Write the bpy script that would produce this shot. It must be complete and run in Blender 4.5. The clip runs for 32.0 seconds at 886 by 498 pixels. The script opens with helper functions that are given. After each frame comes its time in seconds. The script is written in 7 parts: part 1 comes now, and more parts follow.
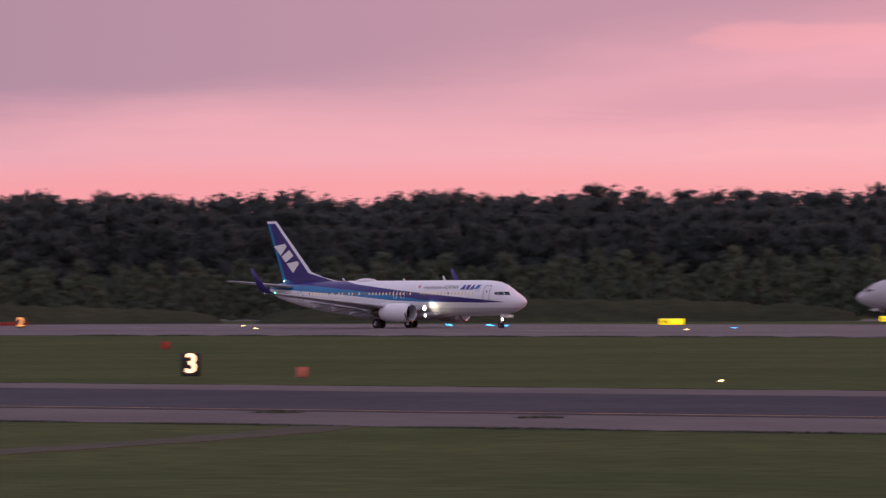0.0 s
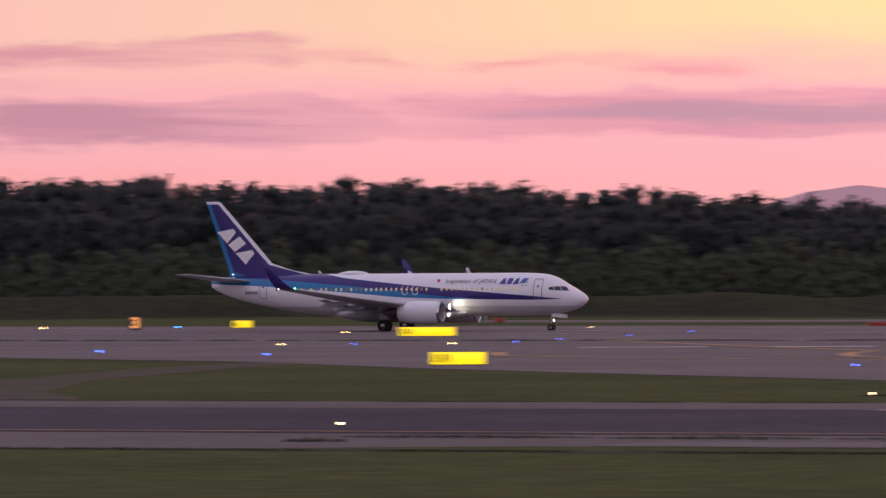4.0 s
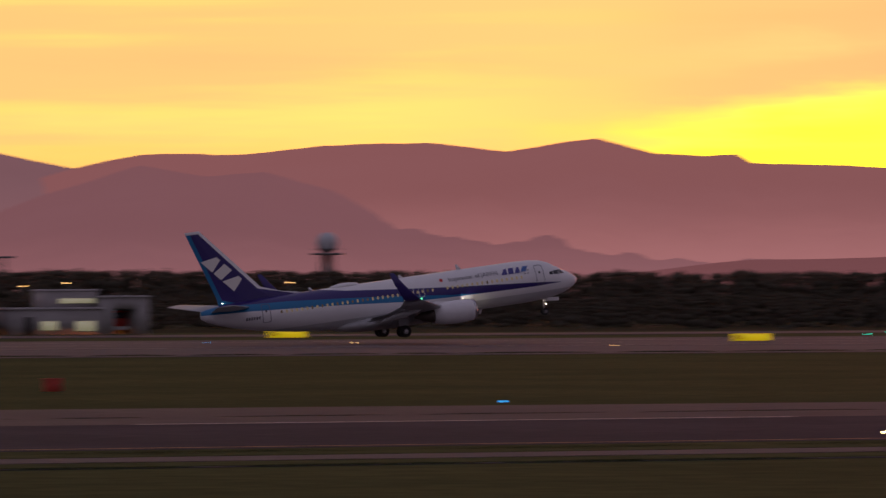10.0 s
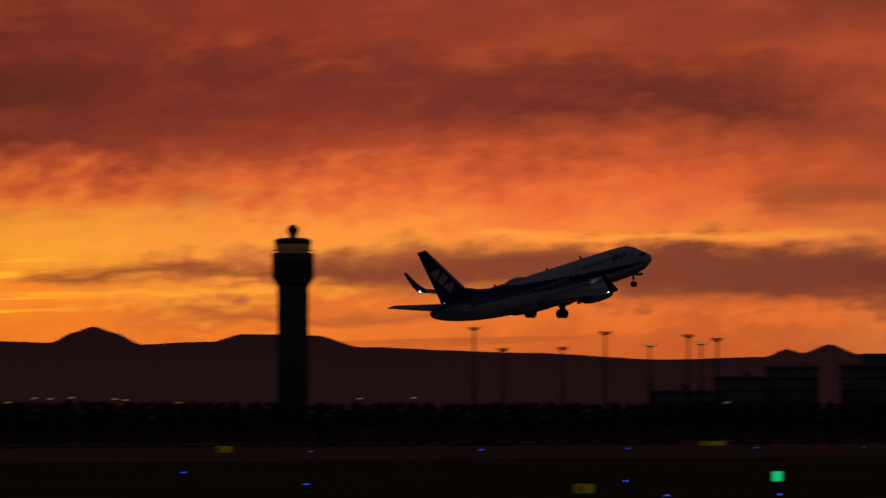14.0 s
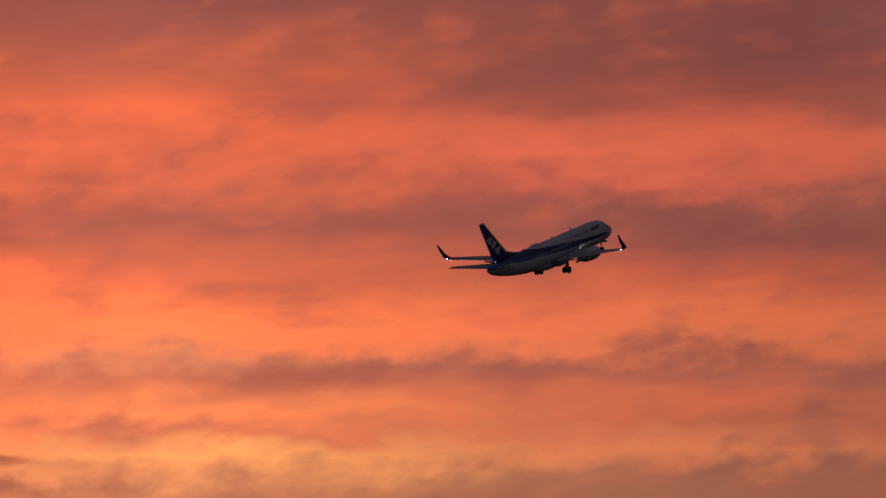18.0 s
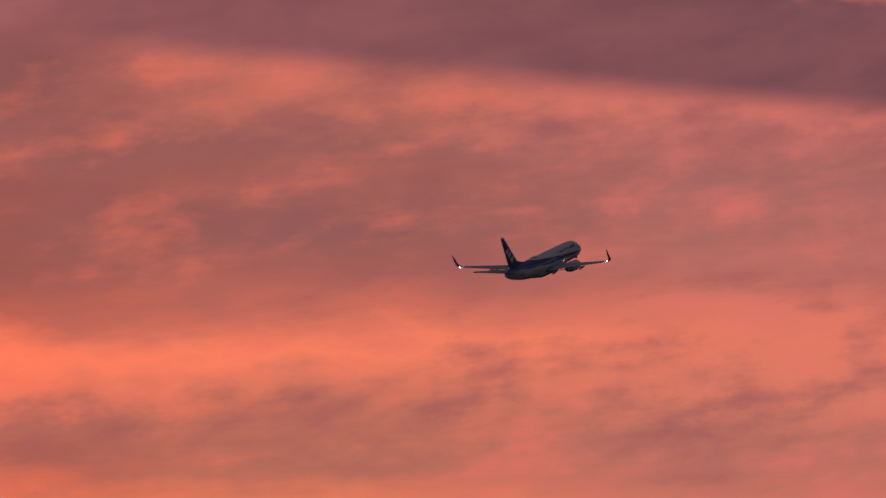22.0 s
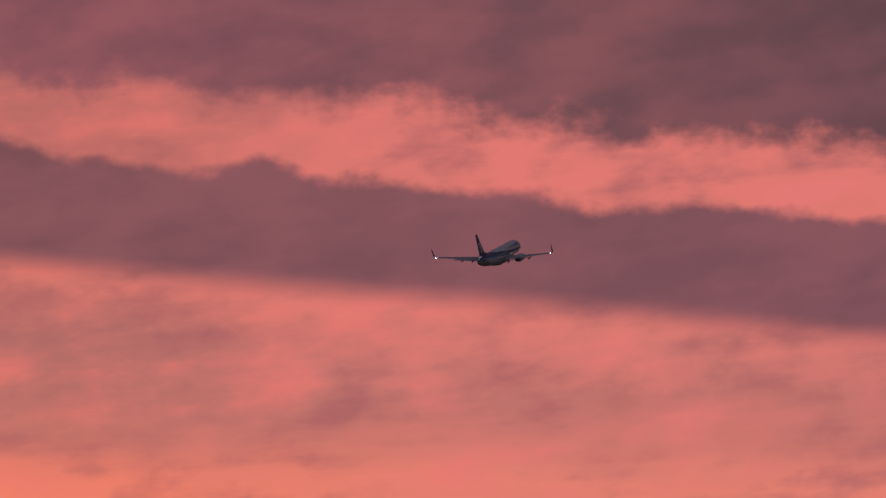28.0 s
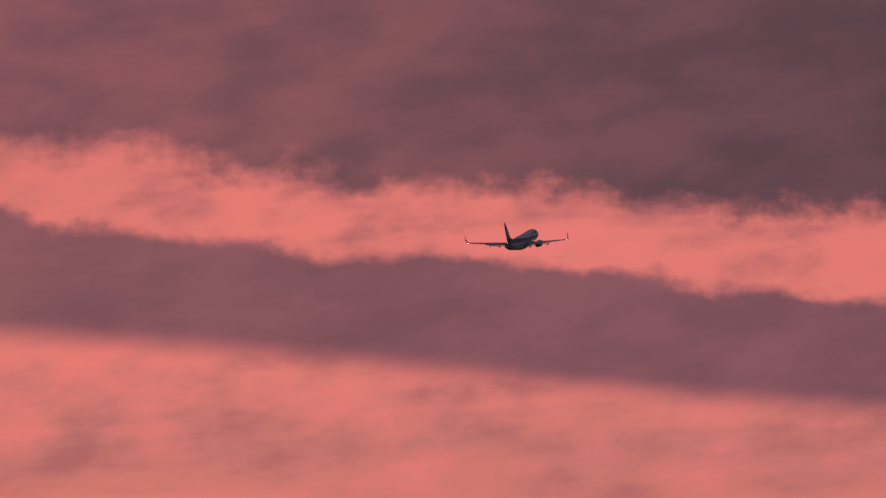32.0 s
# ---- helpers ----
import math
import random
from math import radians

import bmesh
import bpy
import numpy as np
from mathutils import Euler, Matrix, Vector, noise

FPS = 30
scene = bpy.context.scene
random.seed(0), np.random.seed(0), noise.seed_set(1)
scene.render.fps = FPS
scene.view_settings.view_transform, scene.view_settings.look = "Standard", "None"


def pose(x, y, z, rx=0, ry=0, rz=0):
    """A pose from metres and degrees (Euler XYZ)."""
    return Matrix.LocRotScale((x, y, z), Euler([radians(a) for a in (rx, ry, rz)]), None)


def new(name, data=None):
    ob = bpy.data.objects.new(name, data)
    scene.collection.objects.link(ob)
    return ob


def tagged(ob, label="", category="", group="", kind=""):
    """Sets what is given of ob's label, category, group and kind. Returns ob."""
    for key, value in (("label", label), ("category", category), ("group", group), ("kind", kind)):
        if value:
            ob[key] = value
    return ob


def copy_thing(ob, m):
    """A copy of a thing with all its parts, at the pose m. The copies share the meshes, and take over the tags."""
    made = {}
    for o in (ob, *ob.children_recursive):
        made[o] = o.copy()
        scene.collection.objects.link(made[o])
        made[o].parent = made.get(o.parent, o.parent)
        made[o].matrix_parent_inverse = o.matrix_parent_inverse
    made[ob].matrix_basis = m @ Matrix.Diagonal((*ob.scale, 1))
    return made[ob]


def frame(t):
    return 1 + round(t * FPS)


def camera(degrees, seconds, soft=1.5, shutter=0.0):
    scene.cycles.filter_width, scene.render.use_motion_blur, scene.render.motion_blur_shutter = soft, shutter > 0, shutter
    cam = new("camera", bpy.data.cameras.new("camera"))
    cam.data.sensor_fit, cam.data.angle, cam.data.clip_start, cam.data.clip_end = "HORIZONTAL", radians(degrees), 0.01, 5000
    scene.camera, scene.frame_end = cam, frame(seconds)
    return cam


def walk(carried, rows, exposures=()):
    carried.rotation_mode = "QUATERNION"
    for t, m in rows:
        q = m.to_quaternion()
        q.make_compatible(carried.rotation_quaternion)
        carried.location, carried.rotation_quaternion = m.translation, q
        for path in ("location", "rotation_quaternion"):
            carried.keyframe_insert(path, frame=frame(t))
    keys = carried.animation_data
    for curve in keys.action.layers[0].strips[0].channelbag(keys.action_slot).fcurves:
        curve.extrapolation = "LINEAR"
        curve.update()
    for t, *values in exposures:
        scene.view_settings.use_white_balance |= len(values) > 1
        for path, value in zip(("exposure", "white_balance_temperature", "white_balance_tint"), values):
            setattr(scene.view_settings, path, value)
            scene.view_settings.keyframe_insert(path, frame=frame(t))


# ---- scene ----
# one standing camera on a low rise, turning with the airliner
cam = camera(8.304, 32.0, soft=1.4, shutter=0.4)
EYE = (0.0, 0.0, 5.0)


def aim(az, tilt, lean):
    """The camera turned az degrees from +y towards +x, tilted up, leaning to its right."""
    return pose(*EYE, 90 + tilt, 0, -az) @ pose(0, 0, 0, 0, 0, -lean)


walk(cam, [(t, aim(a, b, c)) for t, a, b, c in (
    (0.0, -39.434, 0.333, 0.26),
    (0.5, -37.630, 0.325, 0.26),
    (1.0, -35.800, 0.316, 0.26),
    (1.5, -33.848, 0.309, 0.26),
    (2.0, -31.667, 0.301, 0.26),
    (2.5, -29.307, 0.290, 0.26),
    (3.0, -26.744, 0.279, 0.26),
    (3.5, -23.975, 0.272, 0.26),
    (4.0, -21.004, 0.274, 0.26),
    (4.5, -17.662, 0.286, 0.26),
    (5.0, -14.366, 0.295, 0.26),
    (5.5, -11.105, 0.303, 0.26),
    (6.0, -7.806, 0.306, 0.26),
    (6.5, -4.399, 0.303, 0.26),
    (7.0, -0.871, 0.292, 0.26),
    (7.5, 2.662, 0.311, 0.26),
    (8.0, 6.217, 0.316, 0.26),
    (8.5, 9.861, 0.313, 0.26),
    (9.0, 13.602, 0.312, 0.26),
    (9.5, 17.607, 0.337, 0.24),
    (10.0, 21.538, 0.396, 0.21),
    (10.5, 24.949, 0.514, 0.19),
    (11.0, 27.427, 0.591, 0.17),
    (11.5, 30.191, 0.700, 0.15),
    (12.0, 33.241, 0.883, 0.13),
    (12.5, 36.191, 1.068, 0.11),
    (13.0, 38.552, 1.202, 0.09),
    (13.5, 40.467, 1.369, 0.06),
    (14.0, 42.679, 1.497, 0.04),
    (14.5, 44.971, 1.692, 0.02),
    (15.0, 47.178, 2.004, 0.00),
    (15.5, 48.812, 2.354, 0.00),
    (16.0, 50.324, 2.642, 0.00),
    (16.5, 51.718, 2.877, 0.00),
    (17.0, 53.026, 3.115, 0.00),
    (17.5, 54.276, 3.409, 0.00),
    (18.0, 55.475, 3.769, 0.00),
    (18.5, 56.478, 4.122, 0.00),
    (19.0, 57.523, 4.460, 0.00),
    (19.5, 58.595, 4.745, 0.00),
    (20.0, 59.624, 5.008, 0.00),
    (20.5, 60.574, 5.218, 0.00),
    (21.0, 61.523, 5.418, 0.00),
    (21.5, 62.303, 5.613, 0.00),
    (22.0, 62.945, 5.791, 0.00),
    (22.5, 63.523, 5.954, 0.00),
    (23.0, 64.170, 6.132, 0.00),
    (23.5, 64.908, 6.295, 0.00),
    (24.0, 65.582, 6.384, 0.00),
    (24.5, 66.271, 6.505, 0.00),
    (25.0, 66.860, 6.635, 0.00),
    (25.5, 67.380, 6.756, 0.00),
    (26.0, 67.901, 6.877, 0.00),
    (26.5, 68.420, 7.000, 0.00),
    (27.0, 68.925, 7.117, 0.00),
    (27.5, 69.401, 7.226, 0.00),
    (28.0, 69.847, 7.325, 0.00),
    (28.5, 70.308, 7.404, 0.00),
    (29.0, 70.696, 7.461, 0.00),
    (29.5, 71.067, 7.524, 0.00),
    (30.0, 71.433, 7.560, 0.00),
    (30.5, 71.725, 7.607, 0.00),
    (31.0, 71.964, 7.670, 0.00),
    (31.5, 72.176, 7.727, 0.00),
    (32.0, 72.399, 7.784, 0.00),
)], exposures=[(0, 0), (3, 0), (4, -0.08), (4.5, -0.12), (6.5, -0.18), (7, -0.28), (8, -1.3), (9, -1.52), (9.5, -1.55), (10, -1.54), (10.5, -2.0), (11, -2.7), (11.5, -3.4), (12, -4.2), (12.5, -4.7), (13, -5.1), (14, -5.35), (15, -4.95), (17, -4.1), (18, -3.8), (20, -3.27), (24, -3.1), (28, -2.95), (32, -2.9)])


# ---- node shorthand ----
def node(nt, kind):
    return nt.nodes.new(kind)


def feed(nt, socket, value):
    if isinstance(value, bpy.types.NodeSocket):
        nt.links.new(value, socket)
    elif value is not None:
        socket.default_value = value


def calc(nt, op, a, b=None, c=None, clamp=False):
    n = node(nt, "ShaderNodeMath")
    n.operation, n.use_clamp = op, clamp
    for socket, value in zip(n.inputs, (a, b, c)):
        feed(nt, socket, value)
    return n.outputs[0]


def blend(nt, factor, a, b, how="MIX"):
    n = node(nt, "ShaderNodeMix")
    n.data_type, n.blend_type = "RGBA", how
    for socket, value in ((n.inputs[0], factor), (n.inputs[6], a), (n.inputs[7], b)):
        feed(nt, socket, value)
    return n.outputs[2]


def step(nt, value, low, high, to_low=0.0, to_high=1.0):
    n = node(nt, "ShaderNodeMapRange")
    n.interpolation_type = "SMOOTHSTEP"
    for socket, v in zip(n.inputs, (value, low, high, to_low, to_high)):
        feed(nt, socket, v)
    return n.outputs[0]


def ramp(nt, value, stops):
    n = node(nt, "ShaderNodeValToRGB")
    e = n.color_ramp.elements
    while len(e) < len(stops):
        e.new(0.5)
    for i, (at, col) in enumerate(stops):
        e[i].position = at
        e[i].color = (*col, 1) if len(col) == 3 else col
    feed(nt, n.inputs[0], value)
    return n.outputs[0]


def grain(nt, vector, scale, detail=4.0, rough=0.55, out=0):
    n = node(nt, "ShaderNodeTexNoise")
    feed(nt, n.inputs["Vector"], vector)
    for key, v in (("Scale", scale), ("Detail", detail), ("Roughness", rough)):
        feed(nt, n.inputs[key], v)
    return n.outputs[out]


def srgb(r, g, b):
    """Linear colour of a display colour given in 0 to 255."""
    return tuple((v / 255 / 12.92) if v < 10.3 else ((v / 255 + 0.055) / 1.055) ** 2.4 for v in (r, g, b))


# ---- the dusk sky: after sunset, brightest where the sun went down ----
def dusk_sky():
    world = bpy.data.worlds.new("dusk_sky")
    scene.world = world
    world.use_nodes = True
    nt = world.node_tree
    nt.nodes.clear()
    way = node(nt, "ShaderNodeTexCoord").outputs["Generated"]
    xyz = node(nt, "ShaderNodeSeparateXYZ")
    nt.links.new(way, xyz.inputs[0])
    x, y, z = xyz.outputs
    az = calc(nt, "MULTIPLY", calc(nt, "ARCTAN2", x, y), 57.2958)
    el = calc(nt, "MULTIPLY", calc(nt, "ARCSINE", z), 57.2958)

    def field(sx, sy, shift=0.0, tilt=0.0):
        """Coordinates stretched along the horizon, in degrees."""
        c = node(nt, "ShaderNodeCombineXYZ")
        feed(nt, c.inputs[0], calc(nt, "MULTIPLY", az, sx))
        feed(nt, c.inputs[1], calc(nt, "MULTIPLY", calc(nt, "MULTIPLY_ADD", az, tilt, el), sy))
        c.inputs[2].default_value = shift
        return c.outputs[0]

    def along(stops):
        """A colour along the horizon: stops of (azimuth, colour)."""
        return ramp(nt, calc(nt, "DIVIDE", calc(nt, "ADD", az, 60), 150, clamp=True),
                    [((a + 60) / 150, c) for a, c in stops])

    def value(stops):
        """A number along the horizon."""
        return along([(a, (v, v, v)) for a, v in stops])

    soft = grain(nt, field(0.16, 0.9, 3.1), 1.0, 7, 0.58)
    fine = grain(nt, field(0.55, 2.6, 7.7), 1.0, 6, 0.6)
    puff = grain(nt, field(0.5, 1.1, 1.3), 1.0, 8, 0.62)
    wob = calc(nt, "SUBTRACT", soft, 0.5)
    wob2 = calc(nt, "SUBTRACT", puff, 0.5)

    def cloud(mask, stops):
        nonlocal sky
        sky = blend(nt, mask, sky, along(stops))

    def both(*masks):
        m = masks[0]
        for k in masks[1:]:
            m = calc(nt, "MULTIPLY", m, k, clamp=True)
        return m

    def window(a0, a1, fade=2.0):
        return both(step(nt, az, a0 - fade, a0 + fade), step(nt, az, a1 - fade, a1 + fade, 1.0, 0.0))

    def raised(wobble, amount, line=0.0):
        """Height in degrees, made uneven and slanting along the horizon."""
        return calc(nt, "MULTIPLY_ADD", az, line, calc(nt, "MULTIPLY_ADD", wobble, amount, el))

    def between(e, foot, top, edge=0.12):
        return both(step(nt, calc(nt, "SUBTRACT", e, foot), -edge, edge), step(nt, calc(nt, "SUBTRACT", top, e), -edge, edge))

    # clear sky, low and high
    low = along([(-44, srgb(238, 172, 184)), (-30, srgb(255, 183, 187)), (-17, srgb(255, 180, 188)), (-8, srgb(255, 180, 182)), (0, srgb(255, 168, 160)),
                 (4, srgb(255, 160, 120)), (9, srgb(255, 160, 100)), (15, srgb(255, 185, 100)), (21, srgb(265, 188, 80)),
                 (26, srgb(285, 208, 48)), (31, srgb(270, 160, 50)), (36, srgb(255, 185, 48)), (40, srgb(255, 165, 50)), (44, srgb(255, 150, 50)), (50, srgb(255, 145, 55))])
    high = along([(-44, srgb(202, 162, 175)), (-34, srgb(248, 172, 186)), (-27, srgb(257, 195, 191)), (-22, srgb(255, 206, 178)), (-17, srgb(255, 224, 166)),
                  (-5, srgb(255, 222, 130)), (-1, srgb(300, 250, 124)), (3, srgb(305, 230, 112)), (6, srgb(290, 216, 110)), (12, srgb(262, 203, 113)),
                  (18, srgb(270, 212, 112)), (21, srgb(285, 205, 105)), (24, srgb(288, 165, 100)), (28, srgb(228, 112, 76)), (33, srgb(245, 105, 62)), (40, srgb(225, 95, 50)), (50, srgb(205, 90, 60))])
    turn = calc(nt, "MULTIPLY", value([(-44, 0.55), (-26, 0.62), (-17, 0.72), (-9, 0.58), (-1, 0.45), (6, 0.40), (15, 0.38), (22, 0.42), (27, 0.58), (31, 0.62), (36, 0.62), (44, 0.66)]), 3.0)
    rise = step(nt, calc(nt, "SUBTRACT", raised(wob, 0.9), turn), -0.35, 0.35)
    sky = blend(nt, rise, low, high)
    # a warmer rim along the ground
    cloud(step(nt, raised(wob, 0.5), 0.85, 1.25, 0.75, 0.0), [(-44, srgb(250, 158, 163)), (-28, srgb(254, 168, 167)), (-17, srgb(255, 178, 180)), (-2, srgb(255, 168, 165)), (8, srgb(255, 150, 110)),
          (20, srgb(255, 190, 90)), (27, srgb(255, 200, 40)), (33, srgb(255, 140, 35)), (40, srgb(252, 125, 40)), (47, srgb(250, 125, 48)), (53, srgb(250, 140, 75))])

    # bright yellow hole above the far range, with soft bands in it
    hole = grain(nt, field(0.2, 2.4, 8.8), 1.0, 5, 0.55)
    ripple = grain(nt, field(0.9, 4.5, 17.0), 1.0, 5, 0.6)
    crest = calc(nt, "MULTIPLY_ADD", calc(nt, "SUBTRACT", ripple, 0.5), 0.55, raised(wob, 0.5, -0.075))
    glow = both(window(23.2, 30.5, 1.8), step(nt, crest, -0.55, 0.10, 1.0, 0.0), step(nt, hole, 0.30, 0.62, 0.6, 1.0))
    sky = blend(nt, glow, sky, (*srgb(300, 245, 50), 1))
    # mauve sheet over the far left, its foot rising to the right
    cloud(both(window(-70, -34, 2), step(nt, raised(wob, 0.9, -0.13), 6.75, 7.45), 0.9), [(-44, srgb(176, 140, 160)), (-36, srgb(196, 148, 166)), (-33, srgb(208, 152, 170))])
    # bars of cloud: rough height for their edges, then each one by its bearings, foot and top, and slant
    ragged = calc(nt, "MULTIPLY_ADD", calc(nt, "SUBTRACT", fine, 0.5), 0.42, calc(nt, "MULTIPLY_ADD", wob, 0.75, el))
    wavy = calc(nt, "MULTIPLY_ADD", wob2, 3.0, az)
    stripe = grain(nt, field(0.12, 2.2, 5.5, 0.02), 1.0, 6, 0.56)
    veil = step(nt, stripe, 0.38, 0.54, 0.35, 1.0)

    def bar(a0, a1, foot, top, colour, strength=1.0, slant=0.0, soft_end=0.5, soft_edge=0.055, streaky=True):
        nonlocal sky
        mid = (a0 + a1) / 2
        e = calc(nt, "SUBTRACT", ragged, calc(nt, "MULTIPLY", calc(nt, "SUBTRACT", az, mid), slant))
        ends = both(step(nt, wavy, a0 - soft_end, a0 + soft_end), step(nt, wavy, a1 - soft_end, a1 + soft_end, 1.0, 0.0))
        # the bar thins out towards its ends
        level = calc(nt, "MULTIPLY_ADD", ends, (top - foot) * 0.5, soft_edge * -0.5)
        off = calc(nt, "SUBTRACT", level, calc(nt, "ABSOLUTE", calc(nt, "SUBTRACT", e, (foot + top) / 2)))
        sky = blend(nt, both(step(nt, off, -soft_edge, soft_edge), ends, veil if streaky else 1.0, strength), sky, (*srgb(*colour), 1))

    # far left: a lighter patch under the sheet, thin rose bands below it
    bar(-37.2, -34.2, 2.18, 2.50, (250, 172, 178), 0.5, 0.0, 0.8)
    bar(-46.0, -35.0, 1.25, 1.85, (226, 164, 178), 0.6, 0.05, 2.0, 0.2)
    bar(-38.5, -33.0, 1.55, 2.10, (222, 160, 176), 0.7, 0.04, 1.2, 0.15)
    bar(-37.0, -32.6, 1.15, 1.28, (255, 180, 184), 0.7)
    bar(-35.4, -31.2, 2.25, 2.70, (208, 152, 166), 0.75, -0.06, 1.2, 0.15)
    bar(-32.5, -28.8, 1.50, 1.75, (255, 192, 184), 0.8)
    bar(-32.0, -29.8, 1.18, 1.45, (232, 156, 172), 0.7)
    # middle: grey-rose bars with pale gaps
    bar(-31.5, -28.6, 2.15, 2.36, (218, 148, 164), 0.8, -0.02)
    bar(-30.6, -25.2, 1.68, 2.10, (216, 150, 166), 0.85, -0.03, 1.0)
    bar(-29.8, -25.2, 1.36, 1.66, (258, 214, 184), 1.0, 0.0, 0.9)
    bar(-30.2, -25.4, 1.12, 1.44, (216, 146, 163), 1.0, 0.02, 0.8)
    bar(-25.6, -21.6, 1.18, 1.70, (206, 146, 165), 1.0, 0.0, 0.7)
    bar(-25.6, -22.0, 1.97, 2.20, (222, 150, 164), 0.9, 0.01)
    bar(-22.4, -20.9, 2.06, 2.18, (232, 146, 158), 0.9)
    bar(-20.6, -18.0, 1.98, 2.12, (245, 158, 166), 0.95, -0.02)
    bar(-22.2, -12.4, 1.34, 1.90, (228, 156, 172), 1.0, 0.022, 1.6)
    bar(-20.4, -15.8, 1.45, 1.76, (200, 150, 168), 1.0, 0.0, 1.2)
    bar(-18.2, -13.2, 1.30, 1.48, (226, 160, 172), 0.9, 0.0, 0.9)
    bar(-15.5, -9.0, 1.56, 1.90, (240, 162, 172), 0.85, -0.02, 1.2)
    cloud(both(window(-10, 1.6, 1.0), between(raised(wob, 0.22), 0.2, 1.42, 0.03)), [(-10, srgb(255, 182, 182)), (-3, srgb(255, 172, 172)), (5, srgb(250, 165, 145))])
    cloud(both(window(0.3, 3.2, 0.6), between(raised(wob, 0.5), 1.08, 1.28, 0.04)), [(1, srgb(255, 166, 164)), (3, srgb(228, 138, 128))])
    # faint bands in the gold
    gold = grain(nt, field(0.09, 1.6, 12.2), 1.0, 5, 0.5)
    bar(0.0, 9.0, 2.25, 2.62, (300, 236, 100), 0.8, 0.01, 2.0, 0.15)
    bar(7.0, 14.5, 1.85, 2.30, (255, 186, 108), 0.7, 0.03, 2.0, 0.15)
    bar(15.0, 19.5, 1.60, 1.85, (285, 216, 100), 0.7, 0.0, 1.5, 0.12)
    bar(17.5, 25.5, 2.02, 2.40, (268, 176, 104), 0.7, 0.02, 2.0, 0.15)
    cloud(both(window(4, 24, 3), step(nt, gold, 0.46, 0.62), step(nt, el, 1.0, 1.5), 0.8), [(4, srgb(255, 190, 110)), (14, srgb(255, 190, 122)), (24, srgb(255, 170, 105))])

    # brown cloud deck over the afterglow, orange where its foot is lit
    e1 = raised(wob2, 1.5)
    foot = calc(nt, "MULTIPLY", value([(26, 0.62), (29, 0.52), (31, 0.47), (35, 0.46), (39, 0.44), (44, 0.45)]), 5.0)
    lit_foot = both(window(28, 44, 1.5), step(nt, calc(nt, "SUBTRACT", e1, foot), -0.45, -0.05))
    cloud(lit_foot, [(28, srgb(255, 150, 95)), (33, srgb(252, 112, 55)), (40, srgb(240, 105, 48)), (45, srgb(245, 112, 52))])
    cloud(both(window(28.5, 44, 1.8), step(nt, calc(nt, "SUBTRACT", e1, foot), 0.0, 0.5)),
          [(27, srgb(225, 110, 80)), (33, srgb(150, 70, 46)), (36, srgb(122, 55, 38)), (40, srgb(118, 52, 36)), (45, srgb(130, 58, 40))])
    # towards the right lit and unlit sheets lie one above another: their order, foot to top, at several bearings
    mott2 = grain(nt, field(0.62, 1.5, 21.0, -0.16), 1.0, 5, 0.50)
    mott3 = grain(nt, field(0.16, 2.1, 31.0, -0.06), 1.0, 8, 0.6)
    mott4 = grain(nt, field(1.5, 3.0, 44.0, -0.10), 1.0, 5, 0.52)
    mott5 = grain(nt, field(3.2, 5.6, 51.0, -0.12), 1.0, 6, 0.62)
    e2 = calc(nt, "MULTIPLY_ADD", calc(nt, "SUBTRACT", mott5, 0.5), step(nt, az, 43, 50, 0.6, 0.22), calc(nt, "MULTIPLY_ADD", calc(nt, "SUBTRACT", mott4, 0.5), 0.62, calc(nt, "MULTIPLY_ADD", wob2, 0.6, calc(nt, "MULTIPLY_ADD", wob, 0.55, el))))
    a2 = calc(nt, "MULTIPLY_ADD", wob2, 3.0, calc(nt, "MULTIPLY_ADD", wob, 3.0, az))

    def sheets(green, blue, *levels):
        return ramp(nt, calc(nt, "DIVIDE", e2, 10, clamp=True), [(h / 10, srgb(r, g * green, b * blue)) for h, r, g, b in levels])

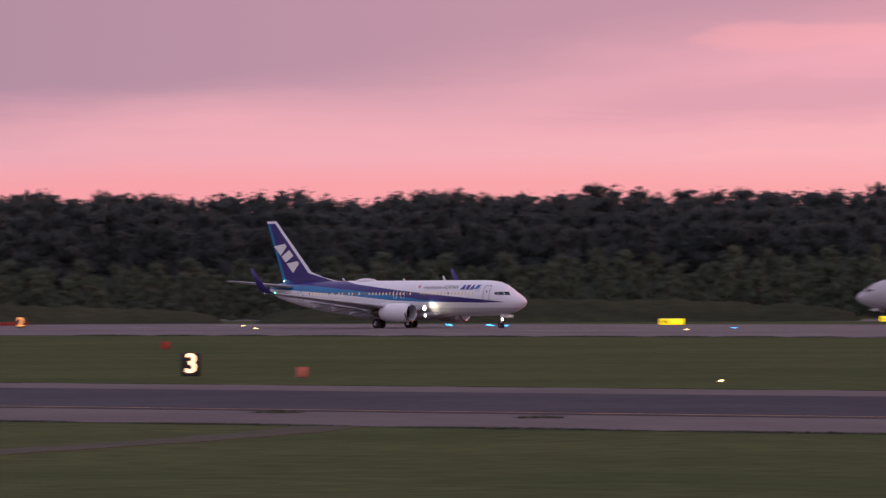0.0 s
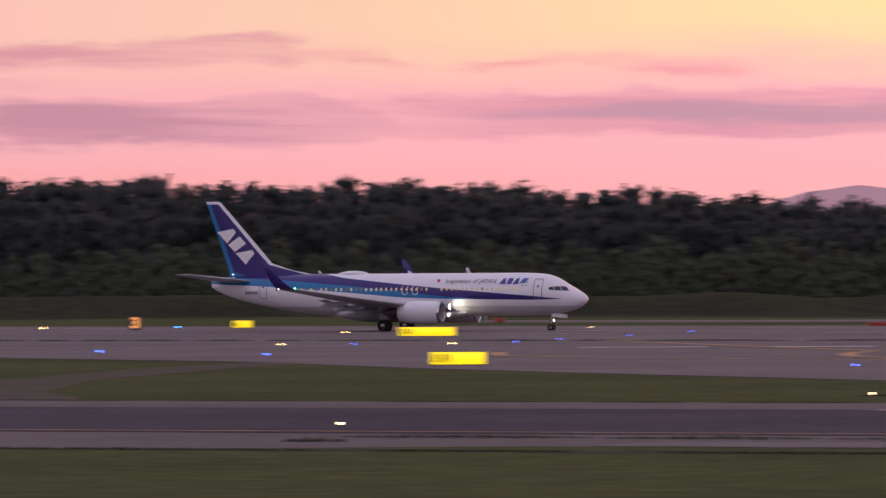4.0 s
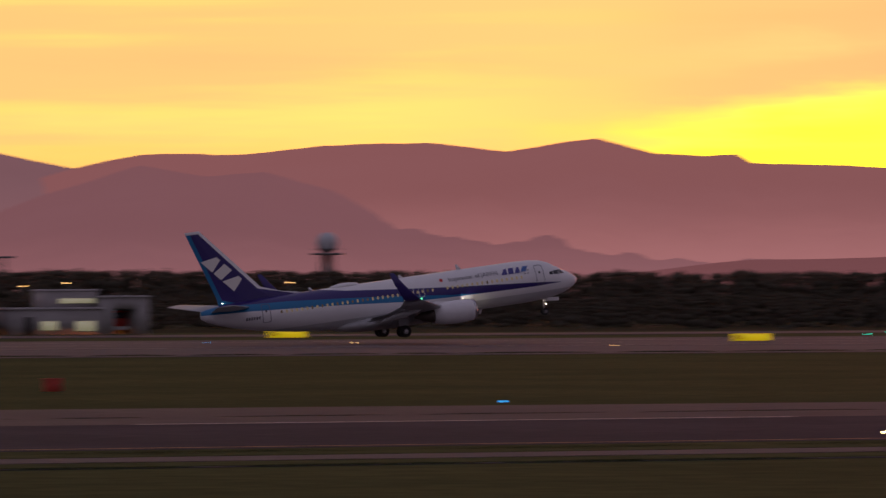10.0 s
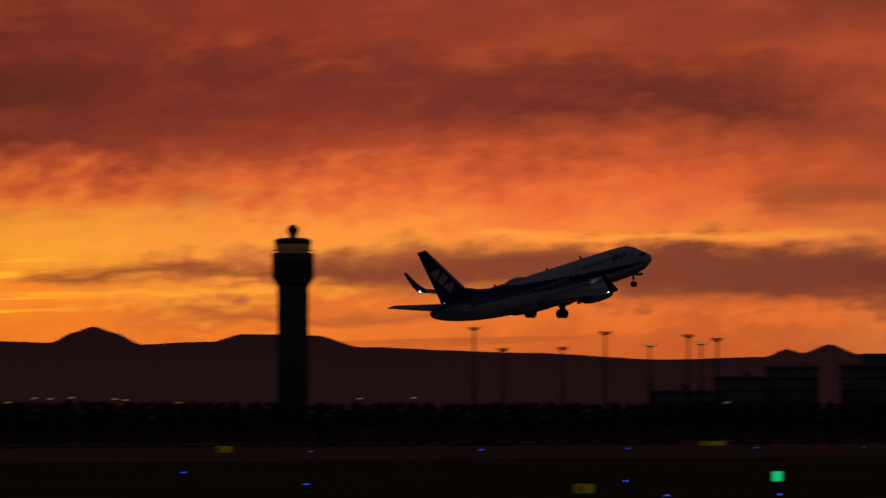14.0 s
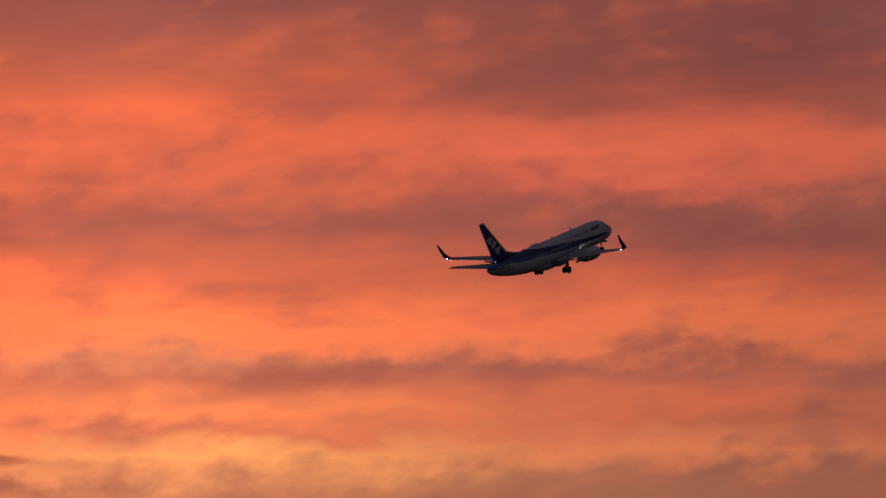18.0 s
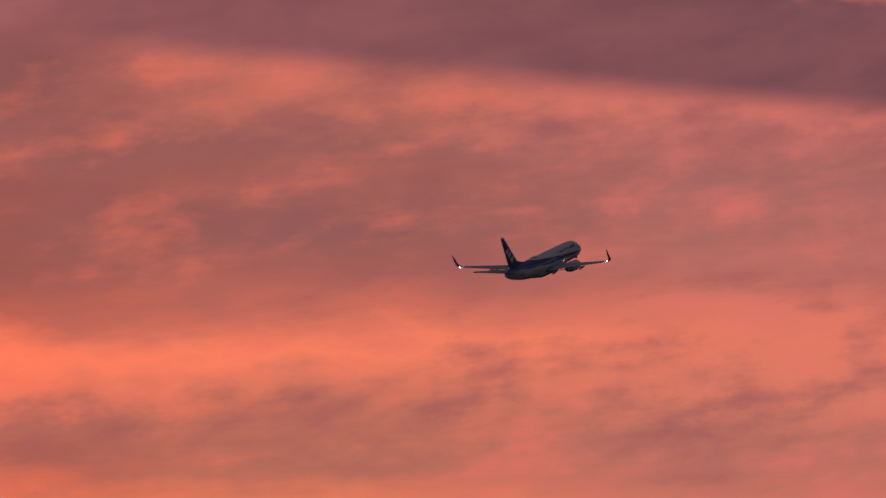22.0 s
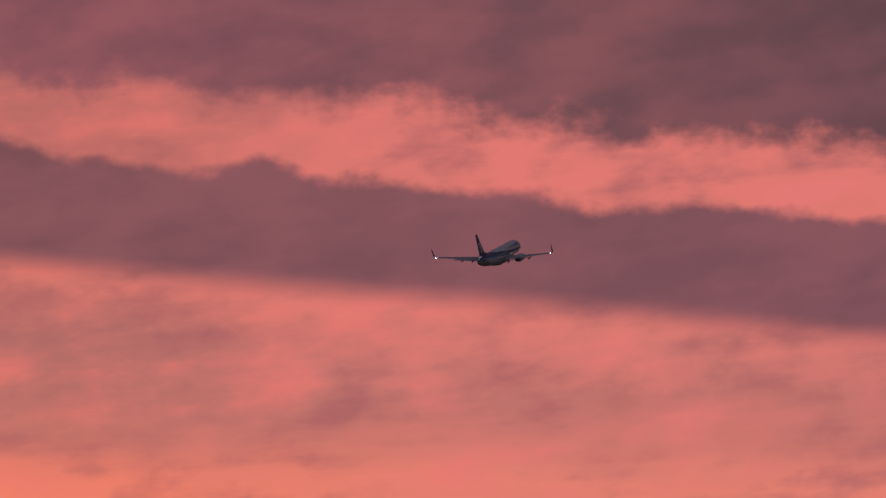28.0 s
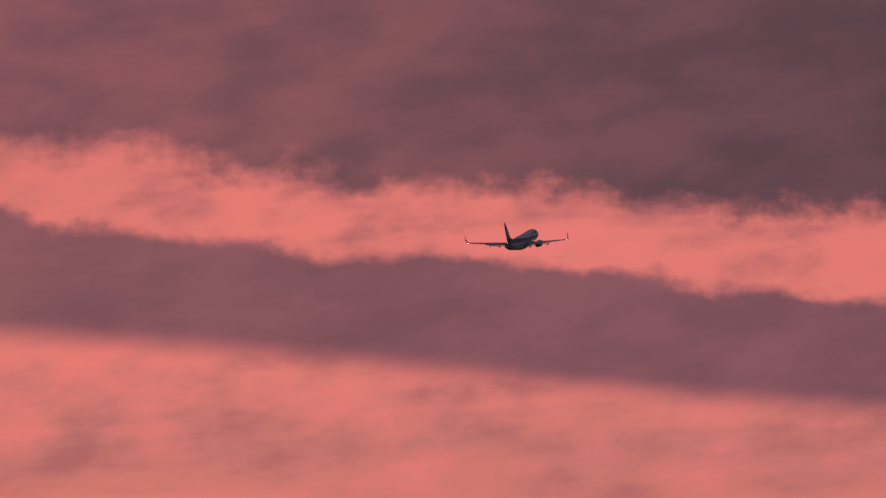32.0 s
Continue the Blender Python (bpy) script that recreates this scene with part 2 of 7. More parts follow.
    columns = [
        (30.5, sheets(0.98, 0.85, (0.3, 285, 138, 58), (0.67, 285, 142, 54), (0.89, 285, 165, 52), (1.1, 285, 185, 56), (1.47, 290, 176, 60), (1.80, 275, 158, 72),
                      (2.05, 258, 126, 66), (2.3, 205, 98, 60), (2.55, 170, 84, 60), (2.9, 160, 80, 60), (3.2, 180, 86, 56), (4.5, 160, 78, 58))),
        (33.0, sheets(0.97, 1.05, (0.3, 285, 138, 45), (0.67, 285, 142, 42), (0.89, 285, 168, 45), (1.1, 285, 205, 60), (1.36, 285, 192, 65), (1.63, 285, 200, 60), (1.8, 250, 124, 58),
                      (2.1, 255, 126, 70), (2.34, 225, 104, 56), (2.53, 172, 80, 58), (2.95, 166, 80, 60), (3.2, 196, 90, 56), (4.5, 160, 76, 58))),
        (36.0, sheets(0.98, 1, (0.3, 296, 176, 40), (0.75, 296, 192, 42), (0.89, 296, 188, 42), (1.1, 296, 208, 48), (1.42, 296, 216, 48), (1.6, 296, 196, 44), (1.79, 245, 98, 45),
                      (2.16, 222, 92, 45), (2.42, 162, 70, 45), (2.8, 142, 66, 46), (3.2, 150, 68, 44), (4, 110, 52, 38))),
        (38.6, sheets(0.93, 1, (0.3, 252, 130, 35), (0.9, 262, 150, 40), (1.16, 262, 158, 45), (1.42, 265, 184, 50), (1.74, 262, 172, 56), (2.0, 248, 135, 50),
                      (2.27, 190, 85, 45), (2.5, 122, 56, 38), (3.0, 102, 47, 33), (3.5, 112, 50, 35), (4.3, 135, 58, 38))),
        (40.5, sheets(0.94, 1, (0.3, 222, 108, 36), (0.76, 244, 136, 42), (0.92, 225, 120, 45), (1.08, 255, 160, 50), (1.26, 190, 105, 55), (1.5, 255, 165, 60), (1.71, 250, 158, 60),
                      (2.05, 228, 112, 50), (2.35, 165, 72, 42), (2.67, 134, 56, 38), (3.15, 116, 50, 35), (3.5, 142, 59, 38), (3.84, 138, 58, 40), (4.5, 140, 58, 42))),
        (45.0, sheets(0.97, 1, (0.3, 205, 98, 40), (0.55, 208, 100, 44), (0.72, 212, 104, 44), (0.92, 240, 120, 48), (1.1, 150, 76, 48), (1.42, 130, 68, 46), (1.60, 250, 138, 58),
                      (1.85, 245, 124, 58), (2.15, 226, 102, 50), (2.45, 180, 79, 43), (2.8, 105, 47, 35), (3.15, 124, 54, 37), (3.45, 152, 65, 40), (3.8, 146, 64, 42), (5, 140, 62, 44))),
        (49.5, sheets(1.05, 1.02, (0.3, 225, 122, 62), (0.63, 238, 132, 70), (0.9, 250, 125, 65), (1.02, 138, 72, 52), (1.3, 150, 80, 60), (1.48, 215, 120, 75), (1.66, 172, 92, 62), (1.98, 222, 106, 65),
                      (2.2, 200, 90, 58), (2.43, 168, 78, 52), (2.75, 205, 90, 58), (3.12, 216, 91, 56), (3.5, 226, 95, 58), (3.75, 150, 65, 44), (4.1, 122, 54, 41), (5.2, 126, 58, 47))),
        (53.0, sheets(1.05, 1.02, (0.3, 230, 122, 72), (0.8, 245, 130, 80), (1.1, 150, 85, 65), (1.45, 190, 110, 80), (1.8, 250, 150, 90), (2.02, 205, 105, 75), (2.28, 245, 125, 78), (2.52, 195, 100, 75),
                      (2.72, 200, 112, 82), (2.92, 246, 120, 75), (3.18, 252, 118, 72), (3.5, 214, 98, 68), (3.9, 165, 83, 69), (4.45, 200, 91, 68), (5.1, 220, 96, 64), (5.45, 176, 83, 63), (6.1, 135, 70, 65))),
        (58.0, sheets(1.06, 1.03, (1.3, 175, 102, 80), (1.64, 172, 100, 80), (1.9, 235, 125, 86), (2.2, 202, 102, 76), (2.5, 218, 107, 78), (2.7, 182, 95, 78), (2.92, 235, 116, 80), (3.15, 248, 117, 79), (3.42, 212, 98, 74),
                      (3.75, 158, 82, 75), (4.2, 158, 83, 75), (4.5, 222, 100, 79), (4.8, 236, 105, 80), (5.15, 171, 82, 70), (5.5, 142, 74, 69), (6.2, 142, 75, 71), (7.3, 126, 72, 74))),
        (62.0, sheets(1.11, 1.03, (2.5, 195, 102, 86), (2.8, 202, 106, 89), (3.08, 242, 118, 90), (3.34, 226, 110, 88), (3.65, 180, 96, 87), (4.2, 188, 97, 88), (4.6, 216, 105, 90), (4.85, 244, 114, 92), (5.15, 205, 98, 88),
                      (5.55, 165, 85, 84), (5.95, 146, 81, 84), (6.4, 165, 86, 85), (6.75, 154, 85, 86), (7.1, 187, 95, 89), (7.6, 197, 98, 93), (8.8, 176, 91, 91))),
        (66.0, sheets(1.11, 1.07, (3.5, 205, 106, 94), (3.8, 190, 101, 93), (4.1, 194, 103, 93), (4.45, 226, 113, 97), (4.85, 236, 114, 97), (5.2, 226, 110, 97), (5.55, 198, 103, 96),
                      (6.0, 180, 98, 95), (6.45, 176, 96, 95), (6.85, 195, 100, 97), (7.15, 218, 107, 100), (8.0, 196, 99, 95), (9.5, 172, 90, 91))),
        (70.5, sheets(1.11, 1.08, (4.0, 205, 108, 100), (4.4, 202, 107, 99), (4.75, 218, 112, 102), (5.1, 226, 114, 104), (5.5, 204, 106, 100), (5.9, 192, 102, 99), (6.3, 206, 106, 102),
                      (6.8, 224, 110, 104), (7.5, 222, 109, 104), (8.4, 222, 108, 104), (9.5, 190, 98, 98)))]
    barred = columns[0][1]
    for (a0, _), (a1, c1) in zip(columns, columns[1:]):
        mid, half = (a0 + a1) / 2, (a1 - a0) / 2
        barred = blend(nt, step(nt, a2, mid - half, mid + half), barred, c1)
    # finer lit and unlit flecks within the sheets
    fleck = calc(nt, "ADD", calc(nt, "MULTIPLY", mott2, 0.38), calc(nt, "MULTIPLY_ADD", mott4, 0.30, calc(nt, "MULTIPLY_ADD", mott5, 0.08, calc(nt, "MULTIPLY", mott3, 0.24))))
    high_up = both(step(nt, el, 1.3, 2.2, 0.25, 1.0), step(nt, az, 44, 54, 0.6, 1.0))
    lit_c = along([(30, srgb(255, 135, 65)), (41, srgb(240, 110, 50)), (49, srgb(240, 108, 58)), (54, srgb(255, 120, 76)), (60, srgb(250, 118, 90)), (66, srgb(236, 120, 110)), (74, srgb(230, 121, 119))])
    unlit_c = along([(30, srgb(132, 66, 44)), (41, srgb(104, 50, 34)), (48, srgb(125, 60, 44)), (54, srgb(145, 76, 68)), (60, srgb(145, 82, 84)), (66, srgb(160, 92, 95)), (74, srgb(165, 96, 100))])
    barred = blend(nt, both(step(nt, fleck, 0.48, 0.64), high_up, step(nt, az, 58, 68, 0.3, 0.7)), barred, lit_c)
    barred = blend(nt, both(step(nt, fleck, 0.52, 0.36, 0.0, 1.0), high_up, step(nt, az, 60, 70, 0.6, 0.8)), barred, unlit_c)
    sky = blend(nt, step(nt, calc(nt, "MULTIPLY_ADD", wob, 4.0, az), 27.0, 29.6), sky, barred)
    # bright threads and thin dark ones low in the glow
    thread = grain(nt, field(0.17, 5.2, 9.2, -0.03), 1.0, 5, 0.5)
    thread2 = grain(nt, field(0.5, 16.0, 3.3, -0.045), 1.0, 5, 0.55)
    cloud(both(window(33.5, 38.4, 1.4), step(nt, thread2, 0.55, 0.61), between(raised(wob, 0.2, -0.02), 0.1, 0.62, 0.10)), [(31, srgb(330, 262, 55)), (42, srgb(310, 222, 66))])
    cloud(both(window(34, 44, 1.5), step(nt, thread, 0.38, 0.32, 0.0, 1.0), between(raised(wob, 0.2), 0.6, 1.3, 0.15), 0.75), [(30, srgb(215, 105, 45)), (44, srgb(170, 80, 42))])

    for a0, a1, foot, top, colour, strength, slant in (
            (38.6, 41.6, 1.19, 1.31, (150, 76, 40), 0.9, 0.02), (41.2, 47.2, 1.02, 1.48, (128, 62, 42), 0.85, -0.01), (40.2, 43.0, 0.86, 0.98, (176, 88, 44), 0.8, 0.0),
            (45.4, 48.2, 1.80, 2.22, (128, 57, 38), 0.55, 0.03), (38.2, 41.2, 1.05, 1.12, (275, 180, 55), 0.9, 0.0), (43.0, 46.6, 1.56, 1.68, (262, 160, 62), 0.85, 0.0),
            (43.2, 47.6, 0.96, 1.50, (132, 66, 46), 0.6, 0.0), (48.6, 51.2, 1.60, 1.76, (150, 78, 56), 0.9, 0.01), (47.6, 51.6, 1.74, 1.84, (236, 130, 76), 0.8, 0.0),
            (28.0, 31.6, 0.86, 0.94, (225, 112, 40), 0.9, 0.0), (29.8, 32.4, 0.74, 0.80, (215, 105, 40), 0.8, 0.0)):
        bar(a0, a1, foot, top, colour, strength, slant, 0.4, 0.05 if top - foot < 0.3 else 0.13, False)

    # two long slanting bars high on the right, billowing on top
    bill = grain(nt, field(1.0, 1.4, 41.0), 1.0, 6, 0.52)
    bil = calc(nt, "SUBTRACT", bill, 0.5)
    line = calc(nt, "MULTIPLY_ADD", az, 0.086, el)
    foot1 = calc(nt, "MULTIPLY_ADD", wob, 0.22, line)
    knob = calc(nt, "SUBTRACT", grain(nt, field(3.0, 3.4, 63.0), 1.0, 6, 0.6), 0.5)
    top1 = calc(nt, "MULTIPLY_ADD", knob, 0.20, calc(nt, "MULTIPLY_ADD", bil, 0.62, line))
    rough = calc(nt, "ADD", calc(nt, "MULTIPLY", mott2, 0.7), calc(nt, "MULTIPLY", mott4, 0.3))
    dim = step(nt, rough, 0.36, 0.64)
    fold = blend(nt, dim, along([(57, srgb(138, 80, 82)), (66, srgb(122, 78, 84)), (76, srgb(122, 79, 88))]), along([(57, srgb(152, 88, 88)), (66, srgb(138, 86, 91)), (76, srgb(138, 86, 95))]))
    body1 = both(window(57, 110, 3), step(nt, foot1, 12.68, 13.02), step(nt, top1, 13.80, 13.99, 1.0, 0.0))
    sky = blend(nt, body1, sky, fold)
    r2 = calc(nt, "MULTIPLY_ADD", knob, 0.5, calc(nt, "MULTIPLY_ADD", bil, 0.7, calc(nt, "MULTIPLY_ADD", wob, 0.8, line)))
    fold2 = blend(nt, dim, along([(60, srgb(130, 80, 86)), (67, srgb(122, 76, 85)), (71, srgb(112, 75, 81)), (75, srgb(94, 67, 75)), (79, srgb(78, 61, 70))]),
                  along([(60, srgb(160, 90, 94)), (67, srgb(146, 86, 93)), (71, srgb(136, 84, 89)), (75, srgb(112, 75, 82)), (79, srgb(92, 67, 75))]))
    sky = blend(nt, both(window(60, 110, 3), step(nt, r2, 14.46, 14.82)), sky, fold2)

    # how much brighter than the far left each part of the sky is
    stops = value([(-45, 0.0), (-27, 0.0), (-20, 0.02), (-5, 0.07), (-1, 0.085), (6, 0.245), (13, 0.325), (19, 0.375), (24, 0.445), (26.5, 0.535), (28, 0.655), (29.5, 0.80),
                   (33, 0.86), (36, 0.94), (39, 1.04), (42, 1.08), (45, 1.06), (49, 0.96), (54, 0.80), (60, 0.65), (66, 0.60), (80, 0.58), (95, 0.3)])
    gain = calc(nt, "POWER", 2.0, calc(nt, "MULTIPLY", stops, 5.0))
    near = node(nt, "ShaderNodeVectorMath")
    near.operation = "SCALE"
    feed(nt, near.inputs[0], sky)
    feed(nt, near.inputs[3], gain)

    # the rest of the dome: rose-grey round about, violet blue overhead
    round_about = blend(nt, step(nt, el, 5, 60), (0.62, 0.49, 0.61, 1), (0.62, 0.56, 0.78, 1))
    front = both(step(nt, az, -62, -46), step(nt, az, 76, 95, 1.0, 0.0), step(nt, el, 9.5, 16, 1.0, 0.0))
    out = blend(nt, front, round_about, near.outputs[0])
    bg = node(nt, "ShaderNodeBackground")
    nt.links.new(out, bg.inputs[0])
    bg.inputs[1].default_value = 1.0
    nt.links.new(bg.outputs[0], node(nt, "ShaderNodeOutputWorld").inputs[0])


dusk_sky()


# ---- materials ----
def material(name, base, rough=0.6, metal=0.0, vary=0.0, scale=1.0, bump=0.0, bump_scale=20.0, emit=None, strength=0.0, second=None, fine=0.0, spec=None):
    """A principled surface: base colour mixed with a second one by two scales of noise, with fine relief."""
    m = bpy.data.materials.new(name)
    m.use_nodes = True
    nt = m.node_tree
    b = nt.nodes["Principled BSDF"]
    place = node(nt, "ShaderNodeTexCoord").outputs["Object"]
    if vary or second:
        two = second or tuple(v * (1 - vary) for v in base)
        big = step(nt, grain(nt, place, scale, 5, 0.6), 0.35, 0.65)
        col = blend(nt, big, (*base, 1), (*two, 1))
        if fine:
            small = grain(nt, place, scale * 13, 3, 0.6)
            col = blend(nt, fine, col, blend(nt, small, (0.25, 0.25, 0.25, 1), (1.7, 1.7, 1.7, 1)), "MULTIPLY")
        nt.links.new(col, b.inputs["Base Color"])
    else:
        b.inputs["Base Color"].default_value = (*base, 1)
    b.inputs["Roughness"].default_value = rough
    b.inputs["Metallic"].default_value = metal
    if spec is not None:
        b.inputs["Specular IOR Level"].default_value = spec
    if bump:
        n = node(nt, "ShaderNodeBump")
        n.inputs["Strength"].default_value = bump
        nt.links.new(grain(nt, place, bump_scale, 4, 0.6), n.inputs["Height"])
        nt.links.new(n.outputs[0], b.inputs["Normal"])
    if emit:
        b.inputs["Emission Color"].default_value = (*emit, 1)
        b.inputs["Emission Strength"].default_value = strength
    return m


GRASS = material("mown_grass", (0.053, 0.069, 0.029), 1.0, second=(0.073, 0.087, 0.036), scale=0.045, fine=0.75, bump=0.5, bump_scale=6, spec=0.01)
ROUGH_GRASS = material("rough_grass", (0.030, 0.034, 0.021), 1.0, second=(0.042, 0.045, 0.026), scale=0.03, fine=0.75, bump=0.5, bump_scale=3, spec=0.01)
TUFT = material("long_grass", (0.050, 0.064, 0.026), 0.95, vary=0.4, scale=0.4, spec=0.1)
ASPHALT = material("dark_asphalt", (0.056, 0.053, 0.066), 0.95, second=(0.072, 0.068, 0.082), scale=0.06, fine=0.5, bump=0.2, bump_scale=12, spec=0.02)
CONCRETE = material("worn_concrete", (0.106, 0.094, 0.099), 0.85, second=(0.134, 0.119, 0.122), scale=0.05, fine=0.5, bump=0.15, bump_scale=9, spec=0.14)
SHOULDER = material("worn_shoulder", (0.090, 0.079, 0.083), 0.85, second=(0.114, 0.100, 0.102), scale=0.05, fine=0.5, bump=0.15, bump_scale=9, spec=0.12)
WORN_PATH = material("overgrown_pavement", (0.074, 0.074, 0.056), 0.95, second=(0.088, 0.084, 0.070), scale=0.15, fine=0.6, bump=0.2, bump_scale=8, spec=0.02)
LINE_WHITE = material("white_marking", (0.5, 0.47, 0.45), 0.8, vary=0.35, scale=0.5)
LINE_YELLOW = material("yellow_marking", (0.42, 0.25, 0.10), 0.8, vary=0.35, scale=0.5)
LINE_RED = material("red_marking", (0.62, 0.33, 0.33), 0.8, vary=0.3, scale=0.3)


# ---- mesh helpers ----
def mesh_from(name, verts, faces, mats, smooth=False, index=None):
    me = bpy.data.meshes.new(name)
    me.from_pydata([tuple(v) for v in verts], [], faces)
    for m in (mats if isinstance(mats, (list, tuple)) else [mats]):
        me.materials.append(m)
    if smooth:
        me.polygons.foreach_set("use_smooth", [True] * len(me.polygons))
    if index is not None:
        me.polygons.foreach_set("material_index", index)
    me.update()
    return me


def structure(name, verts, faces, mat, label, smooth=False):
    return tagged(new(name, mesh_from(name, verts, faces, mat, smooth)), label, name.split("_")[0], kind="structure")


# ---- the airfield: one grass sheet, paved ways upon it ----
def ground_sheet():
    """A fan of grass from behind the camera to the horizon, finer where the camera looks."""
    rings = [12, 60, 100, 125, 150, 180, 220, 270, 340, 430, 540, 640, 760, 900, 1100, 1400, 1900, 2600, 3500, 4700]
    steps = 96
    verts = [(0, 0, 0)]
    for r in rings:
        for k in range(steps):
            a = 2 * math.pi * k / steps
            x, y = r * math.sin(a), r * math.cos(a)
            z = 0.0
            if y > 700 and r < 3000:
                z = 0.6 * noise.noise((x * 0.006, y * 0.006, 0.3))
            verts.append((x, y, z if r < 3000 else -2.0))
    faces = [(0, 1 + (k + 1) % steps, 1 + k) for k in range(steps)]
    for i in range(len(rings) - 1):
        a, b = 1 + i * steps, 1 + (i + 1) * steps
        faces += [(a + k, a + (k + 1) % steps, b + (k + 1) % steps, b + k) for k in range(steps)]
    ob = structure("ground", verts, faces, GRASS, "mown airfield grass, dull green with dry patches")
    # beyond the runway strip the land is left rough
    ob.data.materials.append(ROUGH_GRASS)
    for p in ob.data.polygons:
        if p.center.y > 690:
            p.material_index = 1
    return ob


def paved(name, outline, z, mat, label):
    """A flat paved sheet with a real edge, from a closed outline."""
    n = len(outline)
    bm = bmesh.new()
    top = bm.faces.new([bm.verts.new((x, y, z)) for x, y in outline])
    top.normal_update()
    if top.normal.z < 0:
        top.normal_flip()
    low = [bm.verts.new((v.co.x, v.co.y, 0.0 - 0.05)) for v in top.verts]
    vs = list(top.verts)
    for i in range(n):
        bm.faces.new((vs[i], low[i], low[(i + 1) % n], vs[(i + 1) % n]))
    bmesh.ops.triangulate(bm, faces=[top])
    me = bpy.data.meshes.new(name)
    bm.to_mesh(me)
    bm.free()
    me.materials.append(mat)
    return tagged(new(name, me), label, name.split("_")[0], kind="structure")


def marking(name, pts, width, mat, label, z=0.062):
    """A painted line along points, as a thin raised strip."""
    verts, faces = [], []
    for i, (x, y) in enumerate(pts):
        a = pts[max(i - 1, 0)]
        b = pts[min(i + 1, len(pts) - 1)]
        d = Vector((b[0] - a[0], b[1] - a[1], 0)).normalized()
        s = Vector((-d.y, d.x, 0)) * width / 2
        verts += [(x + s.x, y + s.y, z), (x - s.x, y - s.y, z)]
    for i in range(len(pts) - 1):
        faces.append((2 * i, 2 * i + 1, 2 * i + 3, 2 * i + 2))
    return structure(name, verts, faces, mat, label)


ground_sheet()
paved("taxiway_shoulder", [(-700, 164), (900, 164), (900, 229), (215, 229), (150, 241), (90, 247), (44, 250), (20, 252), (-5, 249), (-12, 239), (-20, 229.5), (-700, 229)],
      0.03, SHOULDER, "worn shoulder of the parallel taxiway")
paved("taxiway", [(-700, 182), (900, 182), (900, 217), (-700, 217)], 0.045, ASPHALT, "dark asphalt parallel taxiway with edge lines")
marking("taxiway_line_near", [(-700, 183.4), (900, 183.4)], 0.5, LINE_YELLOW, "worn yellow edge line of the taxiway")
for x0, x1 in ((-66, -22), (28.5, 45), (73, 100), (128, 154), (183, 209), (238, 264), (293, 319)):
    marking("taxiway_line_far", [(x0, 216.4), (x1, 216.4)], 0.9, LINE_WHITE, "white edge line of the taxiway")
paved("runway_shoulder", [(-1400, 452), (-330, 452), (-262, 437), (-238, 402), (-185, 367), (-142, 338), (-120, 312), (-100, 293), (-72, 268), (-40, 255.5), (-5, 250.5), (16, 253), (14, 259), (-1, 276), (-43, 288), (-66, 303),
                          (-82, 343), (-98, 374), (-103, 392), (-104, 430), (-80, 446), (-40, 453), (160, 445), (300, 436), (1600, 430), (1600, 592), (-1400, 592)],
      0.036, CONCRETE, "grey paved runway strip and high-speed exit")
paved("runway", [(-1400, 506), (1600, 506), (1600, 566), (-1400, 566)], 0.05, material("runway_asphalt", (0.105, 0.088, 0.095), 0.8, second=(0.135, 0.115, 0.12), scale=0.08, fine=0.5, spec=0.15), "grooved asphalt runway with rubber marks")
paved("far_taxiway", [(-1400, 640), (1600, 640), (1600, 672), (-1400, 672)], 0.03, CONCRETE, "taxiway beyond the runway")
marking("runway_edge_line_near", [(-1400, 507.5), (1600, 507.5)], 0.9, LINE_WHITE, "white runway edge line")
marking("runway_edge_line_far", [(-1400, 564.5), (1600, 564.5)], 0.9, LINE_WHITE, "white runway edge line")
for k in range(-22, 26):
    marking("runway_centre_dash", [(k * 50, 536), (k * 50 + 30, 536)], 0.6, LINE_WHITE, "white runway centre line dash")


# ---- far country: ranges of hills, woods ----
def tri_mesh(name, verts, tris, mats, index=None, smooth=True):
    """A mesh straight from arrays of corners and triangles."""
    me = bpy.data.meshes.new(name)
    v, f = np.asarray(verts, dtype=np.float32), np.asarray(tris, dtype=np.int32)
    me.vertices.add(len(v))
    me.vertices.foreach_set("co", v.ravel())
    me.loops.add(f.size)
    me.loops.foreach_set("vertex_index", f.ravel())
    me.polygons.add(len(f))
    me.polygons.foreach_set("loop_start", np.arange(0, f.size, 3, dtype=np.int32))
    me.polygons.foreach_set("use_smooth", np.full(len(f), smooth, dtype=bool))
    for m in mats:
        me.materials.append(m)
    if index is not None:
        me.polygons.foreach_set("material_index", np.asarray(index, dtype=np.int32))
    me.update(calc_edges=True)
    me.validate()
    return me


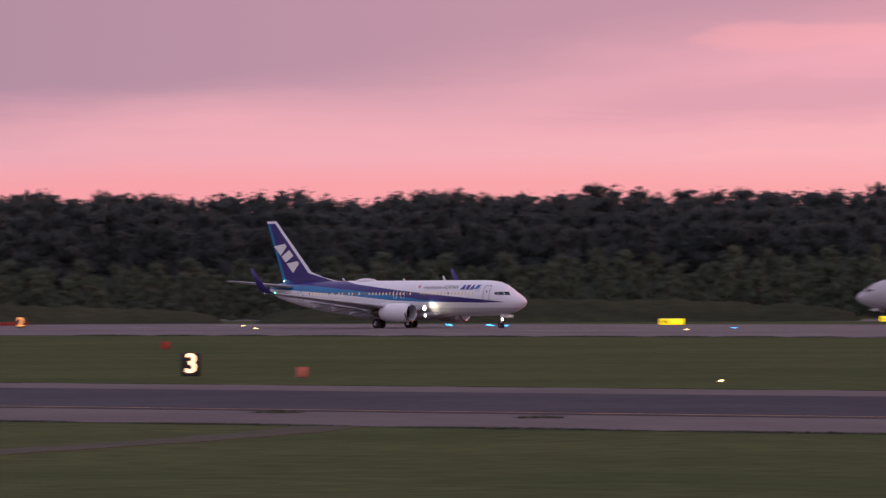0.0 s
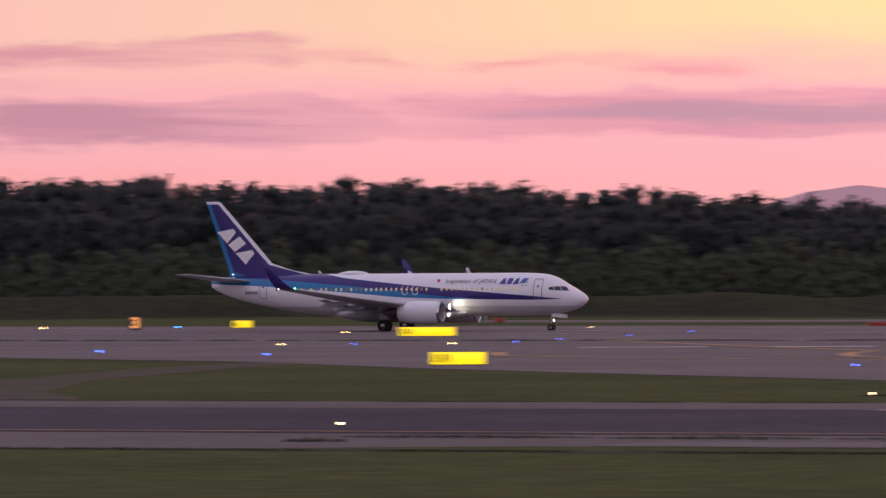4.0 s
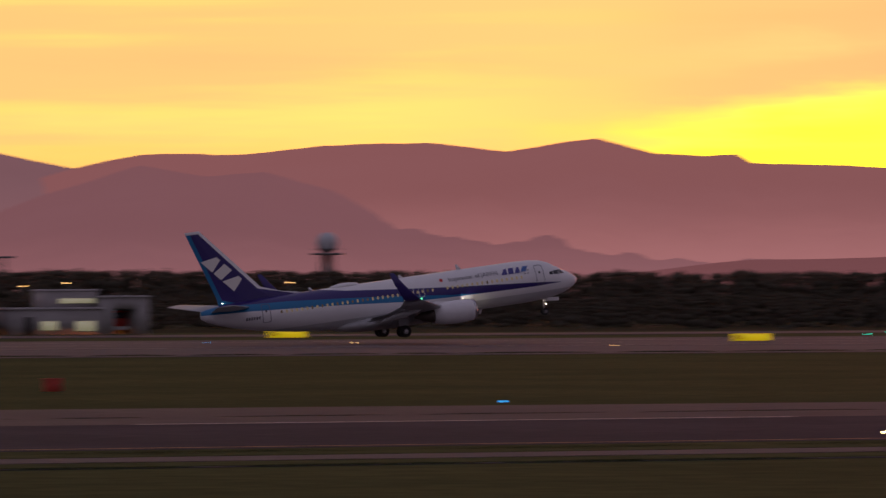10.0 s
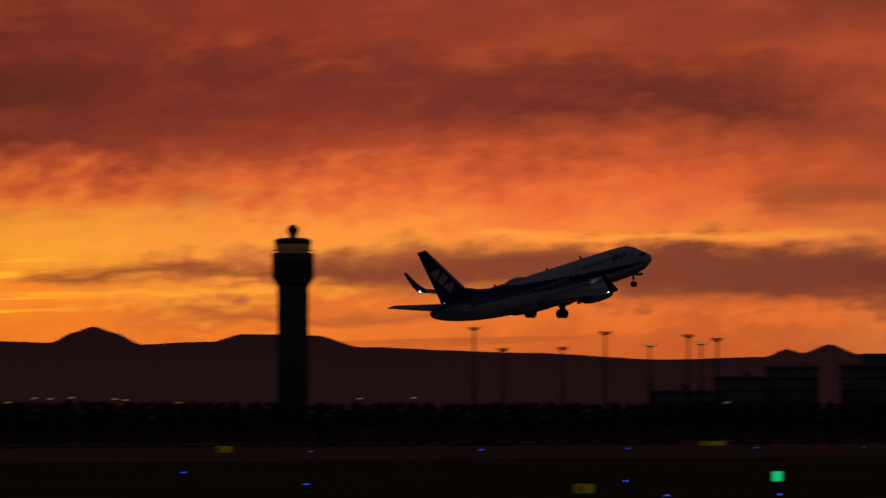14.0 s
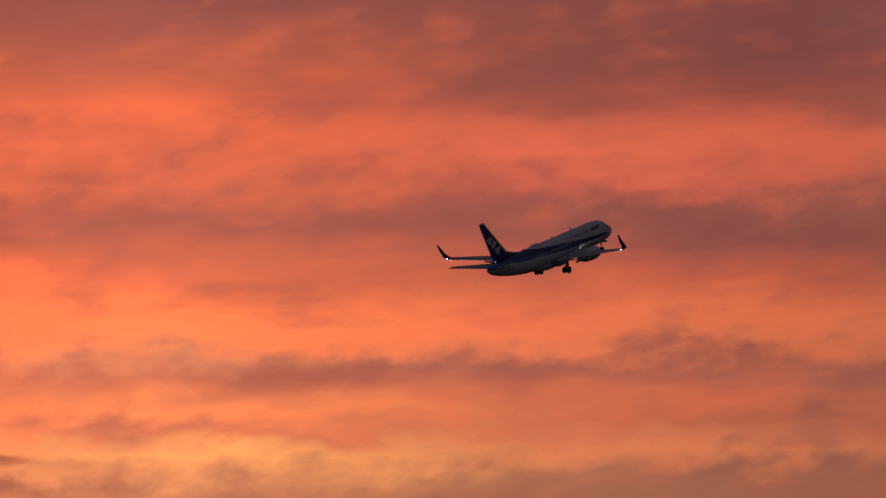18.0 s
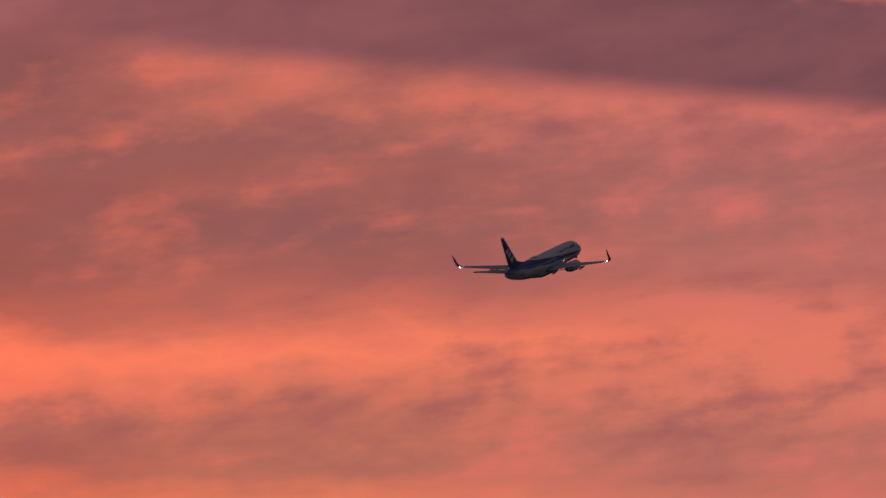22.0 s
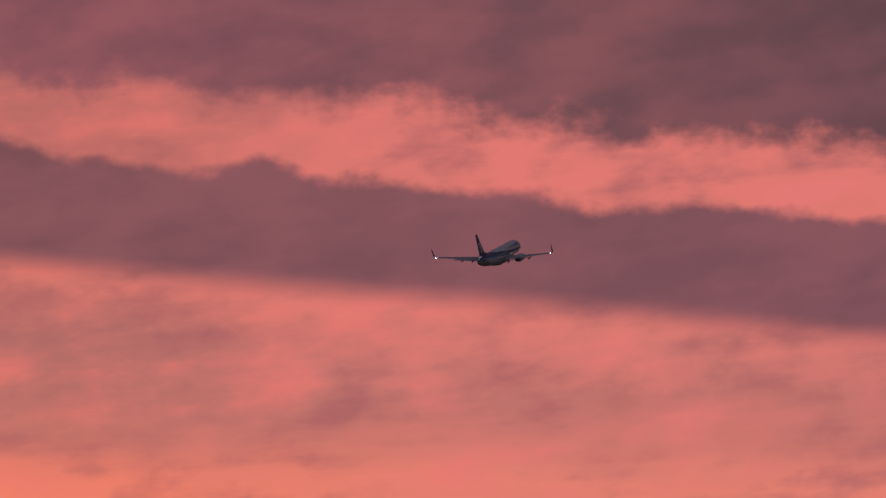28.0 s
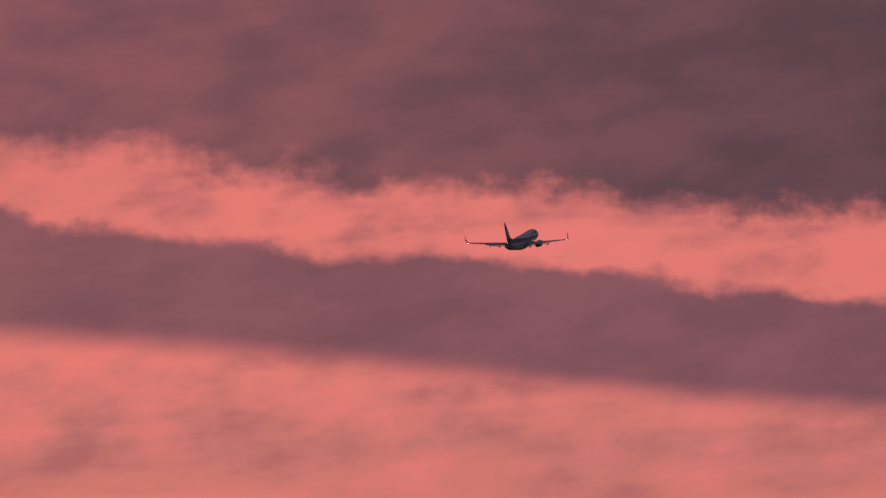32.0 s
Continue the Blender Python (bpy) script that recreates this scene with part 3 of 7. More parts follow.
def mountain_range(name, far, crest_line, mat, label, rough=0.02, depth=700, ease=0.12, lift=0.0):
    """A range of hills seen from afar. crest_line: its summits and saddles as azimuth and height in degrees of sight."""
    a0, a1 = crest_line[0][0], crest_line[-1][0]
    cols, rows = int((a1 - a0) / 0.05), 14
    verts, faces = [], []
    for i in range(cols + 1):
        a = a0 + (a1 - a0) * i / cols
        k = max(q for q in range(len(crest_line) - 1) if crest_line[q][0] <= a + 1e-6)
        (xa, ya), (xb, yb) = crest_line[k], crest_line[k + 1]
        u = (a - xa) / (xb - xa)
        u = (1 - ease) * u + ease * (3 * u * u - 2 * u ** 3)
        top = lift + ya + (yb - ya) * u + rough * noise.fractal((a * 1.9, far * 0.01, 0), 0.9, 2.1, 6)
        crest = 5 + far * math.tan(radians(max(top, 0.02)))
        for j in range(rows + 1):
            u = j / rows
            if u < 0.8:
                k = u / 0.8
                r, z = far - depth * (1 - k), crest * k ** 1.25
            else:
                r, z = far + 300 * (u - 0.8), crest * (1 - (u - 0.8) * 1.5)
            g = noise.fractal((a * 1.6, u * 3.0, far * 0.013), 0.9, 2.2, 4)
            z = max(z + crest * 0.10 * g * (u * (0.8 - u) * 5 if u < 0.8 else 0), -3) - 3 * (1 - u)
            ra = radians(a)
            verts.append((r * math.sin(ra), r * math.cos(ra), z))
    for i in range(cols):
        for j in range(rows):
            k = i * (rows + 1) + j
            faces.append((k, k + rows + 1, k + rows + 2, k + 1))
    return structure(name, verts, faces, mat, label, smooth=True)


def hazed_hill_material(name, crest, foot, foot_height, turn=None):
    """Far hillside seen through kilometres of bright evening air: its haze is painted as emission, stronger towards its
    foot.
    """
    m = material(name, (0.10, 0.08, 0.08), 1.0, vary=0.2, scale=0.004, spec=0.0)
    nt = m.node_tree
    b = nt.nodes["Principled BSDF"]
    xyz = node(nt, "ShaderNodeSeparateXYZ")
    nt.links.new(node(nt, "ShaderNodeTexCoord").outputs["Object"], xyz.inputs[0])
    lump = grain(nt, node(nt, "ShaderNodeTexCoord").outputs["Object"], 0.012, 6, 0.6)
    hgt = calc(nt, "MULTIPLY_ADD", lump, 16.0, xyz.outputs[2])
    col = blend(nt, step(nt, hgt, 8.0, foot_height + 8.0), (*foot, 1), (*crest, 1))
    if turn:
        # along the range the painted haze changes: from one bearing to the next, to another crest and foot
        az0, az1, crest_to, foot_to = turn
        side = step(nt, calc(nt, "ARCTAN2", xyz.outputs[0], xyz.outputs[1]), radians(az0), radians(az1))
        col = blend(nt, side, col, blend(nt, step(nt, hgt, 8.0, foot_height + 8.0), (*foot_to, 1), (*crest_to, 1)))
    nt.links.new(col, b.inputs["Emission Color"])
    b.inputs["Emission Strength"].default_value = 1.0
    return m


# each range's painted haze: emission colour at crest, at foot, and height of change
HILL_FAR = hazed_hill_material("far_hill", (0.30, 0.165, 0.235), (0.44, 0.23, 0.27), 110)
HILL_CONE = hazed_hill_material("cone_hill", (0.44, 0.21, 0.255), (0.66, 0.29, 0.33), 110)
HILL_MID = hazed_hill_material("middle_hill", (0.50, 0.225, 0.255), (0.70, 0.30, 0.33), 100)
HILL_NEAR = hazed_hill_material("wooded_hill", (0.345, 0.165, 0.20), (0.64, 0.30, 0.33), 90)
HILL_WEST = hazed_hill_material("western_range", (0.66, 0.232, 0.232), (1.12, 0.43, 0.43), 80, (25, 32, (0.66, 0.222, 0.21), (0.76, 0.265, 0.25)))
HILL_HUMP = hazed_hill_material("rounded_hill", (0.70, 0.225, 0.19), (0.72, 0.24, 0.21), 50)
HILL_LOW = hazed_hill_material("lower_ridge", (0.54, 0.212, 0.236), (0.74, 0.292, 0.316), 50)
HILL_DUSK = hazed_hill_material("dark_western_hill", (0.42, 0.136, 0.140), (0.47, 0.160, 0.170), 45)

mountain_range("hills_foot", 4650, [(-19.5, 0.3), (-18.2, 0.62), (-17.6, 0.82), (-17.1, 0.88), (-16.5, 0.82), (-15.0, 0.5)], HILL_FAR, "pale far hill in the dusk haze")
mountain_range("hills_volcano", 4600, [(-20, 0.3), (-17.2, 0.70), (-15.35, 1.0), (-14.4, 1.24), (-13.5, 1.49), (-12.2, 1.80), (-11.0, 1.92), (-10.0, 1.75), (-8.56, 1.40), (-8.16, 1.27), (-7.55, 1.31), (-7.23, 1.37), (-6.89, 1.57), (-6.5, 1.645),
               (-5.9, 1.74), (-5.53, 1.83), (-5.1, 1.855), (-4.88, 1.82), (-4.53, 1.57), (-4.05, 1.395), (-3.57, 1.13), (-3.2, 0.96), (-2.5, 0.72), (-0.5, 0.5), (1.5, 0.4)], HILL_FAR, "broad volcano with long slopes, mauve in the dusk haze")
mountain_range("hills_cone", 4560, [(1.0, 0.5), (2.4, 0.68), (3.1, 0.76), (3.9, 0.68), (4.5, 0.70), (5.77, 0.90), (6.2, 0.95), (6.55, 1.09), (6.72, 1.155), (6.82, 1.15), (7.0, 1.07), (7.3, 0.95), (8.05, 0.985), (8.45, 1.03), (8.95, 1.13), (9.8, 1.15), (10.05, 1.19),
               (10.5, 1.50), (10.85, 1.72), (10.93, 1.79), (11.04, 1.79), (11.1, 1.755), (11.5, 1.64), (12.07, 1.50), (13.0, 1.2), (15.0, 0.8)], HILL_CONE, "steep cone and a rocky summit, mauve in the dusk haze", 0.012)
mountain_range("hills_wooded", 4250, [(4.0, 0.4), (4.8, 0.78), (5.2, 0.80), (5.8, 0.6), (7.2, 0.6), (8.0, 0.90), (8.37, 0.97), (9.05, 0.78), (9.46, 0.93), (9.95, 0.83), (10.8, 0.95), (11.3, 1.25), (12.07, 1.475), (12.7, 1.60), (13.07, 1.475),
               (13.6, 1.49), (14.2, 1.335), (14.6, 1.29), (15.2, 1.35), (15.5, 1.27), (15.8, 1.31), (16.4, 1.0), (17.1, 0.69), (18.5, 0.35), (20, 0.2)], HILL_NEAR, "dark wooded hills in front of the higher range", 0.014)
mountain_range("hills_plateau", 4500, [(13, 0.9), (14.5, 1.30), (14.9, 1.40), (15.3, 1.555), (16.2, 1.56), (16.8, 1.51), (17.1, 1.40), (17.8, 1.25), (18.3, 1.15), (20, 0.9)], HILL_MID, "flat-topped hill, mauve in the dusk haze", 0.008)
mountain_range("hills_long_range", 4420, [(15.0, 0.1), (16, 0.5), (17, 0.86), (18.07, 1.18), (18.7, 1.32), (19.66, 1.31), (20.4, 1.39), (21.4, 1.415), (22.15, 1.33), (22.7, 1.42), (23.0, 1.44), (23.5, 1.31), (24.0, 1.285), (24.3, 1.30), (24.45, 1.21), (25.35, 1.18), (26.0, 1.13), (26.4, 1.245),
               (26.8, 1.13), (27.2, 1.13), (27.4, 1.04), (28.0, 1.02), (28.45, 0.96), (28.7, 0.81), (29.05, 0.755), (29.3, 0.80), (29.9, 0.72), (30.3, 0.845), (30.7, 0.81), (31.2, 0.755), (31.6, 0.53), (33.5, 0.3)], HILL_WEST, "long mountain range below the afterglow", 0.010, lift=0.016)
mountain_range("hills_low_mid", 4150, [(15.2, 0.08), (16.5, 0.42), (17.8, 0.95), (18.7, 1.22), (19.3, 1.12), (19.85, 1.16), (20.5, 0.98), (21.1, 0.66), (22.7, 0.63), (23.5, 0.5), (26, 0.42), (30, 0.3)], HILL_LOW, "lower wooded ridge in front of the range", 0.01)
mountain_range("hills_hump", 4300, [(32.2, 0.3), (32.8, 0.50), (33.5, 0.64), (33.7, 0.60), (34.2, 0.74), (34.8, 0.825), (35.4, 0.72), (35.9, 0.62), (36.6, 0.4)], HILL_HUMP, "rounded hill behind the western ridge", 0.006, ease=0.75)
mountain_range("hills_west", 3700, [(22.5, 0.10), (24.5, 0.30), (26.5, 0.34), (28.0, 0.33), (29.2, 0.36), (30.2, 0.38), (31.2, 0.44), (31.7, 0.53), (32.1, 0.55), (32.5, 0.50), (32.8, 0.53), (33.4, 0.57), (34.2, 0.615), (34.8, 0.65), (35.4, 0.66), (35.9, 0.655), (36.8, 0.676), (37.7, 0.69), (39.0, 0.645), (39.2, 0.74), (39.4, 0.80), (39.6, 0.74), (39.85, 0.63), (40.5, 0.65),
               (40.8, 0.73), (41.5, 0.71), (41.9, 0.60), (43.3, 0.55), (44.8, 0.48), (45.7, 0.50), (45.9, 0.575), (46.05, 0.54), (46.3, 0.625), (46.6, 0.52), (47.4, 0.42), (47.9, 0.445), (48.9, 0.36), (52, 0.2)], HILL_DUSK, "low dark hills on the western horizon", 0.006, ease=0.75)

BARK = material("tree_bark", (0.09, 0.07, 0.055), 0.9, vary=0.4, scale=3)
LEAF_DARK = material("dark_foliage", (0.060, 0.073, 0.072), 0.95, second=(0.078, 0.092, 0.088), scale=0.05, fine=0.5, spec=0.1)
LEAF_LIGHT = material("scrub_foliage", (0.090, 0.114, 0.082), 0.95, second=(0.106, 0.132, 0.094), scale=0.05, fine=0.5, spec=0.1)



def let_through(m, base, share=0.5):
    """Leaves pass on some of the light that falls on their far side."""
    nt = m.node_tree
    b, out = nt.nodes["Principled BSDF"], nt.nodes["Material Output"]
    thin, mix = node(nt, "ShaderNodeBsdfTranslucent"), node(nt, "ShaderNodeMixShader")
    thin.inputs[0].default_value = (*base, 1)
    mix.inputs[0].default_value = share
    nt.links.new(b.outputs[0], mix.inputs[1])
    nt.links.new(thin.outputs[0], mix.inputs[2])
    nt.links.new(mix.outputs[0], out.inputs[0])


let_through(LEAF_DARK, (0.112, 0.130, 0.122), 0.5)
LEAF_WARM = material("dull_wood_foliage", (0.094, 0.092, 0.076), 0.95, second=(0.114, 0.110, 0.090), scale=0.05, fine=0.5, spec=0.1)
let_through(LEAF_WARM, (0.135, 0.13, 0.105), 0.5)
LEAF_DRY = material("dry_brush_foliage", (0.112, 0.104, 0.082), 0.95, second=(0.135, 0.124, 0.095), scale=0.03, fine=0.5, spec=0.1)
let_through(LEAF_DRY, (0.15, 0.135, 0.10), 0.5)
let_through(LEAF_LIGHT, (0.125, 0.160, 0.108), 0.5)


def ball(level=1):
    bm = bmesh.new()
    bmesh.ops.create_icosphere(bm, subdivisions=level, radius=1.0)
    v = np.array([tuple(p.co) for p in bm.verts])
    f = np.array([[p.index for p in t.verts] for t in bm.faces])
    bm.free()
    return v, f


BALL_V, BALL_F = ball(1)


def tree_form(rng, pine, low=False, sprays=105):
    """One tree of unit height: a tapered trunk, limbs, and a crown of ragged lobes covered with leafy sprays."""
    vs, fs, mi, n = [], [], [], 0

    def add(v, f, m):
        nonlocal n
        vs.append(v)
        fs.append(f + n)
        mi.extend([m] * len(f))
        n += len(v)

    def stick(a, b, ra, rb):
        a, b = np.array(a), np.array(b)
        d = b - a
        s = np.cross(d, (0.3, 0.9, 0.1))
        s /= np.linalg.norm(s)
        t = np.cross(d, s)
        t /= np.linalg.norm(t)
        ring = [math.cos(k * 1.2566) * s + math.sin(k * 1.2566) * t for k in range(5)]
        v = np.array([a + ra * r for r in ring] + [b + rb * r for r in ring])
        f = np.array([(k, (k + 1) % 5, 5 + k) for k in range(5)] + [((k + 1) % 5, 5 + (k + 1) % 5, 5 + k) for k in range(5)])
        add(v, f, 0)

    stick((0, 0, -0.02), (0, 0, 0.9), 0.018, 0.005)
    count = 8
    for k in range(count):
        u = k / (count - 1)
        if pine:
            h = 0.34 + 0.57 * u ** 0.9
            size = 0.160 * (1 - 0.56 * u) * rng.uniform(0.9, 1.1)
            spread = 0.080 * (1 - u) * rng.uniform(0.5, 1.3)
        else:
            h = (0.06 if low else 0.30) + (0.82 if low else 0.60) * u ** 0.85
            size = rng.uniform(0.130, 0.170) * (1 - 0.50 * u)
            spread = 0.16 * (1 - u ** 2) * rng.uniform(0.4, 1.2) + 0.01
        a = 2.4 * k + rng.uniform(-0.5, 0.5)
        c = np.array([spread * math.cos(a), spread * math.sin(a), h])
        stick((0, 0, h - 0.10), c, 0.006, 0.002)
        v = BALL_V * rng.uniform(0.75, 1.1, (len(BALL_V), 1)) * size * 0.72
        add(v + c, BALL_F, 1)
        dirs = rng.normal(size=(sprays, 3))
        dirs /= np.linalg.norm(dirs, axis=1)[:, None]
        p = c + dirs * size * rng.uniform(0.62, 1.18, (sprays, 1))
        q = rng.normal(size=(sprays, 3, 3)) * 0.0165 * np.array([0.8, 0.8, 1.0])
        add((p[:, None, :] + q).reshape(-1, 3), np.arange(3 * sprays).reshape(-1, 3), 1)
    return np.concatenate(vs), np.concatenate(fs), np.array(mi)


def wood(name, places, seed, mats, label, pines=0.5, sprays=105):
    """Trees at (x, y, z, height, girth), as one far wood."""
    rng = np.random.default_rng(seed)
    forms = [tree_form(rng, k % 10 < pines * 10, pines < 0.3, sprays) for k in range(10)]
    vs, fs, mi, n = [], [], [], 0
    for x, y, z, h, g in places:
        v, f, m = forms[rng.integers(10)]
        a = rng.uniform(0, 6.28)
        c, s = math.cos(a), math.sin(a)
        w = v * np.array([h * g, h * g, h])
        w = np.stack([w[:, 0] * c - w[:, 1] * s + x, w[:, 0] * s + w[:, 1] * c + y, w[:, 2] + z], -1)
        vs.append(w)
        fs.append(f + n)
        mi.append(m)
        n += len(v)
    me = tri_mesh(name, np.concatenate(vs), np.concatenate(fs), mats, np.concatenate(mi), smooth=True)
    return tagged(new(name, me), label, "trees", kind="stuff")


def level(stops, a):
    """A height along the horizon by straight lines between stops."""
    return float(np.interp(a, [s[0] for s in stops], [s[1] for s in stops]))


FOREST_TOP = [(-52, 0.85), (-40, 0.87), (-30, 0.93), (-24, 0.95), (-21, 0.90), (-19, 0.82), (-17.5, 0.71), (-13.5, 0.66), (-9, 0.50), (-7.5, 0.58), (-5.6, 0.62), (-4.9, 0.80), (-4, 0.93),
              (-1.4, 1.03), (1.0, 0.99), (2.0, 0.93), (2.7, 0.80), (3.4, 0.63), (7, 0.60), (10.4, 0.53), (12.5, 0.46), (14.0, 0.34), (14.4, 0.20)]
rng = np.random.default_rng(11)
pick = []
for depth in range(4):
    a = -52.0
    while a < 14.4:
        far = 958 + depth * 20 + rng.uniform(-6, 6)
        el = level(FOREST_TOP, a) + 0.075
        h = (5 + far * math.tan(radians(el))) * rng.uniform(0.93, 1.0) * (0.74, 0.86, 0.95, 1.0)[depth]
        if rng.random() < 0.05:
            h *= 1.04
        pick.append((far * math.sin(radians(a)), far * math.cos(radians(a)), -0.3, h, rng.uniform(1.05, 1.5)))
        a += rng.uniform(0.12, 0.25)
a = -52.0
while a < 14.4:
    far = 1012 + rng.uniform(-6, 6)
    h = (5 + far * math.tan(radians(level(FOREST_TOP, a)))) * rng.uniform(0.86, 0.93)
    pick.append((far * math.sin(radians(a)), far * math.cos(radians(a)), -0.3, h, rng.uniform(1.7, 2.2)))
    a += rng.uniform(0.2, 0.34)
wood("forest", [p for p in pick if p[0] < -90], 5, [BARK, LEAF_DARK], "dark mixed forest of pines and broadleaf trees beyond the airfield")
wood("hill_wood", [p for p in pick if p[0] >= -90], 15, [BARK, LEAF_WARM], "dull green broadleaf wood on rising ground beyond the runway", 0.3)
SCRUB_TOP = [(-52, 0.28), (-40, 0.34), (-36, 0.42), (-28, 0.36), (-21, 0.44), (-12, 0.42), (-4, 0.44), (-1, 0.42), (1.0, 0.33), (2.0, 0.2)]
pick = []
for depth in range(3):
    a = -52.0
    while a < 2.0:
        far = 868 + depth * 15 + rng.uniform(-5, 5)
        h = (5 + far * math.tan(radians(level(SCRUB_TOP, a)))) * rng.uniform(0.78, 1.03) * (0.72, 0.88, 1)[depth]
        pick.append((far * math.sin(radians(a)), far * math.cos(radians(a)), -0.3, h, rng.uniform(1.1, 1.7)))
        a += rng.uniform(0.17, 0.34)
wood("scrub", pick, 6, [BARK, LEAF_LIGHT], "young broadleaf scrub in front of the forest, paler green", 0.0)
pick = []
for depth in range(3):
    a = 1.0
    while a < 14.0:
        far = 880 + depth * 18 + rng.uniform(-5, 5)
        h = (5 + far * math.tan(radians(0.30 - 0.011 * (a - 1)))) * rng.uniform(0.75, 1.0)
        pick.append((far * math.sin(radians(a)), far * math.cos(radians(a)), -0.3, h, rng.uniform(1.0, 1.5)))
        a += rng.uniform(0.2, 0.4)
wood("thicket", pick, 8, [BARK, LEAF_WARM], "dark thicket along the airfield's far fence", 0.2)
pick = []
for depth in range(4):
    a = 12.5
    while a < 58.0:
        far = 1350 + depth * 90 + rng.uniform(-30, 30)
        el = level([(12.5, 0.27), (18, 0.25), (24, 0.215), (30, 0.18), (36, 0.12), (42, 0.09), (58, 0.07)], a)
        h = (5 + far * math.tan(radians(el))) * rng.uniform(0.92, 1.03)
        pick.append((far * math.sin(radians(a)), far * math.cos(radians(a)), -0.5, h, rng.uniform(1.8, 2.6)))
        a += rng.uniform(0.12, 0.24)
wood("far_woods", pick, 9, [BARK, LEAF_DRY], "low dark woods on the plain beyond the runway", 0.1, 55)
pick = []
for depth in range(8):
    a = 16.8
    while a < 60.0:
        far = 840 + depth * 58 + rng.uniform(-25, 25)
        el = level([(16.8, 0.02), (29, 0.0), (33, -0.17), (60, -0.17)], a)
        h = max((5 + far * math.tan(radians(el))) * rng.uniform(0.7, 1.05), 0.9)
        pick.append((far * math.sin(radians(a)), far * math.cos(radians(a)), -0.5, h, rng.uniform(2.4, 3.6)))
        a += rng.uniform(0.16, 0.34)
wood("brush", pick, 10, [BARK, LEAF_DRY], "low dark brush on the rough land beyond the runway", 0.0, 26)


def berm(name, a0, a1, far, crest, label):
    """A low grassed bank."""
    verts, faces, cols, rows = [], [], 60, 8
    for i in range(cols + 1):
        a = radians(a0 + (a1 - a0) * i / cols)
        fade = math.sin(math.pi * i / cols) ** 0.3
        for j in range(rows + 1):
            u = j / rows
            r = far + 44 * (u - 0.5)
            z = crest * fade * math.sin(math.pi * u) ** 1.3 * (1 + 0.25 * noise.noise((i * 0.35, far, 0)))
            verts.append((r * math.sin(a), r * math.cos(a), z - 0.1))
    for i in range(cols):
        for j in range(rows):
            k = i * (rows + 1) + j
            faces.append((k, k + rows + 1, k + rows + 2, k + 1))
    return structure(name, verts, faces, ROUGH_GRASS, label, smooth=True)


berm("bank_1", -46, -41.5, 815, 2.5, "low grassed bank")
berm("bank_2", -41.2, -35.5, 812, 3.0, "low grassed bank")
berm("bank_3", -33.5, -29.5, 822, 2.6, "low grassed bank")
berm("bank_4", -32.6, -12, 818, 2.9, "long grassed bank before the scrub")
berm("bank_5", -12.5, -1.5, 830, 2.2, "long grassed bank before the scrub")


# ---- airliners ----
def part(name, bm, mat, parent, label="", smooth=True):
    """One bmesh as one mesh object under a thing or a part."""
    me = bpy.data.meshes.new(name)
    bm.to_mesh(me)
    bm.free()
    if smooth:
        me.polygons.foreach_set("use_smooth", [True] * len(me.polygons))
    for m in (mat if isinstance(mat, (list, tuple)) else [mat]):
        me.materials.append(m)
    ob = new(name, me)
    ob.parent = parent
    return tagged(ob, label)


def loft(rings, close=True):
    """A skin over rings of equally many corners."""
    bm = bmesh.new()
    rows = [[bm.verts.new(p) for p in r] for r in rings]
    n = len(rings[0])
    for a, b in zip(rows, rows[1:]):
        for k in range(n):
            bm.faces.new((a[k], a[(k + 1) % n], b[(k + 1) % n], b[k]))
    if close:
        bm.faces.new(rows[0][::-1])
        bm.faces.new(rows[-1])
    bmesh.ops.recalc_face_normals(bm, faces=bm.faces[:])
    return bm


def block(size, at, turn=(0, 0, 0), bevel=0.0):
    bm = bmesh.new()
    bmesh.ops.create_cube(bm, size=1.0, matrix=pose(*at, *turn) @ Matrix.Diagonal((*size, 1)))
    if bevel:
        bmesh.ops.bevel(bm, geom=bm.edges[:], offset=bevel, segments=2, affect="EDGES", profile=0.5)
    return bm


def tube(a, b, ra, rb=None, n=12):
    """A tapered round bar from a to b."""
    a, b = Vector(a), Vector(b)
    d = (b - a).normalized()
    s = d.cross(Vector((0.31, 0.87, 0.37))).normalized()
    t = d.cross(s)
    rb = ra if rb is None else rb
    return loft([[p + (s * math.cos(2 * math.pi * k / n) + t * math.sin(2 * math.pi * k / n)) * r for k in range(n)] for p, r in ((a, ra), (b, rb))])


def turned(profile, axis_at, n=28, close=True):
    """A body of revolution about the x axis: profile of (x, radius)."""
    cx, cy, cz = axis_at
    return loft([[(cx + x, cy + r * math.cos(2 * math.pi * k / n), cz + r * math.sin(2 * math.pi * k / n)) for k in range(n)] for x, r in profile], close)


def wheel_bm(at, radius, width, n=22):
    """A tyre with rounded shoulders, its axle along y."""
    w, r = width / 2, radius
    prof = [(-w * 0.75, r * 0.45), (-w, r * 0.72), (-w * 0.93, r * 0.90), (-w * 0.6, r), (w * 0.6, r), (w * 0.93, r * 0.90), (w, r * 0.72), (w * 0.75, r * 0.45)]
    return loft([[(at[0] + q * math.cos(2 * math.pi * k / n), at[1] + y, at[2] + q * math.sin(2 * math.pi * k / n)) for k in range(n)] for y, q in prof])


def glow_ball(at, r):
    bm = bmesh.new()
    bmesh.ops.create_uvsphere(bm, u_segments=12, v_segments=8, radius=r, matrix=Matrix.Translation(at))
    return bm


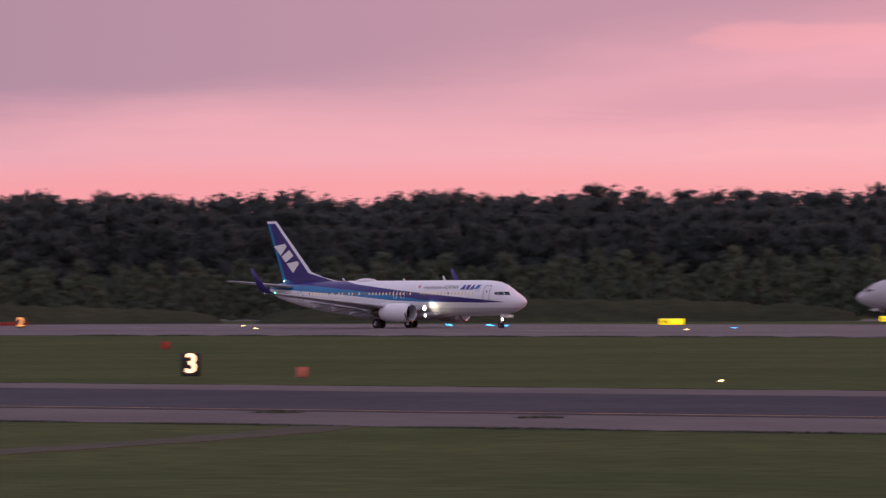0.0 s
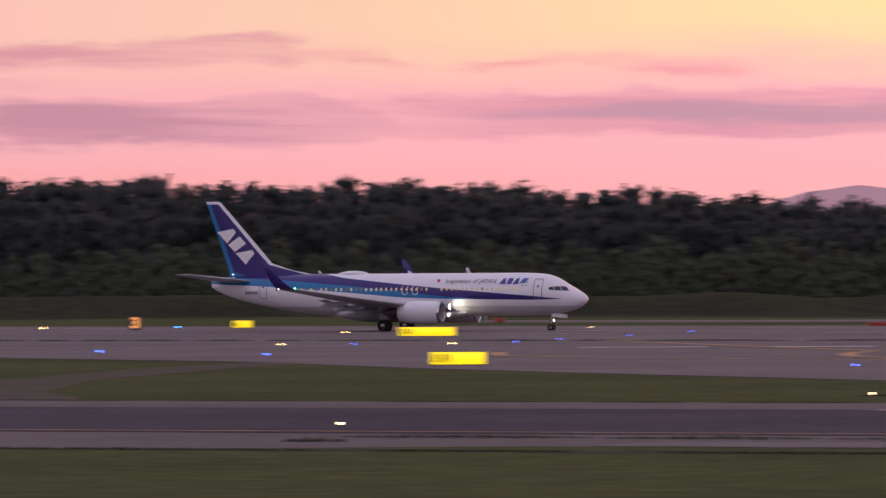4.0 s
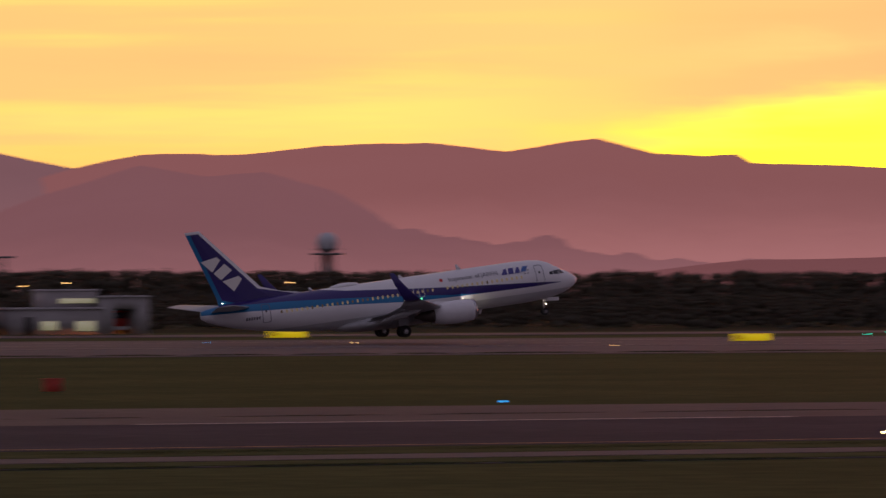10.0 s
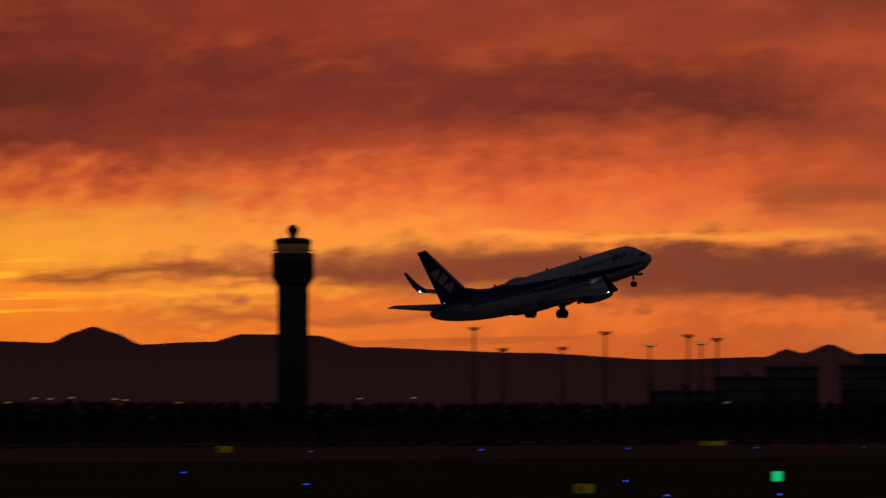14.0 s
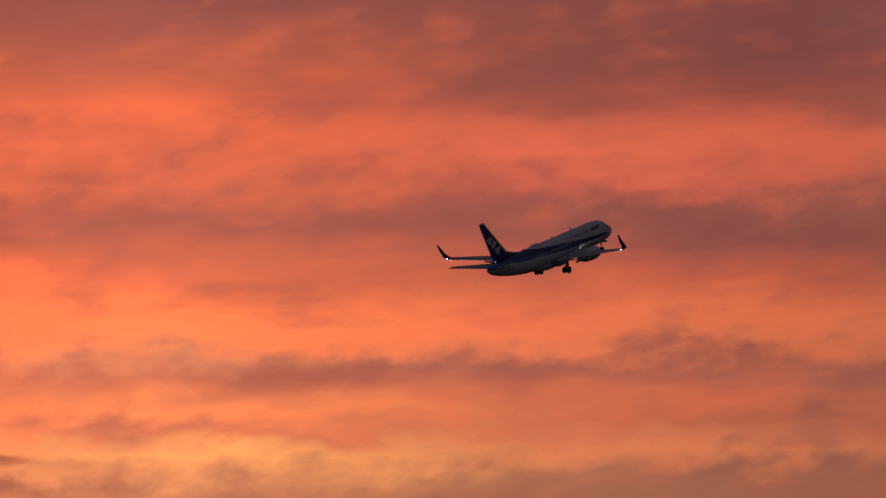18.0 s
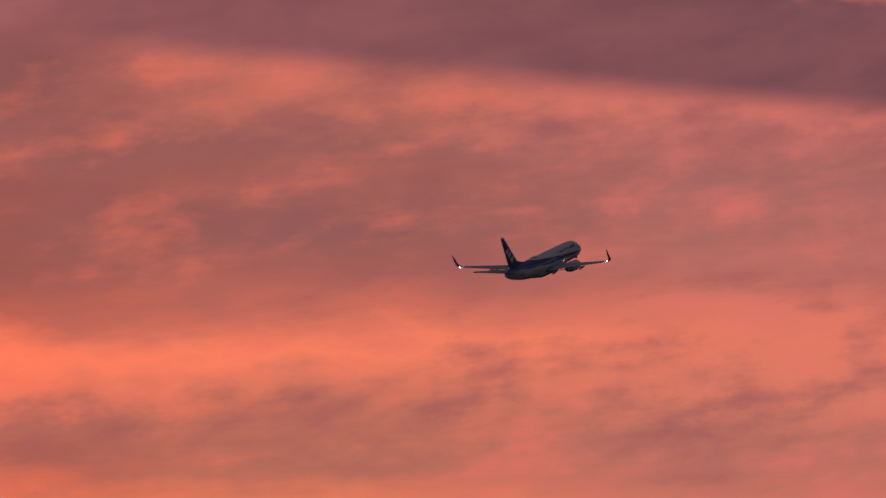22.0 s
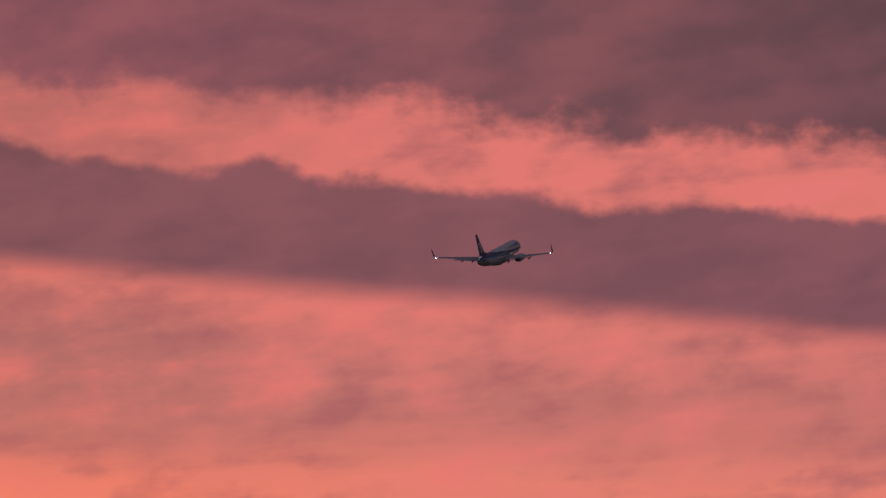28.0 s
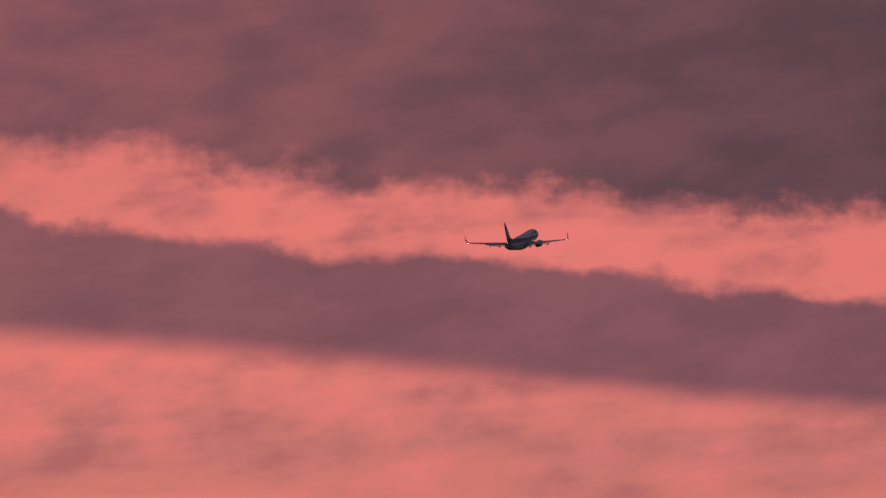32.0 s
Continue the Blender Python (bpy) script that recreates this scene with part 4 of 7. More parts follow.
# stations of the body: metres behind the nose, top, bottom, half width
BODY = [(0.0, 3.05, 2.95, 0.05), (0.15, 3.27, 2.70, 0.30), (0.5, 3.55, 2.40, 0.62), (1.0, 3.86, 2.12, 0.92), (1.7, 4.22, 1.87, 1.22), (2.4, 4.66, 1.71, 1.45), (3.0, 5.00, 1.62, 1.60), (3.8, 5.28, 1.52, 1.73),
        (5.0, 5.42, 1.45, 1.83), (6.5, 5.46, 1.42, 1.88), (12.0, 5.46, 1.42, 1.88), (20.0, 5.46, 1.42, 1.88), (25.0, 5.46, 1.46, 1.88), (27.0, 5.46, 1.62, 1.87), (29.0, 5.46, 1.84, 1.83), (31.0, 5.45, 2.14, 1.74),
        (33.0, 5.41, 2.52, 1.54), (35.0, 5.33, 2.98, 1.22), (36.6, 5.20, 3.46, 0.86), (37.6, 5.05, 3.88, 0.52), (38.1, 4.90, 4.22, 0.25)]
NOSE_X = 19.3


def body_at(x):
    """Top, bottom and half width of the body at x."""
    s = NOSE_X - x
    st = [b[0] for b in BODY]
    return tuple(float(np.interp(s, st, [b[k] for b in BODY])) for k in (1, 2, 3))


def skin_y(x, z):
    """How far out the body's side is at x, z."""
    top, bot, w = body_at(x)
    c, hgt = (top + bot) / 2, (top - bot) / 2
    return w * math.sqrt(max(0.0, 1 - ((z - c) / hgt) ** 2))


def on_skin(pts, side, proud=0.02, centre=True):
    """A flat patch of (x, z) corners laid on the body's side: side -1 is its right."""
    bm = bmesh.new()
    vs = [bm.verts.new((x, side * (skin_y(x, z) + proud), z)) for x, z in pts]
    f = bm.faces.new(vs)
    f.normal_update()
    if f.normal.y * side < 0:
        f.normal_flip()
    return bm


def frame_on_skin(x0, x1, z0, z1, side, width=0.06, proud=0.015):
    """A raised rounded outline on the body's side, as round a door."""
    def rounded(a0, a1, b0, b1, r):
        out = []
        for cx, cz, st in ((a1 - r, b1 - r, 0), (a0 + r, b1 - r, 90), (a0 + r, b0 + r, 180), (a1 - r, b0 + r, 270)):
            out += [(cx + r * math.cos(radians(st + k * 30)), cz + r * math.sin(radians(st + k * 30))) for k in range(4)]
        full = []
        for k, (ax, az) in enumerate(out):
            bx, bz = out[(k + 1) % len(out)]
            m = max(1, int(abs(bz - az) / 0.15))
            full += [(ax + (bx - ax) * q / m, az + (bz - az) * q / m) for q in range(m)]
        return full
    bm = bmesh.new()
    outer = rounded(x0, x1, z0, z1, 0.16)
    cx, cz = (x0 + x1) / 2, (z0 + z1) / 2
    inner = [(cx + (x - cx) * (1 - 2 * width / (x1 - x0)), cz + (z - cz) * (1 - 2 * width / (z1 - z0))) for x, z in outer]
    o = [bm.verts.new((x, side * (skin_y(x, z) + proud), z)) for x, z in outer]
    i = [bm.verts.new((x, side * (skin_y(x, z) + proud), z)) for x, z in inner]
    n = len(o)
    for k in range(n):
        bm.faces.new((o[k], o[(k + 1) % n], i[(k + 1) % n], i[k]))
    return bm


AIRFOIL = [(0.0, 0.0), (0.012, 0.16), (0.06, 0.34), (0.15, 0.47), (0.30, 0.52), (0.50, 0.46), (0.72, 0.27), (0.90, 0.10), (1.0, 0.01), (1.0, -0.01), (0.85, -0.10), (0.60, -0.32), (0.35, -0.44), (0.15, -0.38), (0.05, -0.24), (0.012, -0.12)]


def foil(lead, chord, thick, y, z, lean=0.0):
    """An aerofoil section: leading edge x, chord back, thickness, at y and z, leaning by degrees for a winglet."""
    c, s = math.cos(radians(lean)), math.sin(radians(lean))
    return [(lead - u * chord, y - v * thick * s, z + v * thick * c) for u, v in AIRFOIL]


def flip(rings):
    return [[(x, -y, z) for x, y, z in r] for r in rings]


def livery():
    """White body, deep blue and light blue bands that sweep up towards the tail."""
    m = material("livery_body", (0.8, 0.8, 0.82), 0.28, spec=0.5)
    nt = m.node_tree
    xyz = node(nt, "ShaderNodeSeparateXYZ")
    nt.links.new(node(nt, "ShaderNodeTexCoord").outputs["Object"], xyz.inputs[0])
    x, y, z = xyz.outputs
    u = calc(nt, "DIVIDE", calc(nt, "ADD", x, 20), 40, clamp=True)

    def edge(stops):
        return calc(nt, "MULTIPLY", ramp(nt, u, [((a + 20) / 40, (b / 8, b / 8, b / 8)) for a, b in stops]), 8.0)

    dark_top = edge([(-9.5, 5.9), (-4.7, 5.05), (1.0, 4.45), (5.4, 4.03), (14.4, 3.28), (17.2, 3.0)])
    dark_foot = edge([(-20, 5.3), (-14.6, 5.05), (-10.6, 4.85), (-4.7, 4.35), (1.0, 3.80), (5.4, 3.28), (9.0, 3.0), (14.4, 2.93), (17.2, 3.0)])
    light_foot = edge([(-20, 4.6), (-14.6, 4.40), (-10.6, 4.15), (-4.7, 3.72), (1.0, 3.22), (5.4, 3.05), (9.0, 3.0)])
    front = step(nt, x, 17.0, 17.2, 1.0, 0.0)
    under_top = step(nt, calc(nt, "SUBTRACT", dark_top, z), -0.02, 0.02)
    over_dark = step(nt, calc(nt, "SUBTRACT", z, dark_foot), -0.02, 0.02)
    over_light = step(nt, calc(nt, "SUBTRACT", z, light_foot), -0.02, 0.02)
    place = node(nt, "ShaderNodeTexCoord").outputs["Object"]
    dirt = grain(nt, place, 0.8, 5, 0.6)
    white = blend(nt, dirt, (0.82, 0.82, 0.84, 1), (0.74, 0.74, 0.76, 1))
    belly = step(nt, z, 2.3, 2.42)
    white = blend(nt, belly, (0.52, 0.53, 0.55, 1), white)
    col = blend(nt, calc(nt, "MULTIPLY", calc(nt, "MULTIPLY", under_top, over_light), front), white, (0.01, 0.17, 0.38, 1))
    col = blend(nt, calc(nt, "MULTIPLY", calc(nt, "MULTIPLY", under_top, over_dark), front), col, (0.030, 0.017, 0.150, 1))
    nt.links.new(col, nt.nodes["Principled BSDF"].inputs["Base Color"])
    return m


def fin_livery(kind):
    m = material("livery_fin", (0.035, 0.018, 0.2), 0.3, spec=0.5)
    nt = m.node_tree
    xyz = node(nt, "ShaderNodeSeparateXYZ")
    nt.links.new(node(nt, "ShaderNodeTexCoord").outputs["Object"], xyz.inputs[0])
    x, y, z = xyz.outputs
    if kind == "blue":
        lead = calc(nt, "MULTIPLY_ADD", z, -0.893, -6.83)
        lead = calc(nt, "MAXIMUM", lead, calc(nt, "MULTIPLY_ADD", z, -4.0, 13.0))
        trail = calc(nt, "MULTIPLY_ADD", z, -0.363, -14.9)
        white = calc(nt, "MAXIMUM", step(nt, calc(nt, "SUBTRACT", lead, x), 0.40, 0.45, 1.0, 0.0), step(nt, z, 12.14, 12.18))
        light = step(nt, calc(nt, "SUBTRACT", x, trail), 0.40, 0.44, 1.0, 0.0)
        light = calc(nt, "MAXIMUM", light, step(nt, calc(nt, "MULTIPLY_ADD", x, 0.28, z), 1.0, 1.1, 1.0, 0.0))
        col = blend(nt, light, (0.030, 0.017, 0.150, 1), (0.01, 0.17, 0.38, 1))
        col = blend(nt, white, col, (0.8, 0.8, 0.82, 1))
    else:
        w = calc(nt, "MULTIPLY_ADD", x, -0.55, calc(nt, "MULTIPLY", z, 1.0))
        w = calc(nt, "ADD", w, calc(nt, "MULTIPLY", calc(nt, "SINE", calc(nt, "MULTIPLY", x, 0.9)), 0.25))
        col = ramp(nt, calc(nt, "DIVIDE", calc(nt, "SUBTRACT", w, 15.2), 7.2, clamp=True),
                   [(0.0, (0.75, 0.75, 0.77)), (0.20, (0.75, 0.75, 0.77)), (0.22, (0.03, 0.30, 0.36)), (0.36, (0.03, 0.30, 0.36)), (0.38, (0.72, 0.66, 0.60)), (0.48, (0.72, 0.66, 0.60)), (0.50, (0.03, 0.30, 0.36)),
                    (0.62, (0.03, 0.30, 0.36)), (0.64, (0.72, 0.66, 0.60)), (0.82, (0.72, 0.66, 0.60)), (0.84, (0.06, 0.08, 0.20)), (0.92, (0.03, 0.03, 0.14)), (0.96, (0.05, 0.05, 0.18))])
    nt.links.new(col, nt.nodes["Principled BSDF"].inputs["Base Color"])
    return m


WHITE_PAINT = material("white_paint", (0.78, 0.78, 0.80), 0.3, vary=0.06, scale=0.7)
GREY_PAINT = material("grey_paint", (0.42, 0.43, 0.45), 0.38, vary=0.12, scale=0.8)
BLUE_PAINT = material("deep_blue_paint", (0.030, 0.017, 0.150), 0.3)
LETTER_WHITE = material("tail_white", (0.82, 0.80, 0.76), 0.35)
LETTER_GREY = material("slogan_grey", (0.10, 0.10, 0.13), 0.4)
DOOR_LINE = material("door_outline_grey", (0.12, 0.12, 0.17), 0.4)
LETTER_BLUE = material("mark_blue", (0.06, 0.055, 0.26), 0.35)
FLAG_BLUE = material("flag_blue", (0.05, 0.14, 0.42), 0.35)
RED_SPOT = material("red_spot", (0.6, 0.03, 0.03), 0.4)
GLASS_DARK = material("cockpit_glass", (0.02, 0.02, 0.03), 0.06, spec=0.7)
METAL = material("bare_metal", (0.55, 0.55, 0.57), 0.25, 1.0)
NOZZLE = material("burnt_metal", (0.12, 0.10, 0.09), 0.45, 0.8)
RUBBER = material("tyre_rubber", (0.02, 0.02, 0.022), 0.85)
STRUT = material("gear_strut", (0.45, 0.45, 0.47), 0.35, 0.4)
CABIN_LIT = material("lit_cabin_window", (0.3, 0.25, 0.15), 0.3, emit=(1.0, 0.74, 0.40), strength=0.30)
CABIN_DIM = material("dim_cabin_window", (0.05, 0.05, 0.06), 0.2, emit=(0.9, 0.6, 0.3), strength=0.14)
BEAM = material("landing_light", (1, 1, 1), 0.3, emit=(1.0, 0.86, 0.66), strength=100.0)
STROBE = material("white_position_light", (1, 1, 1), 0.3, emit=(1.0, 0.9, 0.75), strength=260.0)
TAIL_WHITE = material("white_tail_light", (1, 1, 1), 0.3, emit=(1.0, 0.85, 0.65), strength=25.0)
NAV_GREEN = material("green_position_light", (0.2, 1, 0.5), 0.3, emit=(0.1, 1.0, 0.45), strength=8.0)
NAV_RED = material("red_position_light", (1, 0.1, 0.1), 0.3, emit=(1.0, 0.08, 0.05), strength=8.0)


def aeroplane(name, label, sx, body_mat, fin_mat, winglet_mat, detailed):
    """A twin-engined airliner; its origin lies on the ground between the main wheels, its nose towards +x."""
    root = tagged(new(name), label, "airliner")

    def X(rings):
        return [[(x * sx, y, z) for x, y, z in r] for r in rings]

    n = 36
    dense = []
    for (s0, *a), (s1, *b) in zip(BODY, BODY[1:]):
        k = max(1, int((s1 - s0) / 1.6))
        for i in range(k):
            u = i / k
            dense.append((s0 + (s1 - s0) * u, *[p + (q - p) * u for p, q in zip(a, b)]))
    dense.append(BODY[-1])
    rings = []
    for s, top, bot, w in dense:
        c, hgt = (top + bot) / 2, (top - bot) / 2
        rings.append([(NOSE_X - s, w * math.cos(2 * math.pi * k / n), c + hgt * math.sin(2 * math.pi * k / n)) for k in range(n)])
    body = part("fuselage", loft(X(rings)), body_mat, root)
    # fairing under the wing root
    fair = []
    for x, g in ((8.5, 0.05), (7.2, 0.55), (5.0, 0.9), (1.0, 1.0), (-3.0, 0.95), (-5.2, 0.6), (-6.8, 0.06)):
        fair.append([(x, 2.15 * g * math.cos(2 * math.pi * k / 20), 1.75 + (0.80 * g) * math.sin(2 * math.pi * k / 20) - 0.1 * g) for k in range(20)])
    part("wing_fairing", loft(X(fair)), GREY_PAINT if detailed else body_mat, root)
    # wings
    plan = [foil(6.6, 9.4, 1.05, 1.3, 2.05), foil(5.3, 7.9, 0.95, 2.4, 2.20), foil(2.75, 5.05, 0.62, 5.9, 2.62), foil(-0.4, 3.05, 0.34, 11.8, 3.35), foil(-3.2, 1.85, 0.20, 16.9, 4.02)]
    tip = [foil(-3.2, 1.85, 0.20, 16.9, 4.02), foil(-3.6, 1.55, 0.17, 17.35, 4.20, 35), foil(-4.25, 1.22, 0.14, 17.62, 4.75, 68), foil(-5.15, 0.85, 0.09, 17.66, 5.75, 78), foil(-6.0, 0.42, 0.05, 17.78, 6.85, 80)]
    for side, rings, tips in ((1, plan, tip), (-1, flip(plan), flip(tip))):
        wing = part("wing", loft(X(rings)), GREY_PAINT, root)
        if winglet_mat:
            part("winglet", loft(X(tips)), winglet_mat, wing, "upturned wing tip")
        # flaps a little lowered, with their track fairings
        for lo, hi, x0, x1, z0, z1 in ((2.3, 5.7, -2.5, -2.35, 2.0, 2.42), (6.1, 11.0, -2.45, -2.95, 2.45, 3.05)):
            flap = [foil(x0 + 0.35, 1.25, 0.16, lo * side, z0 - 0.08), foil(x1 + 0.35, 0.95, 0.12, hi * side, z1 - 0.05)]
            part("flap", loft(X(flap)), GREY_PAINT, wing)
        for y, x, z in ((3.7, -2.6, 1.98), (7.0, -2.3, 2.38), (9.9, -2.6, 2.75)):
            pod = [[(x + a, y * side + r * math.cos(2 * math.pi * k / 10), z - 0.12 + 1.5 * r * math.sin(2 * math.pi * k / 10) - d) for k in range(10)] for a, r, d in ((1.9, 0.02, -0.1), (1.2, 0.13, 0), (0.0, 0.17, 0.05), (-0.8, 0.12, 0.14), (-1.3, 0.02, 0.22))]
            part("flap_track_fairing", loft(X(pod)), GREY_PAINT, wing)
        # engine
        e = (0, 4.83 * side, 1.80)
        off = 4.3 * (sx - 1)
        nac = part("engine", turned([(6.42 + off, 0.88), (6.50 + off, 0.93), (6.30 + off, 1.00), (5.7 + off, 1.07), (4.6 + off, 1.10), (3.4 + off, 1.04), (2.35 + off, 0.86), (2.30 + off, 0.80)], e, 32, False), WHITE_PAINT, root)
        part("inlet_lip", turned([(6.43 + off, 0.875), (6.54 + off, 0.915), (6.44 + off, 0.97), (6.26 + off, 1.012)], e, 32, False), METAL, nac, "polished inlet ring")
        part("inlet_duct", turned([(6.43 + off, 0.875), (6.0 + off, 0.80), (5.5 + off, 0.79)], e, 28, False), GREY_PAINT, nac)
        fan = turned([(5.5 + off, 0.79), (5.52 + off, 0.28), (5.85 + off, 0.05)], e, 28)
        part("fan", fan, NOZZLE, nac, "dark fan with spinner")
        part("exhaust", turned([(2.4 + off, 0.80), (2.0 + off, 0.62), (1.2 + off, 0.46), (1.15 + off, 0.36), (0.5 + off, 0.10)], e, 24), NOZZLE, nac, "burnt metal nozzle and plug")
        pylon = [[(5.4 + off, e[1] - 0.12, 2.80), (5.4 + off, e[1] + 0.12, 2.80), (5.2 + off, e[1] + 0.12, 2.62), (5.2 + off, e[1] - 0.12, 2.62)],
                 [(2.9, e[1] - 0.2, 3.00), (2.9, e[1] + 0.2, 3.00), (2.6, e[1] + 0.2, 2.35), (2.6, e[1] - 0.2, 2.35)],
                 [(-0.5, e[1] - 0.1, 2.60), (-0.5, e[1] + 0.1, 2.60), (0.2, e[1] + 0.1, 2.15), (0.2, e[1] - 0.1, 2.15)]]
        part("pylon", loft(pylon), WHITE_PAINT, nac)
        # tailplane
        stab = [foil(-13.9, 4.0, 0.42, 0.4 * side, 4.72), foil(-18.0, 1.6, 0.15, 7.15 * side, 5.45)]
        part("tailplane", loft(X(stab)), GREY_PAINT, root)
        # lights
        part("position_light", glow_ball(((-4.95) * sx, 17.05 * side, 4.16), 0.09), STROBE, wing, "white light at the wing tip")
        part("position_light", glow_ball(((-3.32) * sx, 17.05 * side, 4.12), 0.08), NAV_GREEN if side < 0 else NAV_RED, wing, "coloured light at the wing tip")
        if detailed:
            for lx, ly, lz, lr in ((6.15, 2.25, 2.30, 0.27), (5.75, 1.55, 1.55, 0.24)):
                lamp = part("lamp_housing", turned([(0.0, lr), (-0.12, lr * 1.05), (-0.3, lr * 0.6), (-0.34, 0.02)], (lx, ly * side, lz), 14), GREY_PAINT, wing)
                part("landing_light", turned([(0.02, lr * 0.95), (0.05, lr * 0.5), (0.06, 0.01)], (lx, ly * side, lz), 14), BEAM, lamp, "bright forward-facing light")
                # shroud added only to hide the lamp's glare from the side
                part("shroud", turned([(-0.02, lr * 1.02), (lr * 0.66, lr * 1.12), (lr * 0.66, lr * 1.18), (-0.04, lr * 1.08)], (lx, ly * side, lz), 14, False), GREY_PAINT, lamp, "open-fronted shroud added round the lamp to cut it off sideways")
            part("tail_light", glow_ball((-17.4, 4.6 * side, 5.13), 0.05), TAIL_WHITE, root)
            part("tail_light", glow_ball((-16.6, 0.22 * side, 5.45), 0.05), TAIL_WHITE, root)
    # fin and rudder
    fin = [[(-8.2 - 0.0, 0.0, 5.40), (-11.6, 0.16, 5.35), (-14.5, 0.17, 5.2), (-16.9, 0.03, 4.9), (-16.9, -0.03, 4.9), (-14.5, -0.17, 5.2), (-11.6, -0.16, 5.35)],
           [(-10.6, 0.0, 5.85), (-12.3, 0.15, 5.85), (-14.8, 0.16, 5.85), (-17.05, 0.025, 5.85), (-17.05, -0.025, 5.85), (-14.8, -0.16, 5.85), (-12.3, -0.15, 5.85)],
           [(-12.6, 0.0, 6.5), (-13.3, 0.14, 6.5), (-15.2, 0.15, 6.5), (-17.26, 0.02, 6.5), (-17.26, -0.02, 6.5), (-15.2, -0.15, 6.5), (-13.3, -0.14, 6.5)],
           [(-15.3, 0.0, 9.5), (-15.8, 0.10, 9.5), (-17.0, 0.10, 9.5), (-18.35, 0.02, 9.5), (-18.35, -0.02, 9.5), (-17.0, -0.10, 9.5), (-15.8, -0.10, 9.5)],
           [(-17.85, 0.0, 12.3), (-18.1, 0.06, 12.3), (-18.7, 0.07, 12.3), (-19.36, 0.015, 12.3), (-19.36, -0.015, 12.3), (-18.7, -0.07, 12.3), (-18.1, -0.06, 12.3)],
           [(-18.0, 0.0, 12.42), (-18.2, 0.03, 12.42), (-18.7, 0.04, 12.42), (-19.4, 0.01, 12.42), (-19.4, -0.01, 12.42), (-18.7, -0.04, 12.42), (-18.2, -0.03, 12.42)]]
    if not detailed:
        fin = [[(x, y, z if z < 5.6 else 5.6 + (z - 5.6) * 0.80) for x, y, z in r] for r in fin]
    fin_ob = part("fin", loft(X(fin)), fin_mat, root, smooth=False)
    # landing gear, each leg a part that folds
    gears = []
    for side in (1, -1):
        leg = new("main_gear")
        leg.parent = root
        leg.location = (0, 2.86 * side, 2.0)
        part("strut", tube((0, 0, 0.2), (0, 0, -1.42), 0.13, 0.10), STRUT, leg)
        part("axle", tube((0, -0.62, -1.42), (0, 0.62, -1.42), 0.09), STRUT, leg)
        part("drag_brace", tube((0.05, 0, -0.9), (-0.3, -0.9 * side, 0.15), 0.06), STRUT, leg)
        part("gear_door", block((0.95, 0.05, 1.1), (0.0, 0.24 * side, -0.35), (0, 0, 0), 0.02), GREY_PAINT, leg)
        for y in (-0.43, 0.43):
            w = part("wheel", wheel_bm((0, y, -1.43), 0.57, 0.40), RUBBER, leg)
            part("hub", turned([(0, 0.24), (0, 0.05)], (0, 0, 0), 14), METAL, w).matrix_local = pose(0, y + (0.20 if y > 0 else -0.20), -1.43, 0, 0, 90)
        gears.append(leg)
    leg = new("nose_gear")
    leg.parent = root
    leg.location = (15.6 * sx, 0, 1.75)
    part("strut", tube((0, 0, 0.1), (0, 0, -1.40), 0.09, 0.07), STRUT, leg)
    part("axle", tube((0, -0.3, -1.40), (0, 0.3, -1.40), 0.05), STRUT, leg)
    part("drag_brace", tube((0, 0, -0.7), (0.7, 0, 0.0), 0.05), STRUT, leg)
    for side in (1, -1):
        w = part("wheel", wheel_bm((0, 0.20 * side, -1.41), 0.34, 0.20), RUBBER, leg)
        part("hub", turned([(0, 0.15), (0, 0.03)], (0, 0, 0), 12), METAL, w).matrix_local = pose(0, 0.31 * side, -1.41, 0, 0, 90)
    if detailed:
        lamp = part("lamp_housing", turned([(0.0, 0.12), (-0.1, 0.12), (-0.2, 0.03)], (0.2, 0, -0.75), 12), GREY_PAINT, leg)
        part("taxi_light", turned([(0.02, 0.09), (0.05, 0.05), (0.06, 0.01)], (0.2, 0, -0.75), 12), BEAM, lamp, "bright light on the nose leg")
    gears.append(leg)
    for side in (1, -1):
        part("nose_gear_door", block((1.25, 0.04, 0.34), (16.45 * sx, 0.40 * side, 1.44), (0, 7, 0), 0.015), WHITE_PAINT, root)
    # flight-deck panes
    for side in (1, -1):
        for pts in (((17.50, 4.16), (17.16, 4.54), (16.66, 4.58), (16.92, 4.18)), ((16.87, 4.18), (16.62, 4.57), (16.14, 4.55), (16.22, 4.20)), ((16.16, 4.20), (16.09, 4.54), (15.66, 4.48), (15.76, 4.25))):
            bm = on_skin([(a + 0.22, b - 0.40) for a, b in pts], side, 0.02)
            for v in bm.verts:
                v.co.x *= sx
            part("cockpit_window", bm, GLASS_DARK, body, smooth=False)
    # cabin windows: one pane, laid on both sides in a row
    oval = [(0.102 * math.cos(k * math.pi / 5), 0.160 * math.sin(k * math.pi / 5)) for k in range(10)]
    rng = random.Random(4)
    row = [12.95 - 0.508 * k for k in range(49)]
    for side in (1, -1):
        for k, wx in enumerate(row):
            if 4.0 < wx < 4.9 and detailed:
                continue
            lit = rng.random() < 0.78 and detailed
            bm = on_skin([(wx + a, 3.97 + b) for a, b in oval], side, 0.018)
            for v in bm.verts:
                v.co.x *= sx
            part("cabin_window", bm, CABIN_LIT if lit else CABIN_DIM, body, smooth=False)
